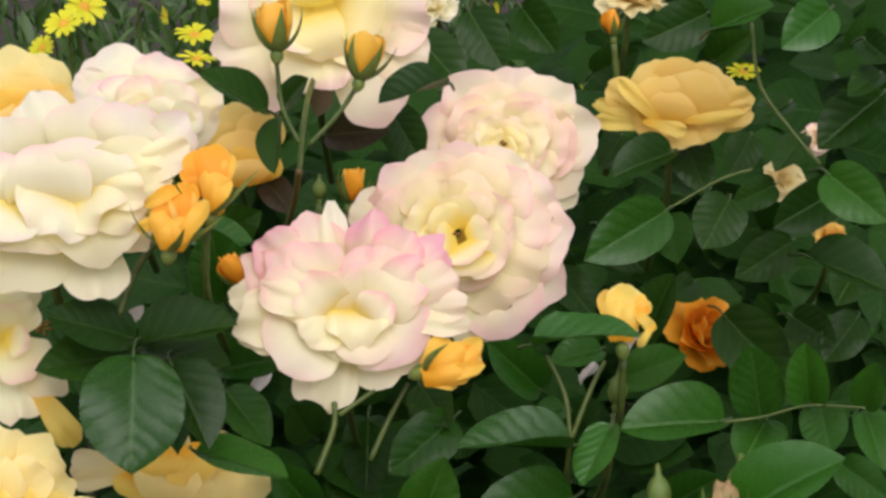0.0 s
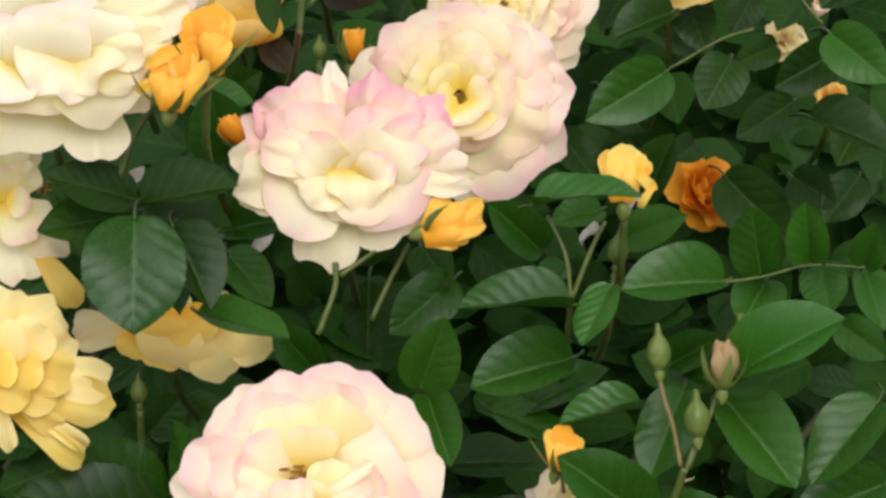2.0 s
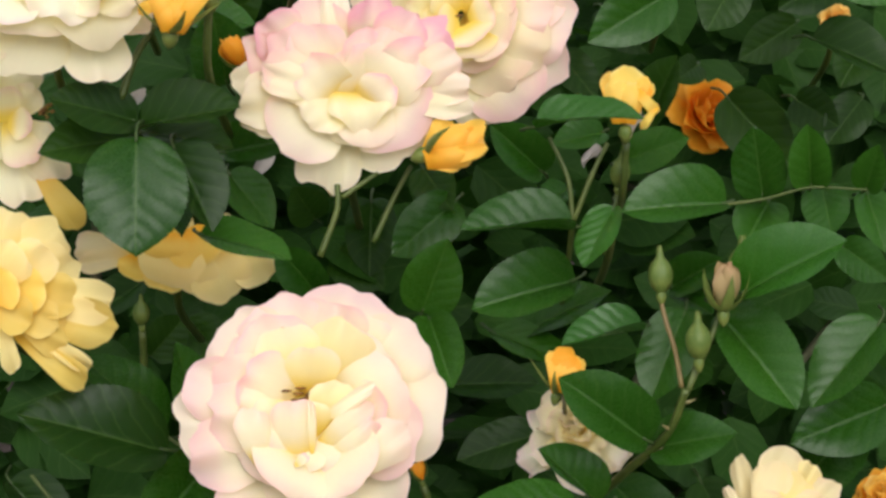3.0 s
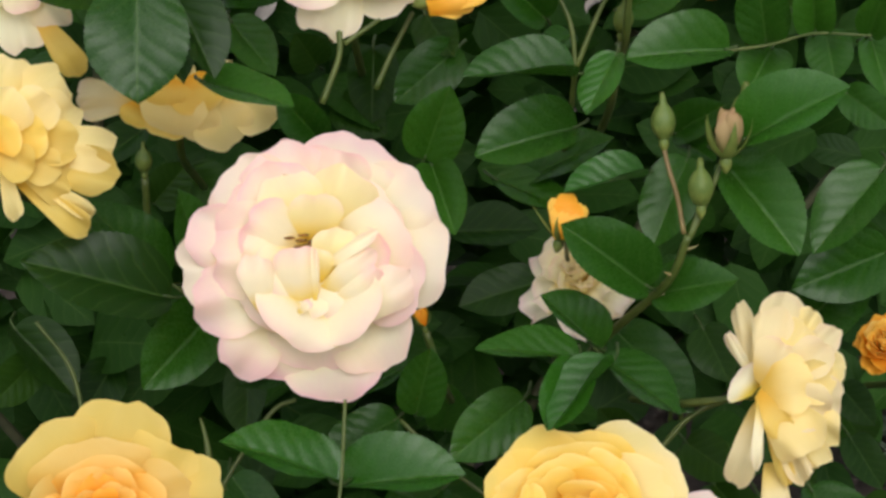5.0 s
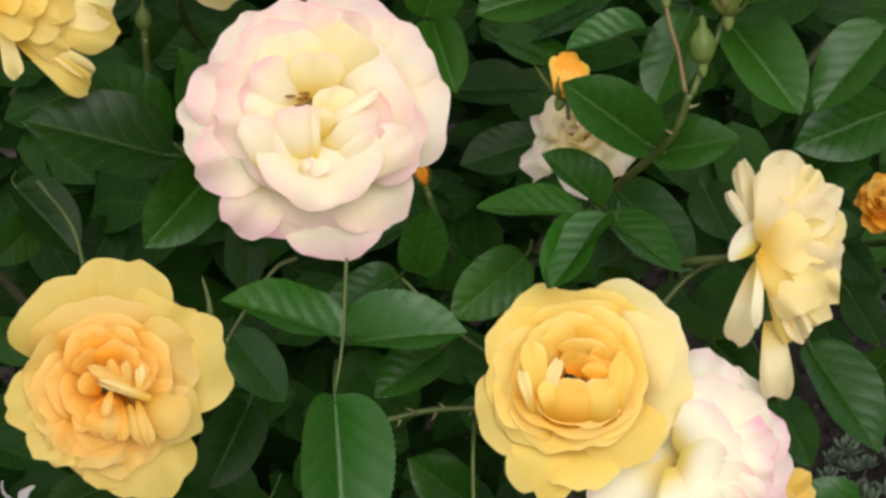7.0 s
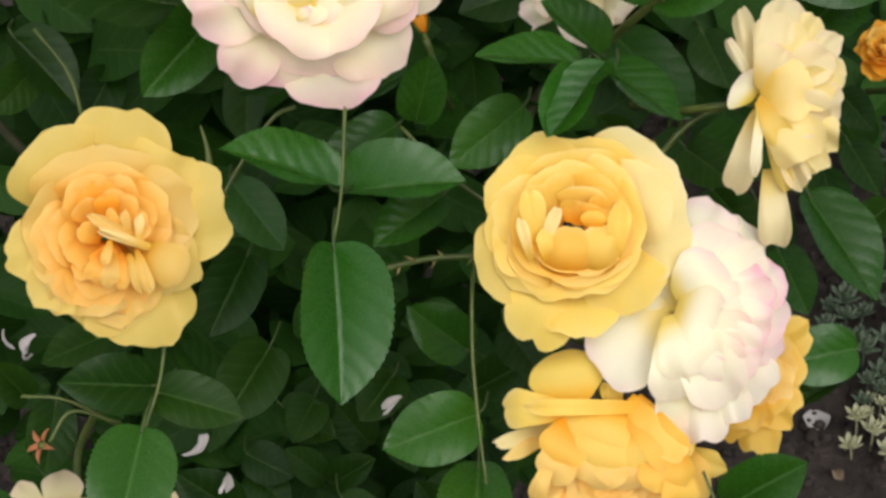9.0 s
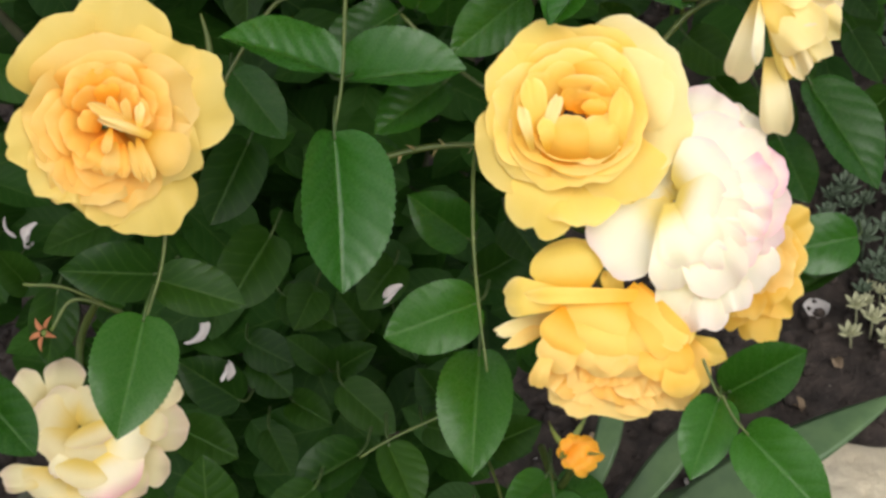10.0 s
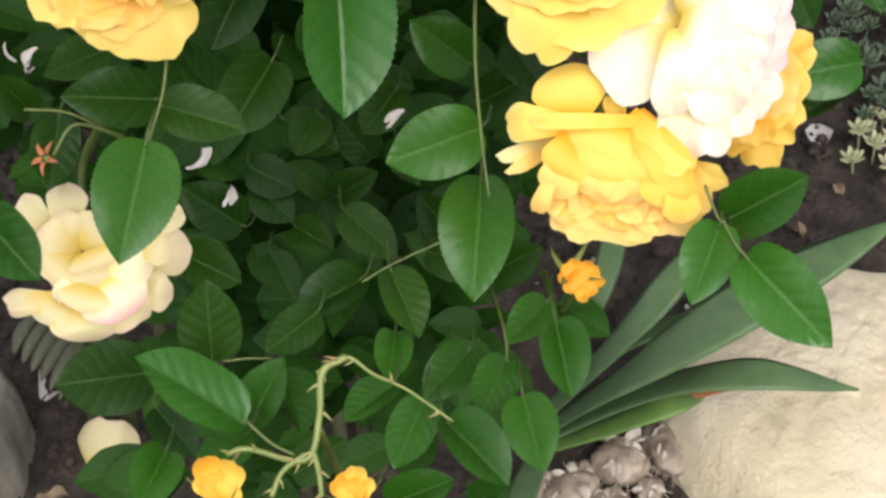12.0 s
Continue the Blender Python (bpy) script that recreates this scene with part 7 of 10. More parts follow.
lay(rose, "amber", (-1.2, 0.0, -19.3), (20.9, -23.3, 6.5), 9.6, 0.08, 0.04, 0.11, 0.062, 2.3)
lay(rose, "peach", (-1.2, 0.0, -17.3), (-22.2, -21.9, 6.9), 9.1, 0.03, -0.06, 0.18, 0.061, 2.3)
lay(rose, "peach", (-1.2, 0.0, -10.9), (-2.4, -22.9, 7.4), 9.1, 0.05, -0.09, 0.17, 0.034, 2.5)
lay(rose, "amber", (-1.2, 0.0, -12.9), (12.8, -21.9, 7.9), 9.1, 0.04, 0.10, 0.05, 0.059, 2.8)
lay(rose, "amber", (-1.2, 0.0, -10.9), (-15.2, -19.6, 8.3), 8.1, 0.02, 0.18, 0.21, 0.032, 2.1)
lay(rose, "peach", (-1.2, 0.0, -6.6), (3.4, -18.7, 8.8), 8.6, 0.04, -0.04, 0.13, 0.041, 2.3)
lay(rose, "amber", (0.0, 0.0, -13.7), (22.2, -18.2, 9.3), 9.1, -0.02, -0.03, 0.12, 0.033, 2.2)
lay(rose, "peach", (-1.2, 0.0, -5.5), (-8.2, -17.7, 9.7), 7.6, 0.06, 0.05, 0.20, 0.053, 2.5)
lay(rose, "amber", (-24.5, 0.0, 7.8), (-32.2, -22.9, 10.2), 4.3, 0.12, -0.04, 0.20, 0.037, 2.3)
lay(rose, "yellow", (27.0, 0.0, 8.3), (31.0, -22.9, 10.6), 8.6, 0.14, 0.16, 0.08, 0.034, 2.2)
lay(rose, "amber", (-18.4, 2.5, 9.2), (-27.3, -14.3, 11.1), 9.6, 0.12, 0.22, 0.15, 0.080, 2.5, 0.60)
lay(rose, "amber", (-2.5, 2.5, 9.7), (-10.6, -14.8, 11.6), 14.2, 0.12, 0.09, 0.14, 0.082, 3.0, 0.80)
lay(rose, "amber", (6.1, 2.5, 10.2), (8.0, -15.7, 12.0), 15.7, 0.12, -0.02, 0.13, 0.081, 2.4, 0.80)
lay(rose, "yellow", (20.9, 2.5, 10.5), (25.1, -16.7, 12.5), 12.1, 0.12, 0.20, 0.13, 0.129, 2.3, 0.70)
lay(rose, "yellow", (-16.0, 9.8, 10.0), (-25.7, -7.4, 13.0), 11.1, 0.14, 0.01, 0.14, 0.045, 2.2, 0.60)
lay(rose, "sun", (-1.2, 13.5, 9.9), (-6.4, -9.1, 13.4), 25.3, 0.14, -0.30, 0.11, 0.047, 2.6, 0.70)
lay(rose, "sun", (11.0, 13.5, 10.3), (18.0, -9.1, 13.9), 21.2, 0.14, -0.30, 0.14, 0.044, 2.4, 0.70)
lay(rose, "sun", (-1.2, 18.4, 10.5), (-6.4, -0.0, 14.3), 21.7, 0.16, -0.40, 0.03, 0.034, 2.3, 0.70)
lay(rose, "yellow", (6.1, 20.9, 8.0), (29.0, -4.1, 14.8), 10.1, 0.12, 0.12, 0.10, 0.011, 2.0, 0.60)
lay(rose, "sun", (4.9, 22.1, 8.3), (30.6, -1.7, 15.3), 6.6, 0.10, 0.04, 0.04, 0.014, 2.0, 0.60)
lay(rose, "sun", (9.8, 19.1, 10.9), (-38.5, 16.3, 15.7), 3.8, 0.08, 0.01, 0.10, 0.008, 1.8, 0.70)
stem(front_bush, [(0.0719, 0.7737, 0.7112), (0.0720, 0.8110, 0.7160), (0.0721, 0.9098, 0.6684)], 0.0017, 0.0020)
rose = open_rose(front_bush, (0.1374, 0.7831, 0.6951), (-0.133, -0.760, 0.636), (0.1318, 0.7950, 0.6852), (0.72, -0.60, 0.35), 0.0303, "yellow rose behind the white one")
lay(rose, "yellow", (-5.1, 2.6, -23.7), (17.2, 22.0, 0.0), 11.0, 0.06, -0.06, 0.24, 0.066, 2.1)
lay(rose, "yellow", (-5.1, 1.3, -19.5), (20.1, 6.1, 1.1), 12.1, 0.14, -0.12, 0.06, 0.059, 2.8)
lay(rose, "yellow", (-5.1, 0.0, -19.0), (16.2, -15.8, 2.2), 11.6, 0.11, 0.01, 0.14, 0.081, 2.8)
lay(rose, "yellow", (-5.1, -1.3, -20.8), (5.1, -29.7, 3.3), 10.5, 0.02, -0.17, 0.24, 0.043, 2.4)
lay(rose, "yellow", (-5.1, -1.3, -16.0), (-10.0, -26.3, 4.4), 9.5, 0.10, 0.06, 0.20, 0.066, 2.2)
lay(rose, "amber", (-5.1, 2.6, -11.9), (14.3, 12.3, 5.5), 10.5, 0.01, 0.13, 0.11, 0.061, 2.6)
lay(rose, "amber", (-5.1, 1.3, -10.0), (15.3, -2.4, 6.6), 10.5, 0.08, 0.15, 0.13, 0.056, 2.7)
lay(rose, "yellow", (-5.1, 0.0, -10.2), (9.4, -17.0, 7.7), 10.5, 0.03, -0.06, 0.06, 0.061, 2.2)
lay(rose, "amber", (-5.1, 1.3, -3.2), (9.4, 4.9, 8.8), 8.9, -0.01, -0.03, 0.17, 0.043, 2.4)
lay(rose, "amber", (-5.1, 0.0, -1.7), (6.5, -8.5, 9.9), 8.9, 0.02, 0.08, 0.04, 0.060, 2.2)
lay(rose, "yellow", (-5.1, 0.0, -6.7), (-1.5, -21.8, 11.0), 9.5, -0.00, 0.12, 0.16, 0.074, 2.5)
stem(front_bush, [(0.1454, 0.8342, 0.6564), (0.1253, 0.8631, 0.6395), (0.1167, 0.9583, 0.5825)], 0.0017, 0.0020)
rose = open_rose(front_bush, (0.1425, 0.8067, 0.8305), (-0.147, -0.832, 0.536), (0.1336, 0.8240, 0.8180), (0.93, -0.22, 0.29), 0.0391, "pale yellow rose turned sideways with drooping petals")
lay(rose, "buff", (-12.0, -8.4, -8.6), (-18.4, -42.1, 0.0), 6.7, 0.13, 0.00, 0.29, 0.072, 3.0)
lay(rose, "buff", (-3.6, -32.5, -7.4), (2.0, -63.8, 0.6), 7.4, 0.15, 0.04, 0.19, 0.094, 4.0, 0.50)
lay(rose, "buff", (-12.7, 1.2, -6.7), (-23.1, 31.1, 1.2), 5.0, 0.09, 0.01, 0.40, 0.094, 2.6)
lay(rose, "cream", (-13.2, 0.5, -4.2), (-27.4, 20.0, 1.8), 3.0, 0.09, -0.18, 0.12, 0.111, 2.2)
lay(rose, "cream", (-12.7, -2.4, -0.2), (-21.2, 3.5, 2.4), 11.4, 0.15, -0.08, 0.12, 0.077, 3.0)
lay(rose, "buff", (-10.8, 0.0, -6.6), (-3.8, 37.7, 3.0), 9.9, 0.10, -0.15, 0.21, 0.099, 3.0)
lay(rose, "pale", (-8.4, 0.0, -5.4), (6.9, 32.5, 3.6), 7.9, 0.04, -0.16, 0.21, 0.090, 2.5)
lay(rose, "buff", (-7.2, 0.0, -4.6), (17.1, 25.5, 4.2), 7.9, 0.05, 0.02, 0.20, 0.071, 2.4)
lay(rose, "pale", (-6.0, 0.0, -2.6), (21.3, 11.8, 4.8), 9.4, 0.09, 0.12, 0.24, 0.066, 2.3)
lay(rose, "buff", (-6.0, -1.2, -1.7), (22.3, -3.6, 5.4), 10.4, 0.10, 0.09, 0.17, 0.078, 2.5)
lay(rose, "pale", (-6.0, -2.4, -2.0), (21.3, -19.4, 6.0), 9.4, 0.06, -0.00, 0.18, 0.107, 2.2)
lay(rose, "buff", (-10.3, -5.3, -3.3), (10.9, -39.0, 6.6), 5.9, 0.04, 0.09, 0.04, 0.100, 2.6)
lay(rose, "lemon", (-10.8, -4.8, -2.3), (3.8, -40.2, 7.2), 4.2, -0.01, 0.01, 0.15, 0.066, 2.3)
lay(rose, "pale", (-8.4, -5.3, -1.3), (17.5, -30.7, 7.8), 6.4, 0.03, 0.07, 0.15, 0.066, 2.5)
lay(rose, "buff", (-10.8, -0.5, 0.3), (-8.0, 31.8, 8.4), 8.9, 0.14, 0.04, 0.15, 0.086, 2.3)
lay(rose, "pale", (-10.3, -0.5, 1.3), (4.5, 26.4, 9.0), 8.9, 0.14, -0.00, 0.16, 0.065, 2.5)
lay(rose, "buff", (-10.3, -1.2, 1.7), (15.6, 16.9, 9.6), 9.4, 0.14, 0.08, 0.15, 0.061, 2.4)
lay(rose, "pale", (-10.3, -1.9, 2.9), (18.4, 4.2, 10.2), 9.9, 0.14, 0.21, 0.18, 0.082, 2.6)
lay(rose, "buff", (-10.3, -2.4, 3.6), (17.5, -10.7, 10.8), 10.9, 0.14, 0.11, 0.11, 0.098, 2.3)
lay(rose, "pale", (-10.8, -2.9, 3.3), (12.3, -26.0, 11.4), 12.9, 0.16, 0.01, 0.04, 0.106, 3.0)
lay(rose, "buff", (-11.3, 0.0, 6.9), (-0.9, 17.7, 12.0), 11.4, 0.14, -0.04, 0.09, 0.102, 2.7)
lay(rose, "pale", (-11.3, -1.4, 7.1), (10.4, 2.8, 12.6), 12.9, 0.18, 0.08, 0.06, 0.100, 3.0)
lay(rose, "lemon", (-10.8, -2.4, 7.7), (0.5, -21.3, 13.2), 6.4, 0.12, 0.17, 0.14, 0.097, 2.5)
lay(rose, "cream", (-10.8, -1.9, 5.6), (-10.4, -34.9, 13.8), 2.7, 0.08, 0.10, 0.12, 0.080, 2.8)
stem(front_bush, [(0.1282, 0.8416, 0.8025), (0.1021, 0.8598, 0.7872), (0.0909, 0.9504, 0.7309)], 0.0017, 0.0020)
flower(front_bush, "rose", (0.2132, 0.9340, 0.7699), (-0.35, -0.42, 0.84), 0.0172, "goblet", ('orange', 'yellow'), 31, "orange-yellow rose at the edge of the bush")
stem(front_bush, [(0.2148, 0.9359, 0.7662), (0.2244, 0.9597, 0.7355), (0.2286, 1.0528, 0.6726)], 0.0017, 0.0020)
flower(front_bush, "rose", (0.0626, 0.9151, 0.8187), (-0.34, -0.45, 0.83), 0.0276, "loose", ('white', 'cream'), 32, "pale yellow rose hidden by leaves")
stem(front_bush, [(0.0651, 0.9183, 0.8128), (0.0747, 0.9428, 0.7824), (0.0788, 1.0361, 0.7197)], 0.0017, 0.0020)
rose = open_rose(left_bush, (-0.1592, 0.7306, 0.6416), (0.155, -0.709, 0.688), (-0.1679, 0.7527, 0.6328), (0.14, -0.95, -0.28), 0.0444, "faded cream rose hanging behind a leaf")
lay(rose, "straw", (-15.3, 10.2, -6.3), (-28.4, 31.6, 0.0), 7.4, 0.07, -0.07, 0.16, 0.043, 2.3)
lay(rose, "straw", (-12.8, 8.9, -5.8), (-7.9, 34.9, 0.8), 9.5, 0.12, 0.05, 0.12, 0.081, 2.7)
lay(rose, "straw", (15.3, 3.8, -5.5), (41.0, 16.7, 1.7), 6.3, 0.12, -0.08, 0.07, 0.058, 3.0)
lay(rose, "straw", (10.2, -2.6, -5.3), (41.3, -0.6, 2.5), 12.1, 0.03, -0.16, 0.18, 0.067, 2.3)
lay(rose, "straw", (10.2, -15.3, -1.9), (31.1, -18.7, 3.4), 9.5, 0.04, -0.06, 0.11, 0.052, 2.3)
lay(rose, "straw", (-15.3, -15.3, -2.4), (-41.5, -13.4, 4.2), 6.8, 0.10, 0.10, 0.25, 0.083, 2.1)
lay(rose, "straw", (-15.3, -14.0, 1.2), (-24.5, -26.4, 5.1), 15.8, 0.04, 0.09, 0.18, 0.126, 2.4)
lay(rose, "straw", (-5.1, -16.6, 1.5), (-3.9, -34.3, 5.9), 20.5, 0.08, 0.02, 0.25, 0.077, 2.5)
lay(rose, "straw", (5.1, -16.6, 2.3), (15.3, -30.9, 6.7), 13.2, 0.05, -0.08, 0.15, 0.119, 2.1)
lay(rose, "straw", (-7.7, 5.1, 3.0), (-16.9, 21.1, 7.6), 11.0, 0.16, 0.14, 0.17, 0.059, 2.5)
lay(rose, "straw", (-6.4, 2.6, 3.1), (-26.5, 9.8, 8.4), 13.7, 0.18, -0.04, 0.22, 0.064, 2.5)
lay(rose, "straw", (-5.1, 5.1, 4.6), (10.7, 14.8, 9.3), 13.2, 0.14, -0.01, 0.14, 0.067, 2.7)
lay(rose, "straw", (-5.1, 1.3, 5.6), (-18.5, -10.9, 10.1), 14.2, 0.18, 0.00, 0.14, 0.050, 2.5)
lay(rose, "cream", (-5.1, -1.3, 5.9), (-20.1, -14.6, 11.0), 4.7, 0.14, 0.14, 0.16, 0.061, 1.8)
lay(rose, "straw", (-2.6, 2.6, 8.0), (-5.0, -12.5, 11.8), 16.3, 0.18, -0.30, 0.06, 0.055, 2.2)
lay(rose, "cream", (1.3, 0.0, 6.8), (22.4, -9.7, 12.6), 14.2, 0.16, -0.30, 0.15, 0.062, 2.5)
lay(rose, "straw", (-1.3, 5.1, 11.0), (1.1, -4.6, 13.5), 13.7, 0.14, 0.15, 0.18, 0.078, 2.4)
lay(rose, "straw", (17.9, 2.6, 10.5), (32.4, -2.3, 14.3), 6.8, 0.12, 0.13, 0.12, 0.055, 2.0)
lay(rose, "rosy", (1.3, -7.7, 9.9), (8.8, -27.6, 15.2), 16.3, 0.14, -0.40, 0.15, 0.070, 2.0, 0.60)
lay(rose, "straw", (-5.1, -10.2, 12.9), (-10.0, -21.9, 16.0), 12.1, 0.12, 0.14, 0.06, 0.055, 2.0)
stem(left_bush, [(-0.1673, 0.7551, 0.6459), (-0.1712, 0.7937, 0.6465), (-0.1729, 0.8931, 0.5971)], 0.0017, 0.0020)
flower(rear_bush, "rose", (0.0992, 1.1807, 1.0593), (0.08, 0.02, 1.00), 0.0181, "loose", ('buff', 'buff'), 34, "small faded peach rose")
stem(rear_bush, [(0.0988, 1.1806, 1.0546), (0.0965, 1.1921, 1.0195), (0.0955, 1.2799, 0.9548)], 0.0017, 0.0020)
flower(rear_bush, "rose", (0.1797, 1.1458, 0.9715), (-0.34, -0.75, 0.57), 0.0115, "loose", ('buff', 'buff'), 35, "small faded pinkish rose behind leaves")
stem(rear_bush, [(0.1812, 1.1490, 0.9690), (0.1906, 1.1821, 0.9459), (0.1946, 1.2791, 0.8863)], 0.0017, 0.0020)
flower(rear_bush, "rose", (0.1971, 1.1500, 0.9936), (0.20, -0.77, 0.61), 0.0085, "loose", ('pink', 'pink'), 36, "small pink rose behind leaves")
stem(rear_bush, [(0.1964, 1.1524, 0.9917), (0.1908, 1.1859, 0.9675), (0.1884, 1.2832, 0.9074)], 0.0017, 0.0020)
flower(rear_bush, "rose", (0.2096, 1.1591, 0.9317), (-0.02, -0.49, 0.87), 0.0110, "goblet", ('amber', 'amber'), 37, "small amber rose in deep shade")
stem(rear_bush, [(0.2097, 1.1608, 0.9287), (0.2102, 1.1864, 0.8971), (0.2104, 1.2802, 0.8338)], 0.0017, 0.0020)
flower(front_bush, "rose", (-0.0059, 1.4550, 0.9854), (-0.32, -0.37, 0.87), 0.0171, "loose", ('white', 'white'), 38, "small white bloom far behind the leaves")
stem(front_bush, [(-0.0045, 1.4566, 0.9815), (0.0045, 1.4790, 0.9499), (0.0084, 1.5715, 0.8867)], 0.0017, 0.0020)
rose = open_rose(left_bush, (-0.1103, 0.8772, 1.0457), (0.118, -0.938, 0.325), (-0.1114, 0.8723, 1.0323), (0.17, -0.03, 0.99), 0.0283, "opening orange rosebud", "rose_bud", 4)
lay(rose, "bud_gold", (-1.2, 0.0, -0.7), (-14.8, -5.5, 0.0), 2.9, 0.16, -0.12, 0.14, 0.037, 1.9, 0.60)
lay(rose, "orange", (-0.7, -13.4, -0.8), (-1.1, 12.0, 0.5), 8.1, 0.16, -0.08, 0.12, 0.028, 2.2, 0.60)
lay(rose, "orange", (0.7, -13.4, -0.4), (7.5, 12.9, 1.0), 5.7, 0.16, -0.19, 0.17, 0.036, 2.0, 0.60)
lay(rose, "orange", (3.0, -7.0, 0.5), (0.7, 11.2, 1.4), 3.8, 0.16, -0.03, 0.26, 0.029, 1.8, 0.60)
lay(rose, "peach", (3.9, -7.4, 1.1), (8.0, 9.4, 1.9), 3.3, 0.16, 0.04, 0.07, 0.021, 1.8, 0.60)
lay(rose, "orange", (3.0, -7.4, 1.6), (3.9, 8.9, 2.4), 3.6, 0.16, -0.10, 0.13, 0.041, 1.8, 0.60)
lay(rose, "orange", (1.6, -7.4, 2.1), (-1.1, 7.6, 2.9), 2.9, 0.16, 0.15, 0.19, 0.024, 1.7, 0.60)
lay(rose, "bud_gold", (3.9, 10.7, 2.5), (-11.1, 3.8, 3.4), 2.9, 0.10, 0.09, 0.13, 0.023, 1.7, 0.60)
lay(rose, "bud_gold", (-2.1, -13.9, 3.0), (-5.0, 2.9, 3.9), 5.7, 0.20, -0.60, 0.11, 0.028, 1.9, 0.60)
lay(rose, "bud_gold", (-0.7, -13.9, 3.1), (14.8, 4.7, 4.3), 4.1, 0.22, -0.03, 0.20, 0.041, 1.5, 0.60)
lay(rose, "amber", (-1.2, 6.5, 4.3), (1.6, -2.6, 4.8), 1.2, 0.16, 0.18, 0.07, 0.030, 1.5, 0.60)
lay(rose, "bud_gold", (-0.7, -14.4, 4.6), (3.8, -0.3, 5.3), 7.2, 0.24, -0.70, 0.12, 0.022, 2.0, 0.60)
lay(rose, "bud_gold", (-2.1, -14.4, 5.1), (-1.6, -1.7, 5.8), 5.7, 0.20, -0.60, 0.16, 0.030, 2.0, 0.60)
rose = open_rose(left_bush, (-0.0962, 0.8915, 1.0579), (0.102, -0.945, 0.310), (-0.0958, 0.8864, 1.0430), (0.09, 0.01, 1.00), 0.0287, "orange rosebud starting to open", "rose_bud", 4)
lay(rose, "orange", (-4.2, -8.2, -0.9), (-4.7, 10.4, 0.0), 6.7, 0.16, 0.05, 0.09, 0.038, 2.3, 0.60)
lay(rose, "orange", (-5.1, -9.4, 0.1), (-8.8, 3.9, 0.8), 4.3, 0.16, 0.02, 0.23, 0.031, 2.0, 0.60)
lay(rose, "orange", (2.3, -10.8, 0.4), (1.4, 12.6, 1.6), 7.7, 0.16, -0.13, 0.10, 0.023, 2.6, 0.60)
lay(rose, "bud_gold", (4.2, -9.8, 1.4), (9.5, 8.5, 2.4), 3.1, 0.16, 0.05, 0.20, 0.036, 1.7, 0.60)
lay(rose, "orange", (2.8, -9.4, 2.3), (4.2, 7.1, 3.2), 4.8, 0.16, 0.08, 0.06, 0.037, 2.2, 0.60)
lay(rose, "bud_gold", (1.4, -15.4, 2.9), (-0.9, 5.2, 3.9), 4.8, 0.16, -0.60, 0.16, 0.028, 2.3, 0.60)
lay(rose, "bud_gold", (1.9, -15.4, 3.8), (4.6, 3.8, 4.7), 5.8, 0.20, -0.60, 0.17, 0.034, 2.5, 0.60)
lay(rose, "bud_gold", (1.9, -15.9, 4.7), (6.9, -0.8, 5.5), 3.9, 0.20, 0.19, 0.16, 0.022, 2.0, 0.60)
stem(left_bush, [(-0.0981, 0.8936, 1.0355), (-0.1005, 0.9052, 1.0004), (-0.1015, 0.9930, 0.9356)], 0.0017, 0.0020)
flower(front_bush, "rose_bud", (-0.0895, 0.9585, 0.9838), (-0.55, 0.03, 0.83), 0.0179, "show", ('orange', 'orange'), 53, "small orange rosebud", sepals=3)
stem(front_bush, [(-0.0870, 0.9584, 0.9799), (-0.0715, 0.9697, 0.9494), (-0.0648, 1.0574, 0.8866)], 0.0017, 0.0020)
flower(front_bush, "rose_bud", (-0.0703, 0.9342, 1.0987), (-0.01, 0.24, 0.97), 0.0240, "show", ('bud_gold', 'bud_gold'), 54, "orange rosebud held by long green sepals", sepals=5, hip=0.8)
flower(front_bush, "rose_bud", (-0.0358, 0.9425, 1.0840), (0.26, 0.23, 0.94), 0.0231, "show", ('bud_gold', 'bud_gold'), 55, "closed rosebud wrapped in green sepals", sepals=5, hip=0.8)
flower(front_bush, "rose_bud", (-0.0448, 1.0307, 0.9981), (0.16, 0.14, 0.98), 0.0195, "show", ('orange', 'bud_gold'), 56, "orange rosebud behind a cream rose", sepals=4)
stem(front_bush, [(-0.0456, 1.0300, 0.9932), (-0.0502, 1.0381, 0.9586), (-0.0521, 1.1244, 0.8941)], 0.0017, 0.0020)
rose = open_rose(front_bush, (0.0051, 0.9033, 0.9699), (-0.005, -0.922, 0.388), (-0.0078, 0.9017, 0.9663), (0.88, -0.13, 0.46), 0.0304, "orange bud beneath a pink-edged rose", "rose_bud", 2)
lay(rose, "bud_gold", (-12.9, -5.8, -0.9), (-3.4, 9.9, 0.0), 6.0, 0.16, -0.15, 0.07, 0.030, 2.2, 0.60)
lay(rose, "bud_gold", (-11.9, -5.8, -0.7), (11.9, 8.9, 0.7), 5.0, 0.16, -0.06, 0.14, 0.035, 1.6, 0.60)
lay(rose, "orange", (-3.6, -2.9, 0.6), (10.6, 4.7, 1.5), 5.0, 0.16, 0.09, 0.26, 0.024, 2.0, 0.60)
lay(rose, "peach", (-1.2, -2.9, 1.5), (11.2, 1.8, 2.2), 4.0, 0.16, 0.00, 0.19, 0.022, 2.0, 0.60)
lay(rose, "orange", (-3.6, -3.9, 2.2), (9.7, -1.0, 2.9), 3.5, 0.16, 0.03, 0.04, 0.037, 1.8, 0.60)
lay(rose, "bud_gold", (-12.9, -8.3, 2.9), (1.4, -9.2, 3.6), 3.3, 0.16, 0.06, 0.18, 0.034, 1.9, 0.60)
lay(rose, "bud_gold", (-9.7, -8.3, 3.2), (12.4, -1.1, 4.4), 3.8, 0.16, 0.04, 0.15, 0.042, 1.7, 0.60)
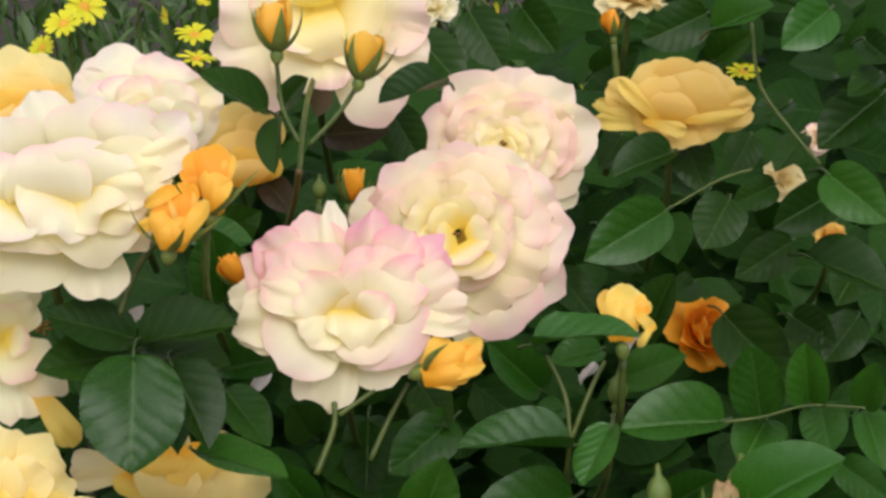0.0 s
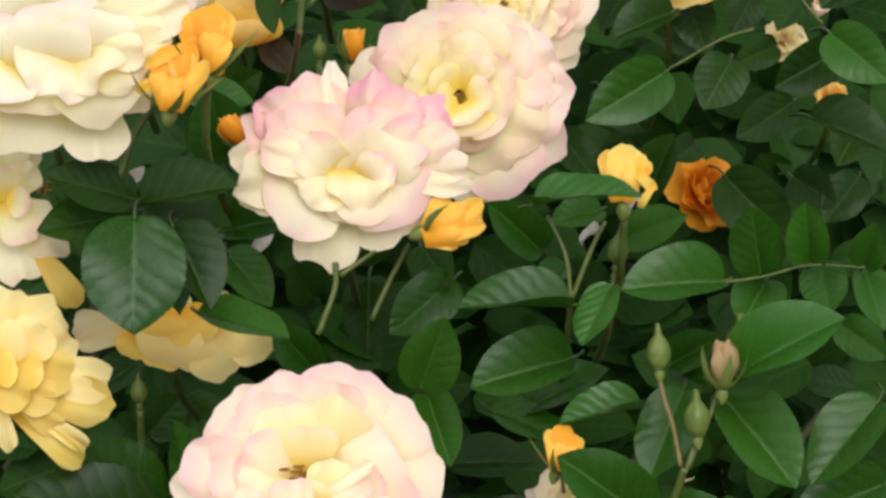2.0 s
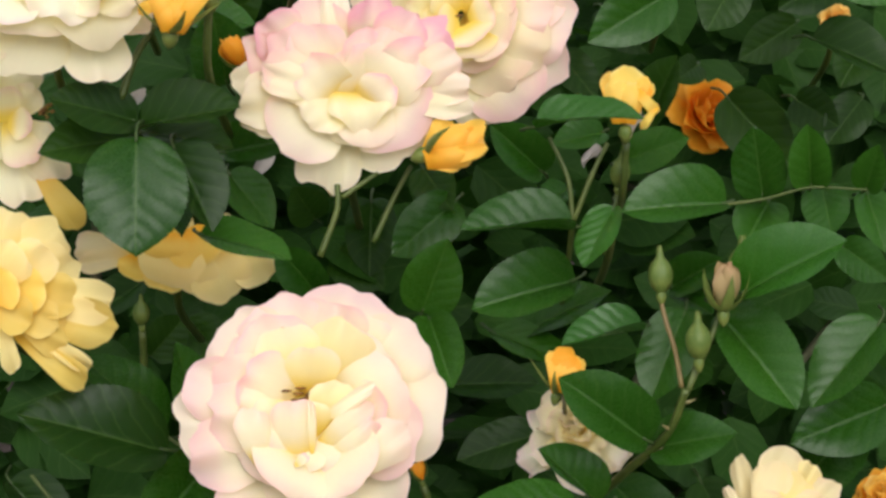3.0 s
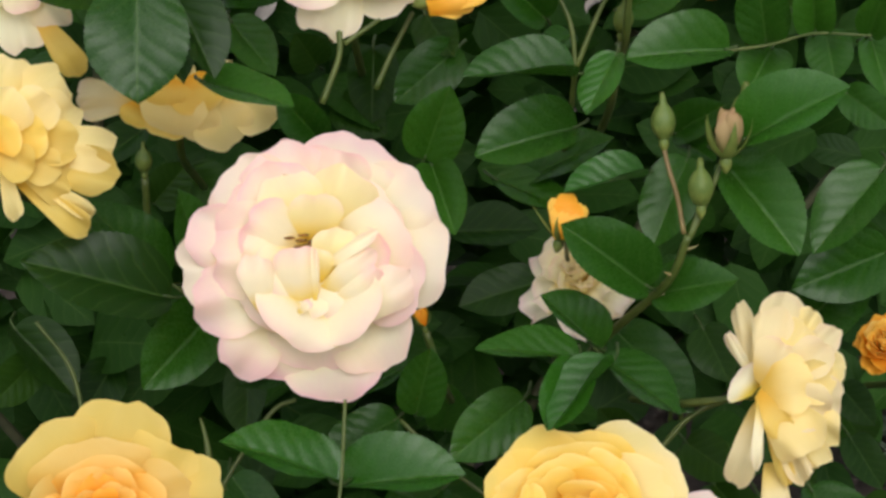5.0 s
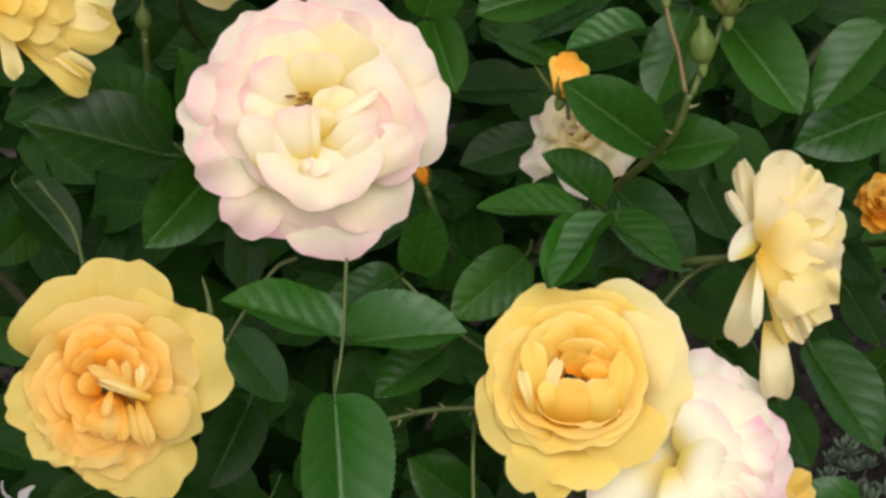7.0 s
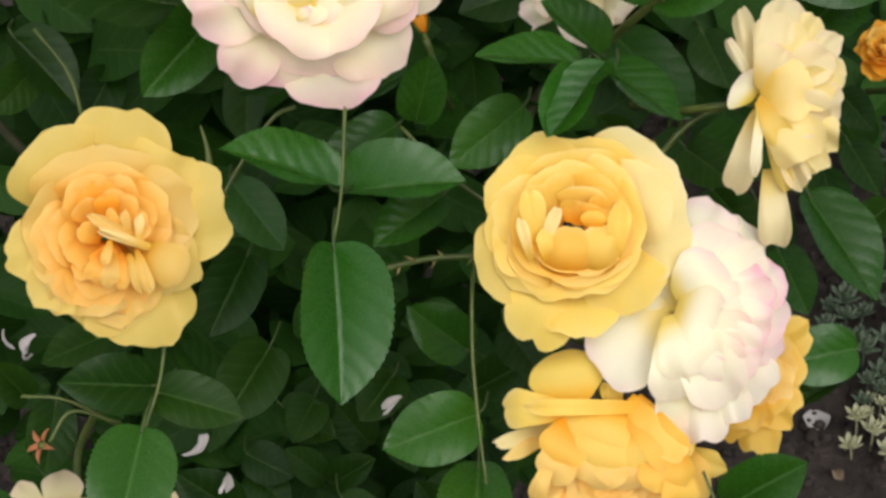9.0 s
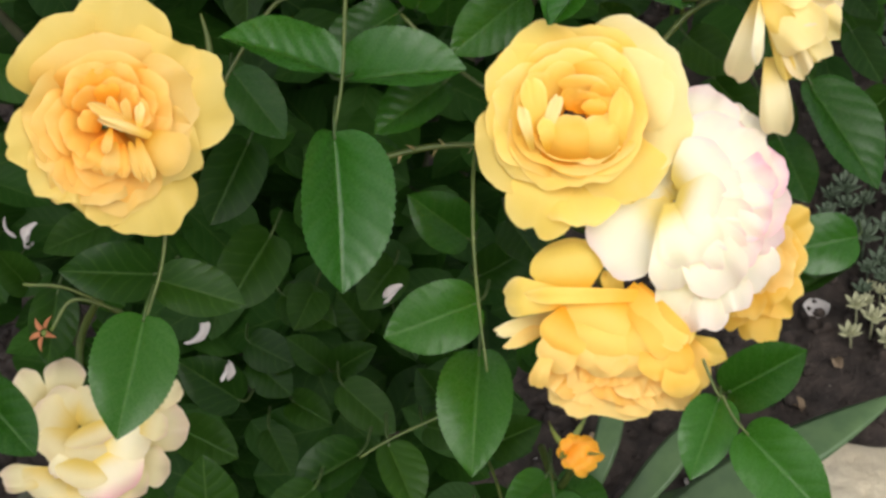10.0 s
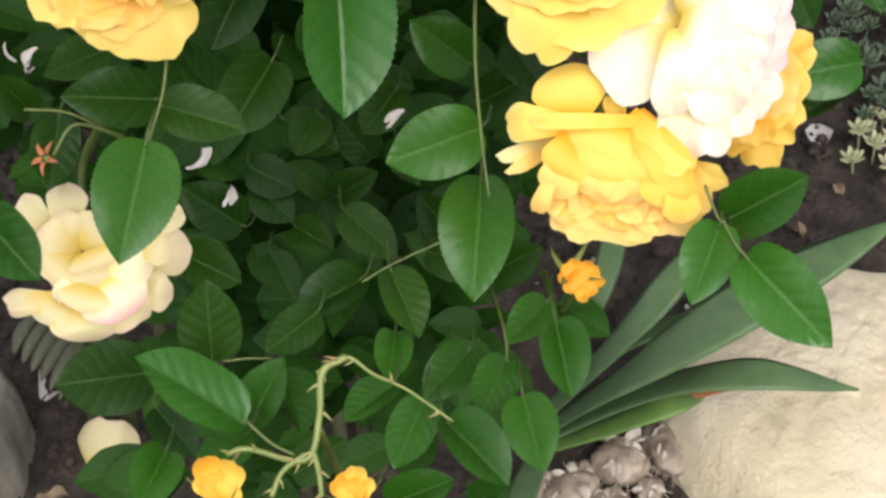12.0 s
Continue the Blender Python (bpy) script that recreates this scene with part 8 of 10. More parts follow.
lay(rose, "bud_gold", (-13.4, -6.3, 4.0), (5.2, 5.6, 5.1), 6.0, 0.16, -0.60, 0.15, 0.036, 1.9, 0.60)
lay(rose, "bud_gold", (-13.8, -7.3, 4.8), (6.2, -2.5, 5.8), 6.5, 0.20, -0.70, 0.12, 0.039, 2.0, 0.60)
rose = open_rose(rear_bush, (0.0809, 0.9448, 0.9742), (-0.079, -0.926, 0.368), (0.0803, 0.9399, 0.9621), (0.03, 0.10, 0.99), 0.0276, "yellow rosebud with a folded leaf before it", "rose_bud", 0)
lay(rose, "bud_gold", (-1.8, -10.6, -1.1), (-7.2, 11.7, 0.0), 6.8, 0.16, -0.03, 0.29, 0.029, 2.2, 0.60)
lay(rose, "sun", (-1.3, -10.6, -0.6), (0.2, 14.2, 0.7), 8.3, 0.16, -0.08, 0.22, 0.038, 2.3, 0.60)
lay(rose, "sun", (-1.8, -10.1, 0.7), (-11.2, -0.2, 1.4), 3.9, 0.16, 0.08, 0.24, 0.027, 1.7, 0.60)
lay(rose, "yellow", (1.3, -6.3, 1.2), (10.2, 7.3, 2.0), 3.9, 0.16, -0.12, 0.22, 0.041, 1.8, 0.60)
lay(rose, "bud_gold", (3.3, -3.0, 2.0), (8.2, 9.9, 2.7), 3.1, 0.16, 0.07, 0.10, 0.022, 1.7, 0.60)
lay(rose, "orange", (4.3, -2.5, 2.9), (10.2, 4.9, 3.4), 2.3, 0.16, 0.17, 0.09, 0.034, 1.7, 0.60)
lay(rose, "sun", (-1.8, -11.1, 3.1), (-4.2, 8.2, 4.1), 7.3, 0.16, -0.60, 0.07, 0.028, 2.0, 0.60)
lay(rose, "sun", (-0.3, -11.1, 3.9), (2.7, 7.2, 4.8), 6.8, 0.22, -0.70, 0.11, 0.024, 2.0, 0.60)
lay(rose, "sun", (3.3, 3.8, 4.8), (13.7, -5.9, 5.5), 2.9, 0.20, 0.09, 0.17, 0.031, 1.8, 0.60)
lay(rose, "sun", (12.9, -3.0, 5.5), (6.5, -13.4, 6.1), 2.1, 0.16, 0.26, 0.14, 0.042, 1.8, 0.60)
stem(rear_bush, [(0.0814, 0.9484, 0.9511), (0.0806, 0.9577, 0.9161), (0.0802, 1.0445, 0.8514)], 0.0017, 0.0020)
flower(front_bush, "rose_bud", (0.0912, 0.8638, 0.9182), (-0.05, 0.37, 0.93), 0.0183, "tight", ('green', 'green'), 59, "closed green rosebud on a thin stalk", sepals=5, hip=1.0)
flower(front_bush, "rose_bud", (0.1160, 0.8488, 0.9167), (-0.00, 0.29, 0.96), 0.0219, "show", ('blushed', 'blushed'), 60, "swelling green rosebud showing pink", sepals=5, hip=1.0)
flower(front_bush, "rose_bud", (0.1255, 0.8702, 0.9171), (0.04, 0.38, 0.92), 0.0207, "tight", ('green', 'green'), 61, "closed green rosebud", sepals=5)
flower(front_bush, "rose_bud", (0.1057, 0.8407, 0.8988), (-0.04, 0.29, 0.96), 0.0186, "tight", ('green', 'green'), 62, "slim closed green rosebud", sepals=5, hip=1.1)
rose = open_rose(front_bush, (0.0510, 0.8558, 0.8857), (-0.052, -0.878, 0.476), (0.0474, 0.8509, 0.8763), (0.24, 0.20, 0.95), 0.0203, "small orange rosebud between leaves", "rose_bud", 4)
lay(rose, "bud_gold", (-3.1, -9.2, -0.9), (-5.0, 7.9, 0.0), 4.2, 0.16, 0.03, 0.05, 0.038, 1.9, 0.60)
lay(rose, "orange", (-2.7, -9.2, -0.3), (0.2, 9.8, 0.7), 5.0, 0.16, -0.15, 0.16, 0.032, 1.9, 0.60)
lay(rose, "bud_gold", (-1.7, -9.2, 0.6), (6.8, 5.0, 1.4), 4.0, 0.16, 0.10, 0.18, 0.039, 1.9, 0.60)
lay(rose, "orange", (-2.7, -9.7, 1.3), (-0.8, 6.9, 2.1), 5.0, 0.16, -0.04, 0.22, 0.035, 1.9, 0.60)
lay(rose, "orange", (-1.7, -9.7, 2.0), (4.0, 5.5, 2.8), 4.5, 0.16, 0.04, 0.11, 0.022, 1.9, 0.60)
lay(rose, "bud_gold", (-3.1, -10.2, 2.8), (-3.6, 4.1, 3.5), 4.2, 0.16, 0.10, 0.09, 0.032, 1.9, 0.60)
lay(rose, "bud_gold", (-1.7, -10.2, 3.5), (1.6, 2.6, 4.2), 5.0, 0.16, 0.10, 0.12, 0.040, 1.9, 0.60)
stem(front_bush, [(0.0502, 0.8601, 0.8726), (0.0533, 0.8962, 0.8451), (0.0601, 0.9759, 0.7835)], 0.0010, 0.0011)
flower(front_bush, "rose_bud", (-0.0087, 0.9340, 0.8488), (0.31, 0.26, 0.91), 0.0105, "show", ('orange', 'orange'), 64, "tip of a small orange bud", sepals=3)
stem(front_bush, [(-0.0095, 0.9333, 0.8463), (-0.0183, 0.9380, 0.8136), (-0.0220, 1.0229, 0.7498)], 0.0017, 0.0020)
flower(front_bush, "rose_bud", (-0.0113, 0.9060, 0.7998), (-0.30, 0.26, 0.92), 0.0105, "show", ('orange', 'orange'), 65, "tiny orange bud behind petals", sepals=3)
stem(front_bush, [(-0.0105, 0.9053, 0.7973), (-0.0020, 0.9099, 0.7645), (0.0017, 0.9947, 0.7007)], 0.0017, 0.0020)
rose = open_rose(front_bush, (0.0568, 0.7248, 0.6345), (-0.056, -0.711, 0.701), (0.0518, 0.7266, 0.6360), (0.21, -0.29, 0.93), 0.0197, "small orange rosette of a bud", "rose_bud", 4)
lay(rose, "orange", (-3.5, -1.3, -0.5), (-2.5, 9.6, 0.0), 3.4, 0.16, -0.15, 0.09, 0.057, 1.7, 0.60)
lay(rose, "orange", (-2.5, -1.3, -0.2), (4.9, 8.2, 0.4), 3.4, 0.16, -0.09, 0.28, 0.055, 1.7, 0.60)
lay(rose, "orange", (-3.0, -1.3, 0.5), (-9.5, 1.7, 0.9), 3.1, 0.16, 0.02, 0.24, 0.062, 1.7, 0.60)
lay(rose, "orange", (-3.5, -0.8, 0.9), (-7.0, 6.7, 1.3), 3.1, 0.16, -0.00, 0.05, 0.067, 1.7, 0.60)
lay(rose, "orange", (-1.5, 0.0, 1.1), (11.4, -0.7, 1.7), 2.6, 0.16, 0.06, 0.21, 0.064, 1.6, 0.60)
lay(rose, "orange", (-2.0, 0.8, 1.6), (8.9, 4.2, 2.1), 3.4, 0.16, -0.10, 0.19, 0.038, 1.7, 0.60)
lay(rose, "orange", (-2.5, 0.8, 2.0), (3.4, -9.7, 2.6), 3.4, 0.16, 0.16, 0.18, 0.053, 1.7, 0.60)
lay(rose, "orange", (-3.5, 0.8, 2.6), (-4.0, -6.7, 3.0), 3.6, 0.16, 0.05, 0.04, 0.036, 1.8, 0.60)
lay(rose, "orange", (-2.0, 0.8, 2.8), (7.9, -5.7, 3.4), 3.4, 0.16, 0.07, 0.12, 0.063, 1.8, 0.60)
lay(rose, "orange", (-3.0, 1.8, 3.4), (0.9, -6.2, 3.8), 3.9, 0.20, 0.14, 0.11, 0.036, 2.0, 0.60)
lay(rose, "orange", (-3.5, 2.3, 3.8), (5.4, -0.2, 4.3), 3.9, 0.20, -0.03, 0.12, 0.065, 2.0, 0.60)
lay(rose, "orange", (-3.5, 2.3, 4.3), (2.4, -2.7, 4.7), 3.1, 0.20, 0.01, 0.06, 0.037, 2.0, 0.60)
stem(front_bush, [(0.0548, 0.7240, 0.6274), (0.0490, 0.7442, 0.5941), (0.0465, 0.8357, 0.5301)], 0.0017, 0.0020)
rose = open_rose(left_bush, (-0.0981, 0.6184, 0.6223), (0.102, -0.644, 0.758), (-0.0969, 0.6106, 0.6156), (-0.20, 0.29, 0.93), 0.0197, "orange rosebud at the end of a thorny shoot", "rose_bud", 4)
lay(rose, "orange", (0.7, -9.0, -1.0), (-5.4, 10.1, 0.0), 6.4, 0.16, -0.03, 0.28, 0.038, 2.3, 0.60)
lay(rose, "bud_gold", (1.7, -9.0, -0.4), (4.5, 8.2, 0.5), 4.9, 0.16, 0.03, 0.25, 0.042, 2.0, 0.60)
lay(rose, "bud_gold", (0.0, -8.6, 0.3), (-10.0, 0.8, 1.0), 3.4, 0.16, 0.03, 0.06, 0.050, 1.8, 0.60)
lay(rose, "orange", (0.0, -8.1, 0.7), (-3.0, 6.4, 1.4), 5.4, 0.16, 0.09, 0.25, 0.034, 2.2, 0.60)
lay(rose, "orange", (0.7, -8.1, 1.3), (-0.2, 4.5, 1.9), 4.4, 0.16, 0.04, 0.09, 0.039, 2.0, 0.60)
lay(rose, "orange", (-0.2, -8.6, 1.9), (-6.3, 0.3, 2.4), 4.4, 0.20, 0.02, 0.11, 0.050, 2.0, 0.60)
lay(rose, "bud_gold", (2.1, -9.0, 2.1), (9.6, 4.5, 2.9), 4.2, 0.20, -0.08, 0.17, 0.040, 2.0, 0.60)
lay(rose, "bud_gold", (1.7, -9.5, 2.8), (4.5, 1.2, 3.4), 5.9, 0.22, -0.50, 0.16, 0.039, 2.2, 0.60)
lay(rose, "orange", (-0.2, -9.5, 3.5), (-4.0, -3.0, 3.9), 4.4, 0.20, -0.50, 0.09, 0.053, 2.0, 0.60)
lay(rose, "bud_gold", (3.1, -9.5, 4.0), (8.2, -4.4, 4.3), 3.9, 0.20, 0.11, 0.08, 0.037, 2.0, 0.60)
stem(left_bush, [(-0.0964, 0.6180, 0.6052), (-0.0908, 0.6218, 0.5718), (-0.0885, 0.7063, 0.5078)], 0.0017, 0.0020)
rose = open_rose(front_bush, (-0.0424, 0.6192, 0.6176), (0.044, -0.645, 0.763), (-0.0415, 0.6124, 0.6118), (0.02, 0.34, 0.94), 0.0178, "orange rosebud on a thorny shoot", "rose_bud", 4)
lay(rose, "orange", (0.5, -7.6, -0.7), (-3.7, 5.9, 0.0), 4.9, 0.16, -0.08, 0.09, 0.052, 2.2, 0.60)
lay(rose, "bud_gold", (1.0, -7.6, -0.2), (2.4, 8.2, 0.6), 4.9, 0.16, -0.20, 0.21, 0.054, 2.2, 0.60)
lay(rose, "orange", (0.5, -7.6, 0.6), (-8.4, 1.7, 1.2), 3.4, 0.16, -0.16, 0.24, 0.050, 1.8, 0.60)
lay(rose, "orange", (1.0, -7.1, 1.2), (-1.4, 5.0, 1.8), 4.4, 0.16, 0.04, 0.17, 0.036, 2.0, 0.60)
lay(rose, "bud_gold", (1.4, -7.6, 1.8), (8.4, 2.6, 2.4), 3.7, 0.16, 0.11, 0.05, 0.053, 1.9, 0.60)
lay(rose, "orange", (1.0, -7.6, 2.4), (2.8, 3.6, 3.0), 4.4, 0.20, 0.20, 0.16, 0.043, 2.0, 0.60)
lay(rose, "bud_gold", (0.0, -7.6, 3.1), (-3.3, 1.7, 3.6), 4.9, 0.20, -0.50, 0.17, 0.042, 2.1, 0.60)
lay(rose, "orange", (1.9, -8.1, 3.8), (4.7, -0.6, 4.2), 4.2, 0.20, -0.50, 0.10, 0.055, 2.0, 0.60)
stem(front_bush, [(-0.0429, 0.6177, 0.6003), (-0.0435, 0.6201, 0.5668), (-0.0437, 0.7040, 0.5027)], 0.0017, 0.0020)
flower(left_bush, "rose_bud", (-0.1428, 0.9508, 0.8580), (-0.00, 0.13, 0.99), 0.0139, "tight", ('green', 'green'), 69, "round green rose hip bud", sepals=5)
stem(left_bush, [(-0.1428, 0.9503, 0.8544), (-0.1427, 0.9588, 0.8195), (-0.1426, 1.0453, 0.7548)], 0.0017, 0.0020)
flower(front_bush, "rose_bud", (-0.0585, 1.0213, 1.0036), (0.02, 0.04, 1.00), 0.0112, "tight", ('green', 'green'), 70, "small round green bud", sepals=5)
stem(front_bush, [(-0.0586, 1.0211, 1.0007), (-0.0590, 1.0320, 0.9655), (-0.0592, 1.1195, 0.9007)], 0.0017, 0.0020)
flower(rear_bush, "rose_bud", (0.0860, 1.1191, 1.0570), (-0.12, 0.14, 0.98), 0.0150, "show", ('orange', 'orange'), 71, "small orange bud tip", sepals=4)
stem(rear_bush, [(0.0864, 1.1185, 1.0531), (0.0897, 1.1266, 1.0184), (0.0911, 1.2129, 0.9538)], 0.0017, 0.0020)
flower(front_bush, "rose_bud", (0.0793, 0.9573, 0.9260), (0.09, 0.14, 0.99), 0.0161, "tight", ('green', 'green'), 72, "green bud among stalks", sepals=5)
stem(front_bush, [(0.0789, 0.9567, 0.9219), (0.0765, 0.9647, 0.8871), (0.0755, 1.0509, 0.8225)], 0.0017, 0.0020)
leaf(front_bush, -0.0760, 0.9529, 1.0668, -0.1044, 0.9377, 1.0888, 0.68, -0.31, 0.67, 0.0234, LEAF_DARK, k=4)
leaf(front_bush, -0.0719, 0.9527, 1.0651, -0.0723, 0.9280, 1.0465, -0.73, -0.40, 0.55, 0.0186, LEAF_DARK)
leaf(front_bush, -0.0709, 0.9682, 1.0643, -0.0594, 0.9552, 1.0814, -0.83, -0.54, 0.15, 0.0147, LEAF_DARK)
leaf(front_bush, 0.0015, 0.9734, 1.0732, -0.0280, 0.9538, 1.0716, 0.07, -0.18, 0.98, 0.0213, LEAF_DARK)
leaf(front_bush, -0.0143, 1.1437, 1.0520, 0.0118, 1.1184, 1.0275, 0.01, -0.69, 0.72, 0.0263, LEAF_DARK)
leaf(front_bush, 0.0137, 1.1757, 1.0560, 0.0313, 1.1505, 1.0320, -0.26, -0.75, 0.61, 0.0268, LEAF_DARK)
leaf(front_bush, 0.0413, 1.1952, 1.0542, 0.0602, 1.1707, 1.0342, -0.33, -0.74, 0.59, 0.0243, LEAF_DARK)
leaf(front_bush, -0.0580, 1.0707, 1.0196, -0.0257, 1.0553, 1.0267, -0.46, -0.72, 0.53, 0.0219, LEAF_BRONZE)
leaf(front_bush, -0.0263, 1.0850, 1.0284, -0.0108, 1.0607, 1.0097, -0.26, -0.69, 0.68, 0.0237, LEAF_DARK)
leaf(front_bush, -0.0606, 1.0295, 1.0573, -0.0583, 1.0083, 1.0484, 0.62, -0.24, 0.75, 0.0139, LEAF_BRONZE)
leaf(front_bush, -0.0878, 1.0716, 0.9960, -0.0728, 1.0502, 0.9856, -0.24, -0.55, 0.80, 0.0169, LEAF_BRONZE)
leaf(left_bush, -0.1139, 1.0310, 0.9779, -0.0863, 1.0213, 0.9971, -0.37, -0.93, 0.06, 0.0230, LEAF_DARK)
leaf(left_bush, -0.1021, 0.9940, 0.9618, -0.1071, 0.9885, 1.0002, 0.18, -0.98, -0.12, 0.0295)
leaf(left_bush, -0.1221, 1.0216, 0.9842, -0.0886, 1.0068, 0.9867, -0.24, -0.38, 0.89, 0.0220, LEAF_BRIGHT)
leaf(left_bush, -0.1323, 0.9052, 0.9795, -0.1654, 0.8875, 0.9980, 0.61, -0.48, 0.63, 0.0251, LEAF_DARK)
leaf(left_bush, -0.1304, 0.9045, 0.9772, -0.0875, 0.8958, 0.9911, -0.35, -0.38, 0.85, 0.0275, LEAF_DARK)
leaf(left_bush, -0.1350, 0.9165, 0.9683, -0.1732, 0.8914, 0.9709, 0.38, -0.49, 0.78, 0.0275, LEAF_DARK)
leaf(left_bush, -0.1294, 0.8803, 0.9841, -0.1274, 0.8440, 0.9468, 0.13, -0.71, 0.69, 0.0454, k=3)
leaf(left_bush, -0.1163, 0.8941, 0.9737, -0.0971, 0.8649, 0.9472, 0.42, -0.44, 0.79, 0.0263, LEAF_DARK)
leaf(left_bush, -0.1278, 0.9113, 0.9664, -0.1126, 0.8803, 0.9366, 0.61, -0.38, 0.70, 0.0274)
leaf(left_bush, -0.1327, 0.9266, 0.9654, -0.0922, 0.9122, 0.9661, -0.08, -0.19, 0.98, 0.0258, LEAF_DARK)
leaf(left_bush, -0.1056, 0.9910, 0.9286, -0.0707, 0.9793, 0.9401, -0.42, -0.63, 0.65, 0.0231)
leaf(left_bush, -0.1010, 0.9693, 0.9279, -0.0787, 0.9437, 0.9105, 0.07, -0.52, 0.85, 0.0229)
leaf(left_bush, -0.1075, 0.8977, 0.9298, -0.0660, 0.8807, 0.9276, 0.01, -0.10, 0.99, 0.0269)
leaf(front_bush, -0.0596, 0.9395, 0.8805, -0.0763, 0.9314, 0.9074, 0.41, -0.91, -0.02, 0.0212)
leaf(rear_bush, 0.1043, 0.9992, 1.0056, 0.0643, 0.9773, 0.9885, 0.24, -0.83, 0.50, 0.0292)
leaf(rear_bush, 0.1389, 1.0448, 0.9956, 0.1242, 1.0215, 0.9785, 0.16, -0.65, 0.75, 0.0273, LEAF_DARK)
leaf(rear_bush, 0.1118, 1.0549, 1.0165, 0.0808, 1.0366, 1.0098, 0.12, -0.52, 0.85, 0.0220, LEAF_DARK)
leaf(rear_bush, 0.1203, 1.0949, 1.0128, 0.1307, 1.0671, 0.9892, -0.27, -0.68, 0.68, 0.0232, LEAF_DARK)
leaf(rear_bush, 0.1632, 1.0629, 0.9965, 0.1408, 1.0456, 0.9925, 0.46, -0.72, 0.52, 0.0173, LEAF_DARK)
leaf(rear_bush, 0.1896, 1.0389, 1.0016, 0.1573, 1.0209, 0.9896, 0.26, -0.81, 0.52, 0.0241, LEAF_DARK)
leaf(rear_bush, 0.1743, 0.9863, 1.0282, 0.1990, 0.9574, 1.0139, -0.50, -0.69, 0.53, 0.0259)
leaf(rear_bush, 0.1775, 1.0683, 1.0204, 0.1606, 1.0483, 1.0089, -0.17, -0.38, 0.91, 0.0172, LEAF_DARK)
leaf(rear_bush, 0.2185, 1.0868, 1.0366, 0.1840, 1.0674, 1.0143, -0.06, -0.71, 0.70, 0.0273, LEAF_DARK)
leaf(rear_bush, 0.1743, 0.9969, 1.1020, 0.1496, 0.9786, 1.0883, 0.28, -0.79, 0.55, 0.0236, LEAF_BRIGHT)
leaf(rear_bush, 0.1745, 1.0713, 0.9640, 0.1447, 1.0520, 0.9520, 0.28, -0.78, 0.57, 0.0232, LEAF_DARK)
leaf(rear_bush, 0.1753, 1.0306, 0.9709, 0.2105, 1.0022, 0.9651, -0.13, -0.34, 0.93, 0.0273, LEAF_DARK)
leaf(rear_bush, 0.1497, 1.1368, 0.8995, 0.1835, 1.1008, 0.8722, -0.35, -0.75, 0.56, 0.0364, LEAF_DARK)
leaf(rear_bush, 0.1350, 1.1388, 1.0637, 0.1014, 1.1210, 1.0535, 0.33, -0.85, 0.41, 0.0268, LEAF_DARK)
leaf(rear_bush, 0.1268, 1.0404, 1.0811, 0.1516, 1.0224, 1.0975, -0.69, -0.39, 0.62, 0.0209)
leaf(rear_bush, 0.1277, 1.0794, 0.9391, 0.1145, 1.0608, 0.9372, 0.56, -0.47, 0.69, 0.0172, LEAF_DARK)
leaf(front_bush, 0.1462, 0.9597, 0.9193, 0.1394, 0.9564, 0.9553, -0.05, -0.99, -0.10, 0.0266)
leaf(front_bush, 0.1681, 0.9585, 0.9247, 0.1635, 0.9535, 0.9576, -0.10, -0.98, -0.16, 0.0204)
leaf(front_bush, 0.1922, 0.9541, 0.9250, 0.1950, 0.9451, 0.9517, -0.49, -0.84, -0.23, 0.0170)
leaf(front_bush, 0.1743, 0.9670, 0.9215, 0.1760, 0.9409, 0.9089, -0.26, -0.43, 0.86, 0.0232)
leaf(front_bush, 0.1520, 0.9766, 0.9097, 0.1375, 0.9528, 0.8968, 0.18, -0.55, 0.82, 0.0261)
leaf(front_bush, 0.1945, 0.9630, 0.9210, 0.1995, 0.9335, 0.9031, 0.05, -0.51, 0.86, 0.0209)
leaf(front_bush, 0.0388, 0.9116, 0.9737, 0.0823, 0.8955, 0.9892, -0.34, -0.01, 0.94, 0.0244, LEAF_BRIGHT, k=1)
leaf(front_bush, 0.1217, 0.8972, 0.9447, 0.0754, 0.8839, 0.9478, 0.20, -0.50, 0.84, 0.0290)
leaf(front_bush, 0.0552, 0.8890, 0.9365, 0.0062, 0.8745, 0.9443, 0.19, -0.11, 0.98, 0.0259, k=2)
leaf(front_bush, 0.0731, 0.9009, 0.9412, 0.0585, 0.8746, 0.9253, -0.36, -0.33, 0.87, 0.0204, LEAF_BRIGHT)
leaf(front_bush, 0.0459, 0.9817, 0.9219, 0.0211, 0.9747, 0.9494, 0.45, -0.87, 0.18, 0.0226)
leaf(rear_bush, 0.0761, 1.0063, 0.9329, 0.0499, 0.9888, 0.9338, 0.34, -0.47, 0.82, 0.0189)
leaf(rear_bush, 0.0831, 0.9818, 0.9276, 0.1111, 0.9673, 0.9463, -0.63, -0.63, 0.45, 0.0220)
leaf(rear_bush, 0.0982, 1.0249, 0.9299, 0.1096, 1.0187, 0.9666, -0.61, -0.79, 0.05, 0.0233, LEAF_DARK)
leaf(front_bush, -0.0111, 0.9838, 0.9244, 0.0029, 0.9591, 0.9130, -0.33, -0.54, 0.77, 0.0221, LEAF_DARK)
leaf(front_bush, 0.0047, 0.9681, 0.9135, -0.0242, 0.9411, 0.8987, 0.33, -0.70, 0.63, 0.0271)
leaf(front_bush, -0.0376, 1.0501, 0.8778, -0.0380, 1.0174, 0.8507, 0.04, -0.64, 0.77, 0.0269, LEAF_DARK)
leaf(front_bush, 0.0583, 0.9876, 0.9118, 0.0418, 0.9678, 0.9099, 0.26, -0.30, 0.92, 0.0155)
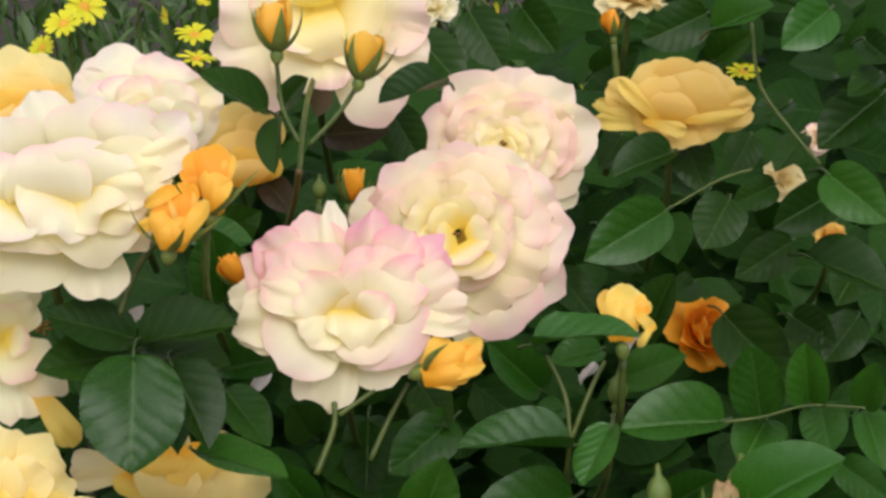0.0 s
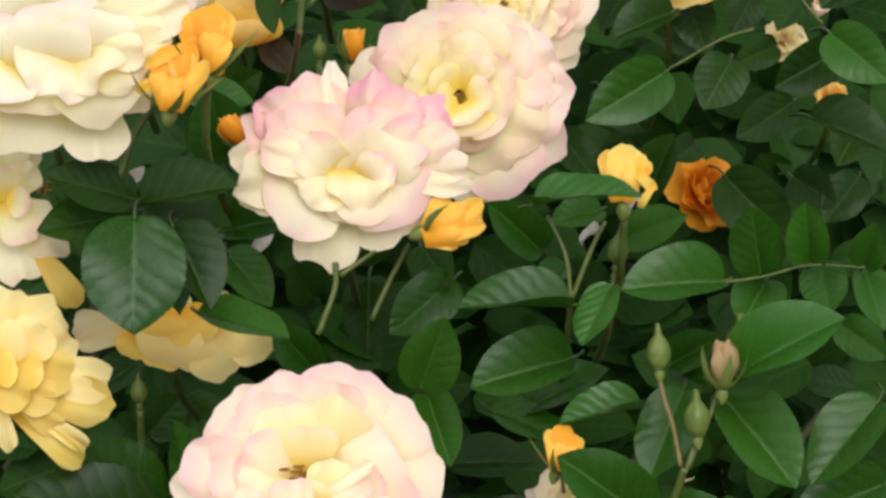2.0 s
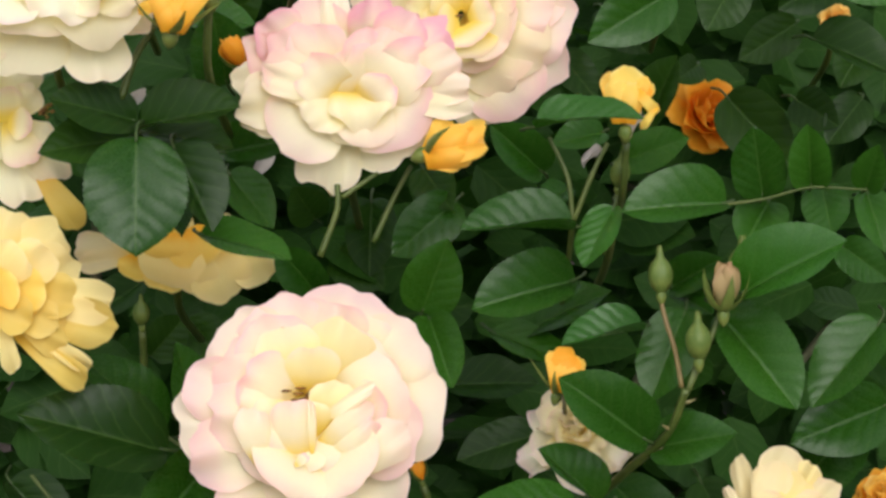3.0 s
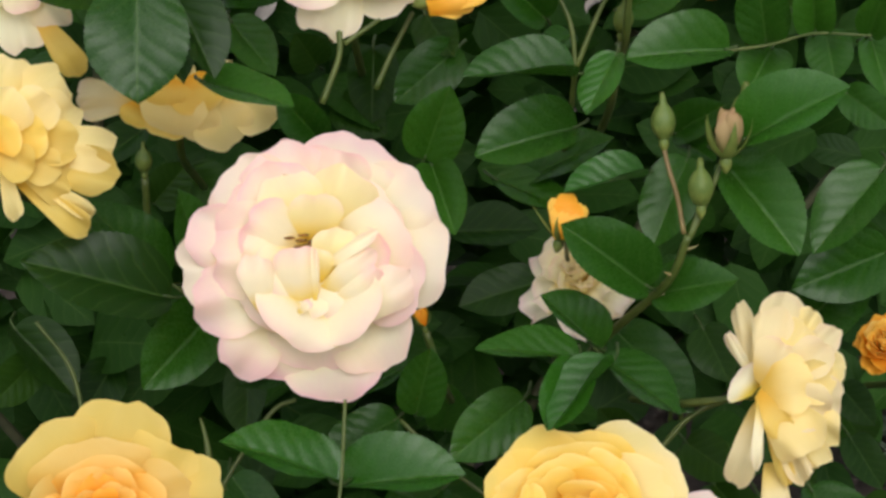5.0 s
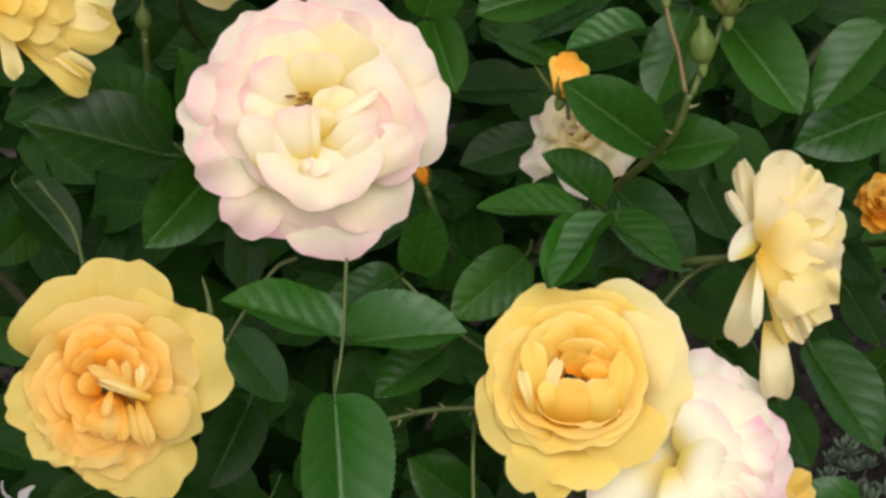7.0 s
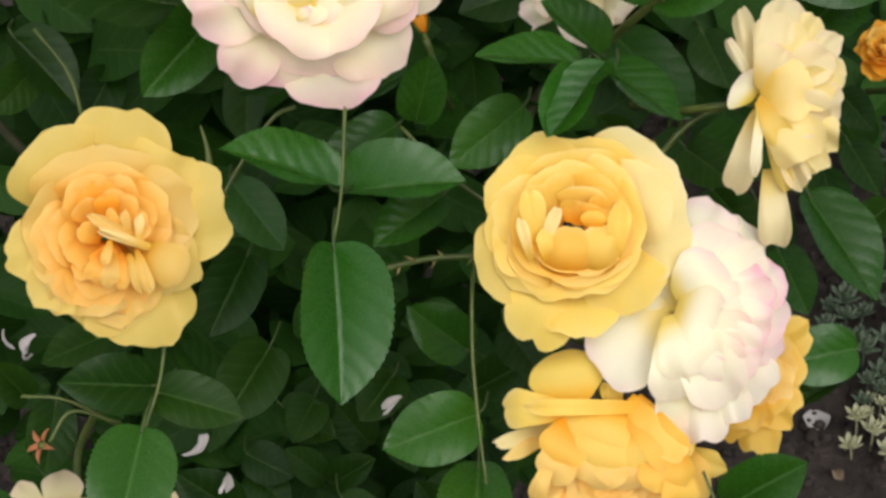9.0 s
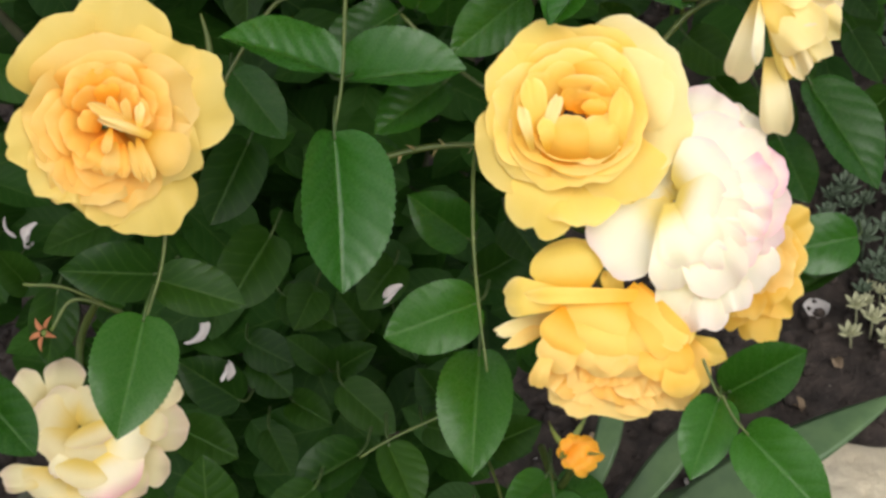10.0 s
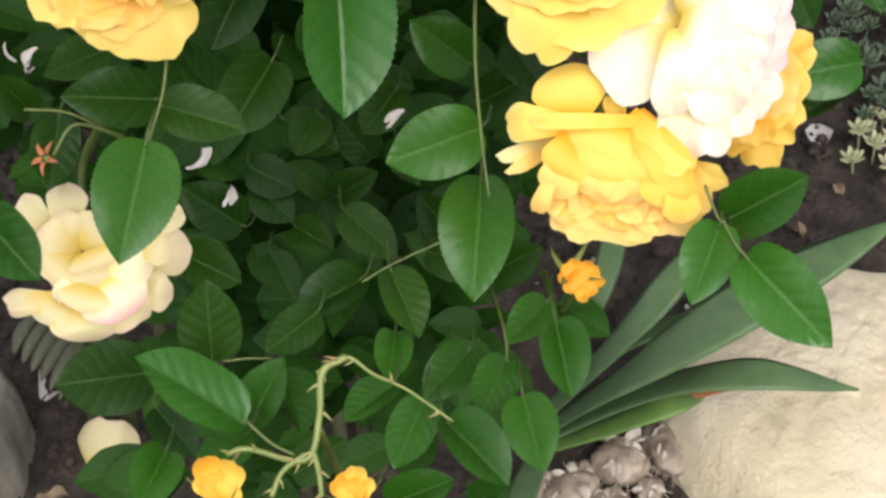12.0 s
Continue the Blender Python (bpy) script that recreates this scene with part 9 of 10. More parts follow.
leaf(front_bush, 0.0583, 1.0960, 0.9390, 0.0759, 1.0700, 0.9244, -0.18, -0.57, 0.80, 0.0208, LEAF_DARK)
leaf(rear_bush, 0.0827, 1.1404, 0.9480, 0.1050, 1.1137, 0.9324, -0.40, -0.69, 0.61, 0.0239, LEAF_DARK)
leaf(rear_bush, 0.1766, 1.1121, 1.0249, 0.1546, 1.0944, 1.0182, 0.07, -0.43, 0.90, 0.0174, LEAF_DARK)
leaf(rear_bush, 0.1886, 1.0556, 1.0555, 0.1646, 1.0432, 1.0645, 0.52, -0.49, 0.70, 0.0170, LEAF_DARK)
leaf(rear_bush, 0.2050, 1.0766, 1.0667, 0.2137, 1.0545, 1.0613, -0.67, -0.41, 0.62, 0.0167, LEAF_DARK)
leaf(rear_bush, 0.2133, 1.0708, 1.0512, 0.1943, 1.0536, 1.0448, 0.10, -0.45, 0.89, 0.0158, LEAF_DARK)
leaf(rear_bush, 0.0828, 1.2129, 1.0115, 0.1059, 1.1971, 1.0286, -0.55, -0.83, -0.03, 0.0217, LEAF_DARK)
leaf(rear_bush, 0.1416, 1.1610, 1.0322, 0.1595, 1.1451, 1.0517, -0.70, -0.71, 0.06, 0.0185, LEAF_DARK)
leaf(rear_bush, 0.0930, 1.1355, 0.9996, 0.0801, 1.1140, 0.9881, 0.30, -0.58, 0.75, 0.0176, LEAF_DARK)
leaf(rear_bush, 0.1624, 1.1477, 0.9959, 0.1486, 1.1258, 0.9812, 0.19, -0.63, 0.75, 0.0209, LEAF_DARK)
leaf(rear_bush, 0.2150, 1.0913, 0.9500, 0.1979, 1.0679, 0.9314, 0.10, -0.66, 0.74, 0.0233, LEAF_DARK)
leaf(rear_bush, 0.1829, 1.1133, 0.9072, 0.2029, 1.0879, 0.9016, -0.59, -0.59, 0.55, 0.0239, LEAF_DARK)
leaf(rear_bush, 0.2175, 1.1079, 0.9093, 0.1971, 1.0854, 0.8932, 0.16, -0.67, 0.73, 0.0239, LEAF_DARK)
leaf(front_bush, 0.0579, 0.9063, 0.9034, 0.0116, 0.8861, 0.8997, 0.18, -0.56, 0.81, 0.0304)
leaf(front_bush, -0.0111, 0.9277, 0.8757, 0.0011, 0.9266, 0.9141, -0.14, -0.99, 0.02, 0.0292)
leaf(front_bush, 0.1235, 0.8619, 0.9180, 0.1645, 0.8503, 0.9498, -0.62, -0.48, 0.62, 0.0319, LEAF_BRIGHT, k=2)
leaf(front_bush, 0.1010, 0.9196, 0.8926, 0.1214, 0.9070, 0.9133, -0.69, -0.66, 0.28, 0.0190)
leaf(front_bush, 0.1041, 0.9184, 0.8909, 0.1183, 0.8963, 0.8908, -0.26, -0.17, 0.95, 0.0158)
leaf(front_bush, 0.1799, 0.9364, 0.9056, 0.1971, 0.9104, 0.9012, -0.60, -0.50, 0.62, 0.0191)
leaf(front_bush, 0.1183, 0.8721, 0.9032, 0.1474, 0.8339, 0.8790, -0.05, -0.56, 0.83, 0.0323)
leaf(front_bush, 0.1937, 0.9010, 0.8855, 0.1600, 0.8718, 0.8576, -0.29, -0.47, 0.84, 0.0315)
leaf(front_bush, 0.1058, 0.8966, 0.8928, 0.0881, 0.8635, 0.8657, -0.18, -0.56, 0.81, 0.0278)
leaf(front_bush, 0.0861, 0.8402, 0.8589, 0.0480, 0.8402, 0.8902, 0.39, -0.79, 0.48, 0.0296)
leaf(front_bush, 0.0879, 0.8518, 0.8492, 0.1233, 0.8360, 0.8657, -0.54, -0.56, 0.63, 0.0253)
leaf(front_bush, 0.0756, 0.8876, 0.8094, 0.1091, 0.8501, 0.7896, -0.20, -0.59, 0.78, 0.0324)
leaf(front_bush, 0.0670, 0.8491, 0.8222, 0.0407, 0.8476, 0.8518, 0.69, -0.42, 0.59, 0.0238)
leaf(front_bush, 0.0572, 0.8271, 0.8330, 0.0111, 0.8149, 0.8446, 0.25, -0.03, 0.97, 0.0245)
leaf(front_bush, 0.0551, 0.8171, 0.8359, 0.0409, 0.7875, 0.8220, 0.17, -0.49, 0.86, 0.0218, LEAF_BRIGHT, k=2)
leaf(front_bush, 0.0695, 0.8126, 0.8398, 0.0411, 0.7838, 0.8255, -0.49, 0.05, 0.87, 0.0214, LEAF_BRIGHT)
leaf(front_bush, 0.0653, 0.8266, 0.8333, 0.0972, 0.7955, 0.8233, 0.25, -0.06, 0.97, 0.0274)
leaf(front_bush, 0.0334, 0.8475, 0.7979, 0.0009, 0.8183, 0.7858, 0.29, -0.63, 0.72, 0.0278)
leaf(front_bush, 0.0860, 0.8769, 0.8942, 0.0494, 0.8604, 0.8962, 0.08, -0.05, 1.00, 0.0201, LEAF_BRIGHT)
leaf(front_bush, 0.0323, 0.9318, 0.8627, 0.0752, 0.9228, 0.8896, -0.55, -0.29, 0.78, 0.0308)
leaf(front_bush, 0.0209, 0.9237, 0.8681, 0.0560, 0.9001, 0.8650, 0.01, -0.11, 0.99, 0.0254)
leaf(front_bush, -0.0080, 0.9274, 0.8750, 0.0028, 0.8962, 0.8547, -0.14, -0.57, 0.81, 0.0236)
leaf(front_bush, 0.0021, 1.0799, 0.7549, 0.0494, 1.0635, 0.7646, -0.31, -0.38, 0.87, 0.0305, LEAF_DARK)
leaf(front_bush, 0.0487, 1.0560, 0.7370, 0.0056, 1.0349, 0.7348, 0.22, -0.54, 0.81, 0.0288, LEAF_DARK)
leaf(left_bush, -0.1218, 0.8654, 0.8397, -0.1836, 0.8495, 0.8677, 0.46, -0.52, 0.72, 0.0418, LEAF_DARK, k=4)
leaf(left_bush, -0.1304, 0.9116, 0.8210, -0.1651, 0.9093, 0.8643, 0.71, -0.43, 0.55, 0.0334)
leaf(left_bush, -0.1160, 0.9215, 0.8146, -0.1228, 0.9260, 0.8618, 0.82, -0.54, 0.17, 0.0287)
leaf(left_bush, -0.1026, 0.8833, 0.8262, -0.1345, 0.8449, 0.8057, 0.33, -0.64, 0.69, 0.0325)
leaf(left_bush, -0.1632, 1.0960, 0.8092, -0.1878, 1.0671, 0.8002, 0.15, -0.41, 0.90, 0.0234, LEAF_DARK)
leaf(front_bush, -0.0932, 0.9144, 0.7792, -0.0950, 0.8784, 0.7571, -0.44, -0.45, 0.77, 0.0254, LEAF_DARK)
leaf(front_bush, -0.0706, 0.8964, 0.7849, -0.0954, 0.8748, 0.7882, 0.41, -0.34, 0.85, 0.0199)
# large leaf here and two lines down: glare painted by lighter LEAF_BRIGHT
leaf(front_bush, -0.0472, 0.8019, 0.7851, -0.0944, 0.7961, 0.8146, 0.53, -0.09, 0.84, 0.0336, LEAF_BRIGHT, k=1)
leaf(front_bush, -0.0229, 0.8598, 0.7797, -0.0562, 0.8330, 0.7746, 0.25, -0.47, 0.84, 0.0258)
leaf(front_bush, -0.0477, 0.8174, 0.7724, 0.0068, 0.8071, 0.7872, -0.30, -0.23, 0.93, 0.0344, LEAF_BRIGHT)
leaf(front_bush, -0.0011, 0.8346, 0.7601, -0.0335, 0.8058, 0.7520, 0.11, -0.38, 0.92, 0.0265)
leaf(front_bush, -0.0148, 0.8608, 0.7809, -0.0077, 0.8615, 0.8153, -0.11, -0.99, 0.04, 0.0233)
leaf(front_bush, -0.0440, 0.8898, 0.7719, -0.0182, 0.8836, 0.7942, -0.66, -0.37, 0.66, 0.0208)
leaf(front_bush, -0.0482, 0.7645, 0.7847, -0.0435, 0.7089, 0.7434, 0.30, -0.55, 0.78, 0.0417, LEAF_BRIGHT, k=2)
leaf(left_bush, -0.1123, 0.9695, 0.6709, -0.0847, 0.9369, 0.6527, -0.16, -0.58, 0.80, 0.0281, LEAF)
leaf(front_bush, -0.1060, 0.9668, 0.6286, -0.1250, 0.9241, 0.6059, 0.24, -0.54, 0.81, 0.0334, LEAF_DARK)
leaf(left_bush, -0.1238, 0.7414, 0.7259, -0.1627, 0.7240, 0.7425, 0.53, -0.61, 0.60, 0.0274, LEAF_DARK)
leaf(left_bush, -0.1247, 0.7398, 0.7241, -0.0864, 0.7226, 0.7255, -0.24, -0.47, 0.85, 0.0252, LEAF_DARK)
leaf(front_bush, -0.0908, 0.9024, 0.6173, -0.1130, 0.8625, 0.6009, 0.28, -0.49, 0.82, 0.0350, LEAF_DARK)
leaf(left_bush, -0.1265, 0.7112, 0.7299, -0.1354, 0.6620, 0.7052, 0.20, -0.47, 0.86, 0.0379, k=4)
leaf(left_bush, -0.1736, 0.7661, 0.6962, -0.1746, 0.7310, 0.6843, 0.21, -0.32, 0.92, 0.0231, LEAF_DARK)
leaf(left_bush, -0.1964, 0.6898, 0.7089, -0.1689, 0.6612, 0.6977, -0.11, -0.45, 0.89, 0.0265)
leaf(front_bush, 0.0094, 0.8145, 0.6843, -0.0192, 0.8137, 0.7122, 0.37, -0.86, 0.35, 0.0274)
leaf(front_bush, 0.0126, 0.7582, 0.6951, -0.0281, 0.7345, 0.6958, 0.37, -0.61, 0.71, 0.0325)
leaf(front_bush, 0.0146, 0.9251, 0.5687, 0.0467, 0.9215, 0.5937, -0.44, -0.77, 0.45, 0.0245, LEAF_DARK)
leaf(front_bush, 0.0133, 0.7747, 0.6532, 0.0094, 0.7216, 0.6235, -0.10, -0.48, 0.87, 0.0366)
leaf(front_bush, 0.2008, 0.8712, 0.6395, 0.1585, 0.8575, 0.6408, 0.25, -0.70, 0.67, 0.0315, LEAF_BRIGHT)
leaf(front_bush, 0.2026, 0.8788, 0.6172, 0.1694, 0.8592, 0.6140, -0.08, -0.04, 1.00, 0.0232, LEAF_DARK)
leaf(front_bush, 0.1692, 0.8810, 0.7274, 0.1983, 0.8314, 0.6996, 0.27, -0.34, 0.90, 0.0383)
leaf(front_bush, 0.1557, 0.8667, 0.7041, 0.1670, 0.8324, 0.6922, -0.33, -0.41, 0.85, 0.0247)
leaf(front_bush, 0.1187, 0.7188, 0.6767, 0.1500, 0.7145, 0.7053, -0.49, -0.76, 0.43, 0.0278)
leaf(front_bush, 0.1149, 0.7109, 0.6824, 0.1000, 0.6747, 0.6688, 0.05, -0.37, 0.93, 0.0256, LEAF_BRIGHT)
leaf(front_bush, 0.1236, 0.6929, 0.6796, 0.1556, 0.6505, 0.6697, -0.36, -0.46, 0.81, 0.0329, LEAF_BRIGHT, k=1)
leaf(front_bush, -0.0407, 0.7416, 0.6192, -0.0701, 0.7155, 0.6208, 0.24, -0.21, 0.95, 0.0236, LEAF_DARK)
leaf(front_bush, -0.0286, 0.7452, 0.6222, -0.0150, 0.7098, 0.6121, 0.18, -0.21, 0.96, 0.0236, LEAF_DARK)
leaf(front_bush, -0.0567, 0.8704, 0.5419, -0.0287, 0.8411, 0.5358, -0.26, -0.43, 0.86, 0.0246, LEAF_DARK)
leaf(front_bush, 0.0004, 0.8771, 0.5151, -0.0173, 0.8796, 0.5442, 0.33, -0.90, 0.28, 0.0221, LEAF_DARK)
leaf(front_bush, -0.0136, 0.8644, 0.5178, 0.0100, 0.8474, 0.5260, -0.58, -0.48, 0.66, 0.0224, LEAF_DARK)
leaf(left_bush, -0.1060, 0.6906, 0.6178, -0.1071, 0.7029, 0.6554, 0.13, -0.94, 0.31, 0.0298, LEAF_DARK)
leaf(left_bush, -0.1419, 0.8655, 0.5149, -0.1107, 0.8445, 0.5146, -0.33, -0.51, 0.80, 0.0268, LEAF_DARK)
leaf(front_bush, -0.1103, 0.8777, 0.5230, -0.1426, 0.8769, 0.5537, 0.43, -0.79, 0.43, 0.0298, LEAF_DARK)
leaf(left_bush, -0.1353, 0.6983, 0.6023, -0.1740, 0.6779, 0.6163, 0.52, -0.54, 0.66, 0.0355, LEAF_DARK)
leaf(front_bush, -0.0884, 0.6444, 0.6277, -0.1307, 0.6505, 0.6645, 0.62, -0.21, 0.75, 0.0338, LEAF_BRIGHT, k=0)
leaf(front_bush, -0.0891, 0.6644, 0.6053, -0.0720, 0.6747, 0.6374, -0.46, -0.74, 0.49, 0.0227)
leaf(front_bush, -0.0598, 0.7088, 0.6301, -0.0808, 0.6829, 0.6323, 0.49, -0.33, 0.81, 0.0204, LEAF_DARK)
leaf(front_bush, -0.0772, 0.7039, 0.5992, -0.0661, 0.6706, 0.5923, 0.64, 0.06, 0.77, 0.0214)
leaf(front_bush, -0.0258, 0.6732, 0.6218, -0.0465, 0.6484, 0.6246, 0.05, 0.08, 1.00, 0.0195)
leaf(front_bush, -0.0119, 0.6616, 0.6244, -0.0246, 0.6279, 0.6190, 0.14, -0.21, 0.97, 0.0218)
leaf(front_bush, -0.0032, 0.6486, 0.6261, 0.0230, 0.6162, 0.6221, -0.03, -0.15, 0.99, 0.0251)
leaf(front_bush, 0.0301, 0.6630, 0.6263, 0.0382, 0.6258, 0.6177, -0.15, -0.25, 0.96, 0.0251)
leaf(front_bush, 0.0240, 0.6951, 0.6149, 0.0120, 0.6647, 0.6110, 0.22, -0.21, 0.95, 0.0219)
leaf(front_bush, 0.0445, 0.6929, 0.6415, 0.0507, 0.6563, 0.6321, 0.07, -0.24, 0.97, 0.0230)
leaf(front_bush, 0.0437, 0.7271, 0.6190, 0.0239, 0.7012, 0.6180, 0.23, -0.22, 0.95, 0.0196)
leaf(front_bush, 0.0487, 0.7400, 0.6038, 0.0708, 0.7165, 0.6079, -0.35, -0.17, 0.92, 0.0195)
leaf(front_bush, -0.0261, 0.7243, 0.6014, -0.0282, 0.6960, 0.5994, 0.09, -0.08, 0.99, 0.0184)
leaf(front_bush, 0.0080, 0.7189, 0.5958, -0.0135, 0.6891, 0.5927, 0.25, -0.28, 0.93, 0.0221)
leaf(front_bush, -0.0913, 0.6819, 0.5808, -0.1128, 0.6567, 0.5857, 0.53, -0.30, 0.80, 0.0208)
leaf(left_bush, -0.1281, 0.6731, 0.5782, -0.1378, 0.6421, 0.5774, 0.36, -0.14, 0.92, 0.0233)
leaf(left_bush, -0.1521, 0.7846, 0.4846, -0.1285, 0.7547, 0.4785, -0.19, -0.34, 0.92, 0.0238, LEAF_DARK)
leaf(front_bush, -0.0720, 0.6682, 0.5668, -0.0474, 0.6694, 0.5899, -0.39, -0.80, 0.46, 0.0208, LEAF_DARK)
leaf(front_bush, -0.0283, 0.6470, 0.5724, 0.0002, 0.6436, 0.5925, -0.50, -0.62, 0.61, 0.0210)
leaf(front_bush, 0.0084, 0.6467, 0.5716, 0.0254, 0.6434, 0.5927, -0.57, -0.75, 0.34, 0.0174)
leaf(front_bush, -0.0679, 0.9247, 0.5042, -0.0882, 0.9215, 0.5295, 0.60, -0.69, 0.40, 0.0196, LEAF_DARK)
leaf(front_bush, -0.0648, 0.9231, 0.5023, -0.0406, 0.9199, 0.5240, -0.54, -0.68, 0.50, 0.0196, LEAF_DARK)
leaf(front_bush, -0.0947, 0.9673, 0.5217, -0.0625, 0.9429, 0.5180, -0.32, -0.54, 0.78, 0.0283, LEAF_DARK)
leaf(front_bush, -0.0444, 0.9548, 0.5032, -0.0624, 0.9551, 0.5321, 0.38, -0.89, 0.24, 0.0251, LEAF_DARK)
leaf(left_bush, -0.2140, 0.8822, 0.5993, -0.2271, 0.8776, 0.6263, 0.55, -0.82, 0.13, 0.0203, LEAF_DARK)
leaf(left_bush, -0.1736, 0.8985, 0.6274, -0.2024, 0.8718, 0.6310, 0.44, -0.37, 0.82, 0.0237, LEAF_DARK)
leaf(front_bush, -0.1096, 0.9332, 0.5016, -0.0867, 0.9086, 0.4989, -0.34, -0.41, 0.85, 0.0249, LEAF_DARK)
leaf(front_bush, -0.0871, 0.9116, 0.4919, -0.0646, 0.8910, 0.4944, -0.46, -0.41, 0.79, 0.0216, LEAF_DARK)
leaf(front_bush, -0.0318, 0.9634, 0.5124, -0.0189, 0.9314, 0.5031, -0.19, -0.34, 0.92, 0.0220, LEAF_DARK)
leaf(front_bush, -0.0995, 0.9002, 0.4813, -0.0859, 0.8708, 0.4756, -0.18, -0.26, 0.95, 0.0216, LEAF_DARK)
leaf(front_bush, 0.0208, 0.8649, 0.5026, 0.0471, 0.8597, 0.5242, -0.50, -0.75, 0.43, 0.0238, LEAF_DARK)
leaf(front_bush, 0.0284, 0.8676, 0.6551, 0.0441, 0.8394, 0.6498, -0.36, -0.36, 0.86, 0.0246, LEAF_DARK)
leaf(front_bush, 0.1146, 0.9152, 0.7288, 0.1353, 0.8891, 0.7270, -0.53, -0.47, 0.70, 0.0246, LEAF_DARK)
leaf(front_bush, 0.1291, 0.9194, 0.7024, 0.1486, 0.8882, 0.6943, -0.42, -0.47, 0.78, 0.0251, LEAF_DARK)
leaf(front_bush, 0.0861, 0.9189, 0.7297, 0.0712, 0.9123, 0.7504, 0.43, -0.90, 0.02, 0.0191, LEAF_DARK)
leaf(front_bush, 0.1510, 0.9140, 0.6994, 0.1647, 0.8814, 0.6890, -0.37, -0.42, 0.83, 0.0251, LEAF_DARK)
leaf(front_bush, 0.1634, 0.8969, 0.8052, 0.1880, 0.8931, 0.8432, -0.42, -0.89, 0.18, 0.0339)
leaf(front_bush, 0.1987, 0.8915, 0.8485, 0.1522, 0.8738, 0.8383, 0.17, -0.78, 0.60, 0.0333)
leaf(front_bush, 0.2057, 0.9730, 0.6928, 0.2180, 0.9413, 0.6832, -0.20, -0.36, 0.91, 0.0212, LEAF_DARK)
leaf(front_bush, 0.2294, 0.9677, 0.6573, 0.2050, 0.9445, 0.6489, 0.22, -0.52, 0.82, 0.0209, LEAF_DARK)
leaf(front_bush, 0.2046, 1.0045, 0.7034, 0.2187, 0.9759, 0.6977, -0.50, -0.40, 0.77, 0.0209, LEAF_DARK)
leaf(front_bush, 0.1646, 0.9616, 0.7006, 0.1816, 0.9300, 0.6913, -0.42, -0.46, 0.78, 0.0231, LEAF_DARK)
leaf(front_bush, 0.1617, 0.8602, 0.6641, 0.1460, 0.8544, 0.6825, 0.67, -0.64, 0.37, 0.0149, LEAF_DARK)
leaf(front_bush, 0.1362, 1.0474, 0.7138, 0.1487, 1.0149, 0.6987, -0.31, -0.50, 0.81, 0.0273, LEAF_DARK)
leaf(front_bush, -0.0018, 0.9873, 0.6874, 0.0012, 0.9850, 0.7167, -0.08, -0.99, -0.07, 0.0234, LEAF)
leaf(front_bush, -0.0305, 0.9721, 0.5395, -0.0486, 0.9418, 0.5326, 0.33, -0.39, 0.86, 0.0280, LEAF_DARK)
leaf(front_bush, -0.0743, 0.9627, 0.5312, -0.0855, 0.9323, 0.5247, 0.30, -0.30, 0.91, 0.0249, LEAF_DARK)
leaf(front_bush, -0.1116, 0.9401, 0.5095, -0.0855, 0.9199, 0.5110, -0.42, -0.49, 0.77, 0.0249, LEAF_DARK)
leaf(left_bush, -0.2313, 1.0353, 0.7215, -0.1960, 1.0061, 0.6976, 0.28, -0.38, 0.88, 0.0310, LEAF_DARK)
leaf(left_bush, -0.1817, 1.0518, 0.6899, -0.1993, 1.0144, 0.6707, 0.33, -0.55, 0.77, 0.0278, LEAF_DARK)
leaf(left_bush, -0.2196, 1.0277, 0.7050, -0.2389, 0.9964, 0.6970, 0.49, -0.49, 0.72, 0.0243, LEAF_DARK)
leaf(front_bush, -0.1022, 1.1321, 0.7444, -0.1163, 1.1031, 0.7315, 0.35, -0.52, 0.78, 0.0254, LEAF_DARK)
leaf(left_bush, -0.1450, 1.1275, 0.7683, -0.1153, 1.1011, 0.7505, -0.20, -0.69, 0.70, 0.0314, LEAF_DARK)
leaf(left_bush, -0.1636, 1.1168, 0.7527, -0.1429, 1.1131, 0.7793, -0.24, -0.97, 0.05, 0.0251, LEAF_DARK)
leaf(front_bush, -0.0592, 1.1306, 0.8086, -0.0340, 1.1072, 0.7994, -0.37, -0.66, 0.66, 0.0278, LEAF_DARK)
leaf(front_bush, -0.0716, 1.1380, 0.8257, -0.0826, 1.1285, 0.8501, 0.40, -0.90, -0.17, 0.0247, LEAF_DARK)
stem(left_bush, [(-0.1387, 0.9061, 0.9896), (-0.1328, 0.9130, 1.0051), (-0.1240, 0.9191, 1.0183)], 0.0018, 0.0014)
stem(front_bush, [(-0.0546, 0.8911, 0.9221), (-0.0474, 0.8997, 0.9396), (-0.0470, 0.9045, 0.9502)], 0.0014, 0.0013)
stem(front_bush, [(-0.0450, 0.9023, 0.9451), (-0.0328, 0.9062, 0.9527), (-0.0230, 0.9094, 0.9593)], 0.0012, 0.0010)
stem(front_bush, [(-0.0321, 0.9127, 0.9186), (-0.0235, 0.9207, 0.9355), (-0.0155, 0.9269, 0.9491)], 0.0013, 0.0011)
stem(front_bush, [(-0.0618, 0.9383, 1.0567), (-0.0691, 0.9424, 1.0719), (-0.0718, 0.9483, 1.0934)], 0.0012, 0.0010)
stem(front_bush, [(-0.0585, 0.9429, 1.0540), (-0.0450, 0.9479, 1.0678), (-0.0365, 0.9517, 1.0799)], 0.0012, 0.0010)
stem(front_bush, [(-0.0628, 0.9492, 1.0416), (-0.0621, 0.9854, 1.0566), (-0.0605, 1.0438, 1.0601)], 0.0014, 0.0012)
stem(front_bush, [(-0.0628, 0.9492, 1.0416), (-0.0686, 0.9916, 1.0115), (-0.0801, 1.0697, 0.9640)], 0.0016, 0.0013, STEM_RED)
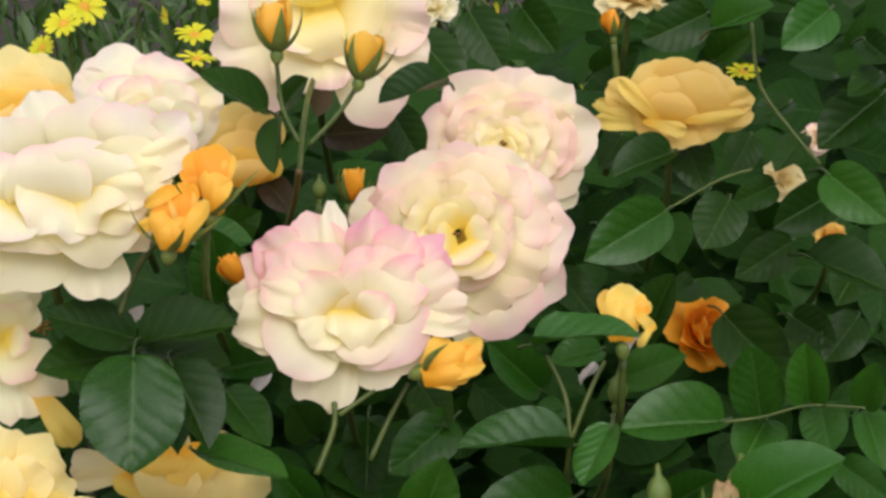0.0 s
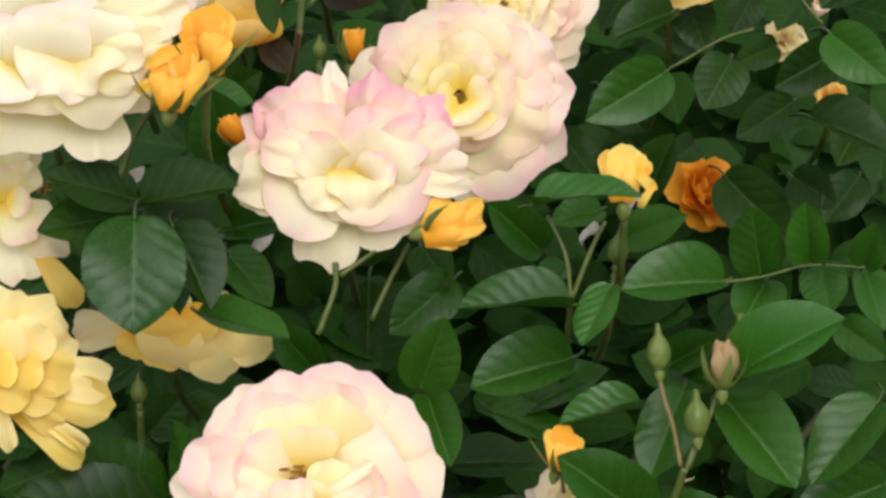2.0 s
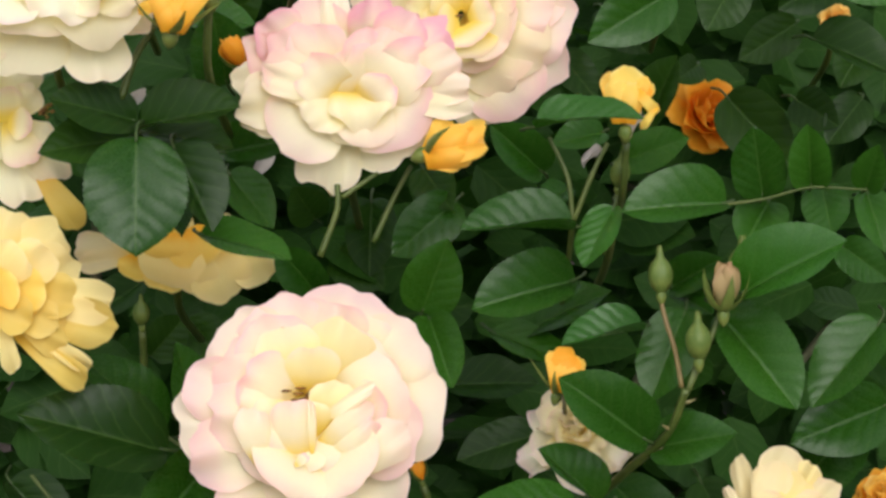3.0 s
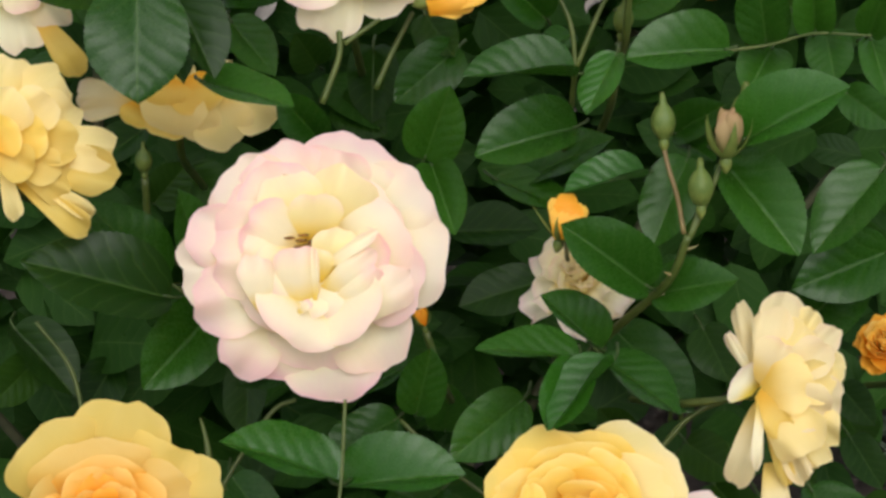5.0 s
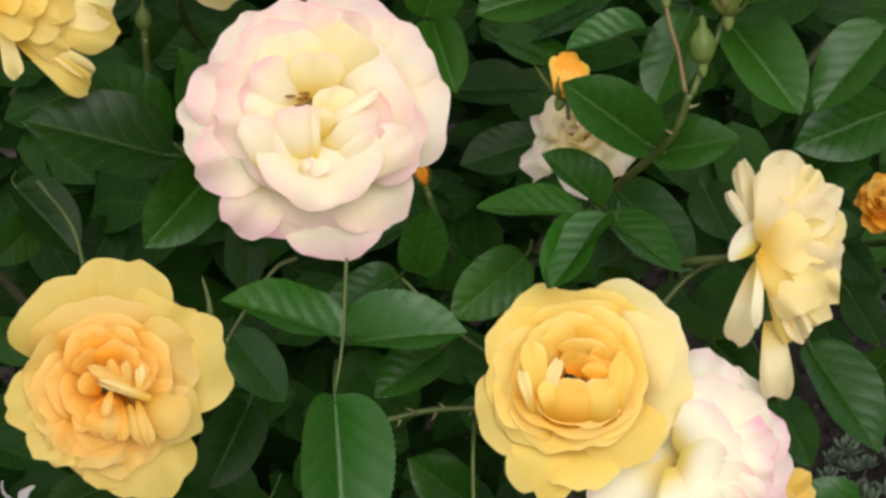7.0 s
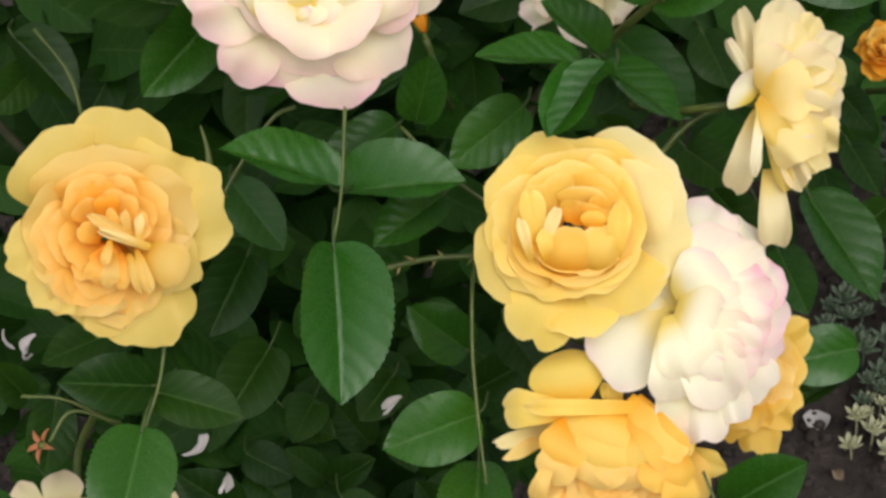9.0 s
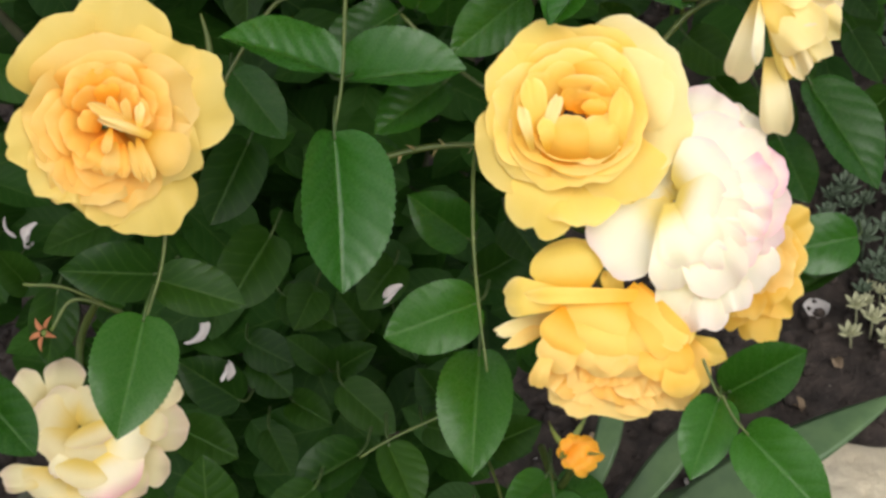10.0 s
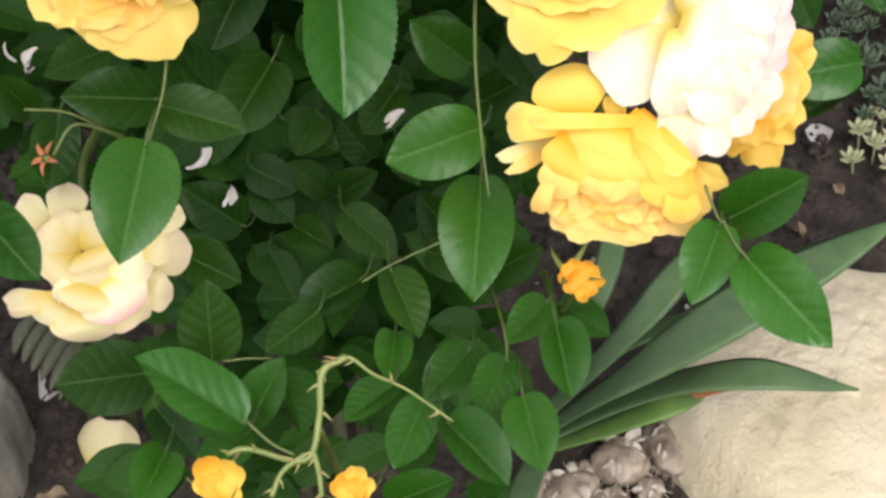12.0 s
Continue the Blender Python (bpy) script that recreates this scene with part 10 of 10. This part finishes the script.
stem(rear_bush, [(0.1455, 1.0467, 1.0828), (0.1498, 1.0385, 1.0547), (0.1643, 1.0304, 1.0349), (0.1775, 1.0237, 1.0202)], 0.0008, 0.0009)
stem(front_bush, [(0.1271, 0.9541, 0.9181), (0.1462, 0.9529, 0.9215), (0.1665, 0.9522, 0.9275), (0.1914, 0.9479, 0.9283)], 0.0008, 0.0005)
stem(rear_bush, [(0.1055, 1.0162, 0.9997), (0.1291, 1.0181, 1.0136), (0.1448, 1.0179, 1.0193)], 0.0006, 0.0008)
stem(front_bush, [(0.0557, 0.9063, 0.9311), (0.0645, 0.9149, 0.9516), (0.0706, 0.9194, 0.9631)], 0.0012, 0.0010)
stem(front_bush, [(0.0557, 0.9063, 0.9311), (0.0534, 0.9145, 0.9490), (0.0455, 0.9217, 0.9648)], 0.0011, 0.0009)
stem(front_bush, [(0.0557, 0.9063, 0.9311), (0.0543, 0.9160, 0.9046), (0.0523, 0.9405, 0.8639)], 0.0013, 0.0014)
stem(front_bush, [(0.0914, 0.8616, 0.9139), (0.0936, 0.8574, 0.9061), (0.0969, 0.8521, 0.8968), (0.0997, 0.8444, 0.8832)], 0.0010, 0.0011, STEM_RED)
stem(front_bush, [(0.1149, 0.8530, 0.9137), (0.1103, 0.8475, 0.9019), (0.1020, 0.8393, 0.8847)], 0.0012, 0.0012)
stem(front_bush, [(0.1056, 0.8446, 0.8954), (0.1032, 0.8414, 0.8890), (0.1009, 0.8382, 0.8826)], 0.0009, 0.0010)
stem(front_bush, [(0.1009, 0.8394, 0.8847), (0.0940, 0.8436, 0.8602), (0.0753, 0.8694, 0.8220), (0.0584, 0.9105, 0.7721)], 0.0017, 0.0021, thorns=5)
stem(left_bush, [(-0.1854, 0.8761, 0.8211), (-0.1704, 0.8676, 0.8025), (-0.1640, 0.8561, 0.7828)], 0.0009, 0.0010)
stem(left_bush, [(-0.1281, 0.9014, 0.8269), (-0.1167, 0.8986, 0.8195), (-0.1064, 0.8969, 0.8145)], 0.0008, 0.0008)
stem(front_bush, [(-0.0668, 0.8360, 0.8054), (-0.0778, 0.8320, 0.8007), (-0.0964, 0.8148, 0.7783), (-0.1002, 0.8081, 0.7695)], 0.0009, 0.0010)
stem(front_bush, [(-0.0433, 0.7993, 0.8292), (-0.0449, 0.7802, 0.8010), (-0.0484, 0.7662, 0.7820)], 0.0008, 0.0006)
stem(front_bush, [(-0.0217, 0.8496, 0.7859), (-0.0016, 0.8384, 0.7691), (0.0186, 0.8295, 0.7568)], 0.0009, 0.0010)
stem(front_bush, [(0.1272, 0.8568, 0.7927), (0.1098, 0.8544, 0.7853), (0.0973, 0.8484, 0.7742), (0.0898, 0.8433, 0.7654)], 0.0013, 0.0014)
stem(left_bush, [(-0.1192, 0.7462, 0.7498), (-0.1215, 0.7339, 0.7353), (-0.1278, 0.7194, 0.7197)], 0.0009, 0.0006)
stem(left_bush, [(-0.1845, 0.7492, 0.7138), (-0.1655, 0.7506, 0.7103), (-0.1428, 0.7461, 0.6996)], 0.0007, 0.0008)
stem(left_bush, [(-0.1708, 0.7303, 0.7038), (-0.1615, 0.7402, 0.7128), (-0.1414, 0.7394, 0.7070)], 0.0008, 0.0008)
stem(front_bush, [(0.0126, 0.8242, 0.7324), (0.0101, 0.7848, 0.7466), (0.0100, 0.7626, 0.7267), (0.0124, 0.7438, 0.7043), (0.0157, 0.7259, 0.6844)], 0.0010, 0.0006)
stem(front_bush, [(0.1072, 0.7173, 0.6984), (0.1129, 0.7072, 0.6883), (0.1164, 0.7052, 0.6869)], 0.0007, 0.0005)
stem(front_bush, [(0.1142, 0.7014, 0.6927), (0.1189, 0.6944, 0.6861), (0.1247, 0.6889, 0.6815)], 0.0006, 0.0005)
stem(front_bush, [(-0.0323, 0.8201, 0.7277), (-0.0093, 0.8235, 0.7314), (0.0136, 0.8242, 0.7324)], 0.0015, 0.0014, thorns=6)
stem(left_bush, [(-0.0952, 0.6299, 0.6252), (-0.0858, 0.6323, 0.6260), (-0.0621, 0.6299, 0.6215), (-0.0563, 0.6434, 0.6330), (-0.0551, 0.6575, 0.6458), (-0.0451, 0.6627, 0.6500)], 0.0012, 0.0017, THORNY, thorns=9)
stem(front_bush, [(-0.0410, 0.7316, 0.6262), (-0.0257, 0.7382, 0.6322), (-0.0002, 0.7464, 0.6402)], 0.0006, 0.0006)
stem(front_bush, [(-0.0576, 0.6578, 0.6449), (-0.0452, 0.6634, 0.6493), (-0.0337, 0.6585, 0.6440), (-0.0194, 0.6539, 0.6392), (-0.0003, 0.6443, 0.6302)], 0.0010, 0.0006, THORNY, thorns=4)
stem(front_bush, [(-0.0762, 0.6175, 0.6124), (-0.0716, 0.6258, 0.6190), (-0.0621, 0.6316, 0.6231)], 0.0012, 0.0013, THORNY, thorns=3)
stem(front_bush, [(-0.0550, 0.6184, 0.6112), (-0.0562, 0.6256, 0.6174), (-0.0586, 0.6327, 0.6237)], 0.0012, 0.0013, THORNY, thorns=3)
stem(left_bush, [(-0.1001, 0.6827, 0.6262), (-0.0891, 0.6843, 0.6263), (-0.0793, 0.6848, 0.6256)], 0.0006, 0.0006)
stem(front_bush, [(-0.0870, 0.6411, 0.6340), (-0.0764, 0.6346, 0.6270), (-0.0669, 0.6314, 0.6233)], 0.0007, 0.0008)
stem(front_bush, [(0.0132, 0.7733, 0.5962), (0.0200, 0.7178, 0.6256), (0.0233, 0.6930, 0.6294), (0.0240, 0.6858, 0.6226)], 0.0007, 0.0006)
stem(front_bush, [(-0.0563, 0.6399, 0.6299), (-0.0506, 0.6616, 0.5753), (-0.0437, 0.6889, 0.4935)], 0.0016, 0.0019)
stem(left_bush, [(-0.1081, 0.8286, 0.8007), (-0.1053, 0.8231, 0.7920), (-0.1035, 0.8170, 0.7828), (-0.0987, 0.8111, 0.7734)], 0.0004, 0.0027)
old_calyx(left_bush, (-0.1758, 0.7367, 0.6970))
pale_scrap(rear_bush, (0.0826, 0.9382, 0.9584), 0.0043, 1112)
pale_scrap(front_bush, (0.0656, 0.9894, 0.9220), 0.0048, 1030)
pale_scrap(left_bush, (-0.1382, 0.9362, 0.9695), 0.0056, 232)
pale_scrap(front_bush, (0.0884, 0.7816, 0.7326), 0.0064, 1155)
pale_scrap(left_bush, (-0.0936, 1.0037, 0.9099), 0.0068, 445)
# the next six are added petal shapes for bright ground seen through gaps
pale_scrap(left_bush, (-0.1379, 0.8812, 0.5623), 0.0059, 326)
pale_scrap(left_bush, (-0.1153, 0.8763, 0.5532), 0.0050, 404)
pale_scrap(front_bush, (-0.0230, 0.8376, 0.6374), 0.0044, 713)
pale_scrap(left_bush, (-0.2105, 0.9048, 0.6224), 0.0050, 66)
pale_scrap(left_bush, (-0.2261, 0.9044, 0.6265), 0.0041, 10)
pale_scrap(left_bush, (-0.2209, 0.9122, 0.6022), 0.0030, 42)
# ---- on the ground ----
fallen_petal((-0.2384, 1.5103), 0.0172, 0)
fallen_petal((-0.1923, 1.4841), 0.0130, 1)
fallen_petal((-0.2100, 1.5064), 0.0071, 2)
fallen_petal((-0.0424, 1.5868), 0.0134, 3)
fallen_petal((-0.3885, 1.6788), 0.0141, 4)
fallen_petal((-0.4192, 1.6875), 0.0109, 5)
fallen_petal((-0.3996, 1.6452), 0.0064, 6)
fallen_petal((0.3289, 1.5656), 0.0135, 7)
fallen_petal((0.3413, 2.4069), 0.0234, 8)
fallen_petal((-0.3291, 1.2362), 0.0175, 9)
fallen_petal((0.0767, 1.3642), 0.0067, 10)
fallen_petal((-0.4951, 2.1749), 0.0220, 11)
fallen_petal((0.0105, 1.8375), 0.0079, 12)
fallen_petal((0.4478, 2.4349), 0.0154, 13)
fallen_petal((0.1986, 1.3241), 0.0066, 14)
fallen_petal((-0.0562, 1.6314), 0.0074, 15)
fallen_petal((-0.0715, 1.1818), 0.0045, 16)
big_petal((-0.2720, 1.1440), 0.029, 1)
succulent((0.3724, 1.5118), 0.0247, True, 0)
succulent((0.3862, 1.5538), 0.0157, True, 1)
succulent((0.3814, 1.6258), 0.0322, False, 2)
succulent((0.4030, 1.7194), 0.0334, False, 3)
succulent((0.3734, 1.6804), 0.0246, False, 4)
succulent((0.3886, 1.5695), 0.0211, False, 5)
succulent((0.4410, 1.9644), 0.0364, False, 6)
dry_leaf((-0.2717, 1.1474), 0.018, 0)
dry_leaf((-0.2551, 1.1348), 0.022, 1)
dry_leaf((-0.2966, 1.1360), 0.026, 2)
dry_leaf((-0.2394, 1.1303), 0.018, 3)
dry_leaf((-0.2982, 1.2239), 0.022, 4)
dry_leaf((-0.0705, 1.1471), 0.026, 5)
dry_leaf((0.3005, 1.4190), 0.018, 6)
dry_leaf((0.2429, 1.2725), 0.022, 7)
dry_leaf((0.1338, 1.3846), 0.026, 8)
dry_leaf((0.3375, 1.4838), 0.018, 9)
dry_leaf((0.0429, 1.1356), 0.022, 10)
iris = thing("iris_plant", (0.0823, 1.2083, 0.0000), "iris plant with long sword-shaped green leaves by the stone", "iris")
blade(iris, [(0.0698, 1.1816, 0.0200), (0.1448, 1.1501, 0.1300), (0.2232, 1.1604, 0.1900), (0.3276, 1.2084, 0.2200)], 0.0509, IRIS, "leaf")
blade(iris, [(0.0696, 1.1757, 0.0200), (0.1466, 1.1496, 0.1000), (0.2147, 1.1189, 0.1500), (0.2946, 1.1217, 0.1300)], 0.0338, IRIS, "leaf")
blade(iris, [(0.0737, 1.1641, 0.0200), (0.1190, 1.1488, 0.0600), (0.1593, 1.1428, 0.0900), (0.1911, 1.1621, 0.0800)], 0.0249, IRIS_LIGHT, "leaf")
blade(iris, [(0.0702, 1.1933, 0.0200), (0.1192, 1.1902, 0.1000), (0.1599, 1.2065, 0.1500), (0.1975, 1.2634, 0.1600)], 0.0283, IRIS, "leaf")
blade(iris, [(0.0938, 1.2445, 0.0300), (0.1135, 1.2506, 0.1000), (0.1254, 1.2868, 0.1200), (0.1330, 1.3456, 0.1200)], 0.0202, IRIS, "leaf")
blade(iris, [(0.0749, 1.2052, 0.0200), (0.1359, 1.1924, 0.1100), (0.1911, 1.1769, 0.1500), (0.2524, 1.2142, 0.1600)], 0.0282, IRIS, "leaf")
blade(iris, [(0.0669, 1.1583, 0.0200), (0.0540, 1.0989, 0.0500), (0.0395, 1.0214, 0.0800)], 0.0211, IRIS, "leaf")
blade(iris, [(0.1363, 1.1627, 0.0700), (0.1777, 1.1587, 0.0850), (0.2263, 1.1748, 0.0800)], 0.010, DRY, "leaf", "withered reddish iris leaf")
rhizome(iris, (0.1304, 1.1566), 0.0204, 1.05, 0)
rhizome(iris, (0.0900, 1.1282), 0.0175, 1.4, 1)
rhizome(iris, (0.1687, 1.1739), 0.0197, 1.5, 2)
rhizome(iris, (0.0665, 1.1367), 0.0132, 1.1, 3)
rhizome(iris, (0.1173, 1.1142), 0.0148, 1.2, 4)
rhizome(iris, (0.1506, 1.1309), 0.0106, 1.2, 5)
rhizome(iris, (0.1039, 1.1509), 0.0097, 1.1, 6)
pale_stone((0.2787, 1.2038))
left_stone((-0.3546, 1.1764), (-0.3307, 1.1304))
ribbed_plant((-0.3399, 1.2956, 0.0300), (-0.2821, 1.2625, 0.0300), (-0.3538, 1.2520, 0.0450), (-0.3107, 1.2093, 0.0450))
# ---- behind the roses ----
daisy((-0.4007, 2.3416, 0.7509), (-0.10, -0.53, 0.84), 0.0219, 0)
daisy((-0.3861, 2.3974, 0.7554), (0.43, -0.61, 0.67), 0.0248, 1)
daisy((-0.2586, 2.3086, 0.7473), (0.06, -0.20, 0.98), 0.0226, 2)
daisy((-0.2463, 2.2064, 0.7490), (0.15, -0.03, 0.99), 0.0217, 3)
daisy((-0.4312, 2.3791, 0.7145), (-0.40, -0.74, 0.54), 0.0161, 4)
daisy((-0.4303, 2.3267, 0.7144), (-0.07, -0.65, 0.75), 0.0121, 5)
daisy((-0.3024, 2.4063, 0.7432), (0.96, -0.13, 0.25), 0.0112, 6)
daisy((0.0592, 2.4243, 0.7424), (0.96, -0.13, 0.25), 0.0124, 7)
daisy((0.2473, 1.8148, 0.8446), (-0.07, -0.22, 0.97), 0.0151, 8)
daisy((0.2690, 1.7089, 0.8527), (0.25, -0.43, 0.87), 0.0152, 9)
daisy((0.2497, 1.7104, 0.8476), (-0.18, -0.22, 0.96), 0.0125, 10)
daisy((0.1309, 2.1109, 0.7441), (0.83, -0.44, 0.35), 0.0087, 11)
daisy((-0.2703, 2.5109, 0.7318), (0.27, -0.22, 0.94), 0.0090, 12)
daisy((0.3380, 1.7978, 0.8364), (0.35, -0.26, 0.90), 0.0075, 13)
daisy((-0.0394, 2.4257, 0.7465), (0.23, -0.23, 0.95), 0.0112, 14)
far_iris = thing("iris_plant", (0.3529, 2.0042, 0.0000), "dark upright iris leaves behind the rose bushes", "iris")
blade(far_iris, [(0.3729, 2.0042, -0.0100), (0.3529, 1.9742, 0.5045), (0.3529, 1.9542, 0.8408), (0.3829, 1.9342, 1.0008)], 0.034, IRIS, "leaf", side=(0, 1, 0))
blade(far_iris, [(0.4096, 2.0921, -0.0100), (0.3896, 2.0621, 0.4811), (0.3896, 2.0421, 0.8018), (0.4196, 2.0221, 0.9618)], 0.034, IRIS, "leaf", side=(0, 1, 0))
blade(far_iris, [(0.3671, 2.0463, -0.0100), (0.3471, 2.0163, 0.4790), (0.3471, 1.9963, 0.7983), (0.3771, 1.9763, 0.9583)], 0.034, IRIS, "leaf", side=(0, 1, 0))
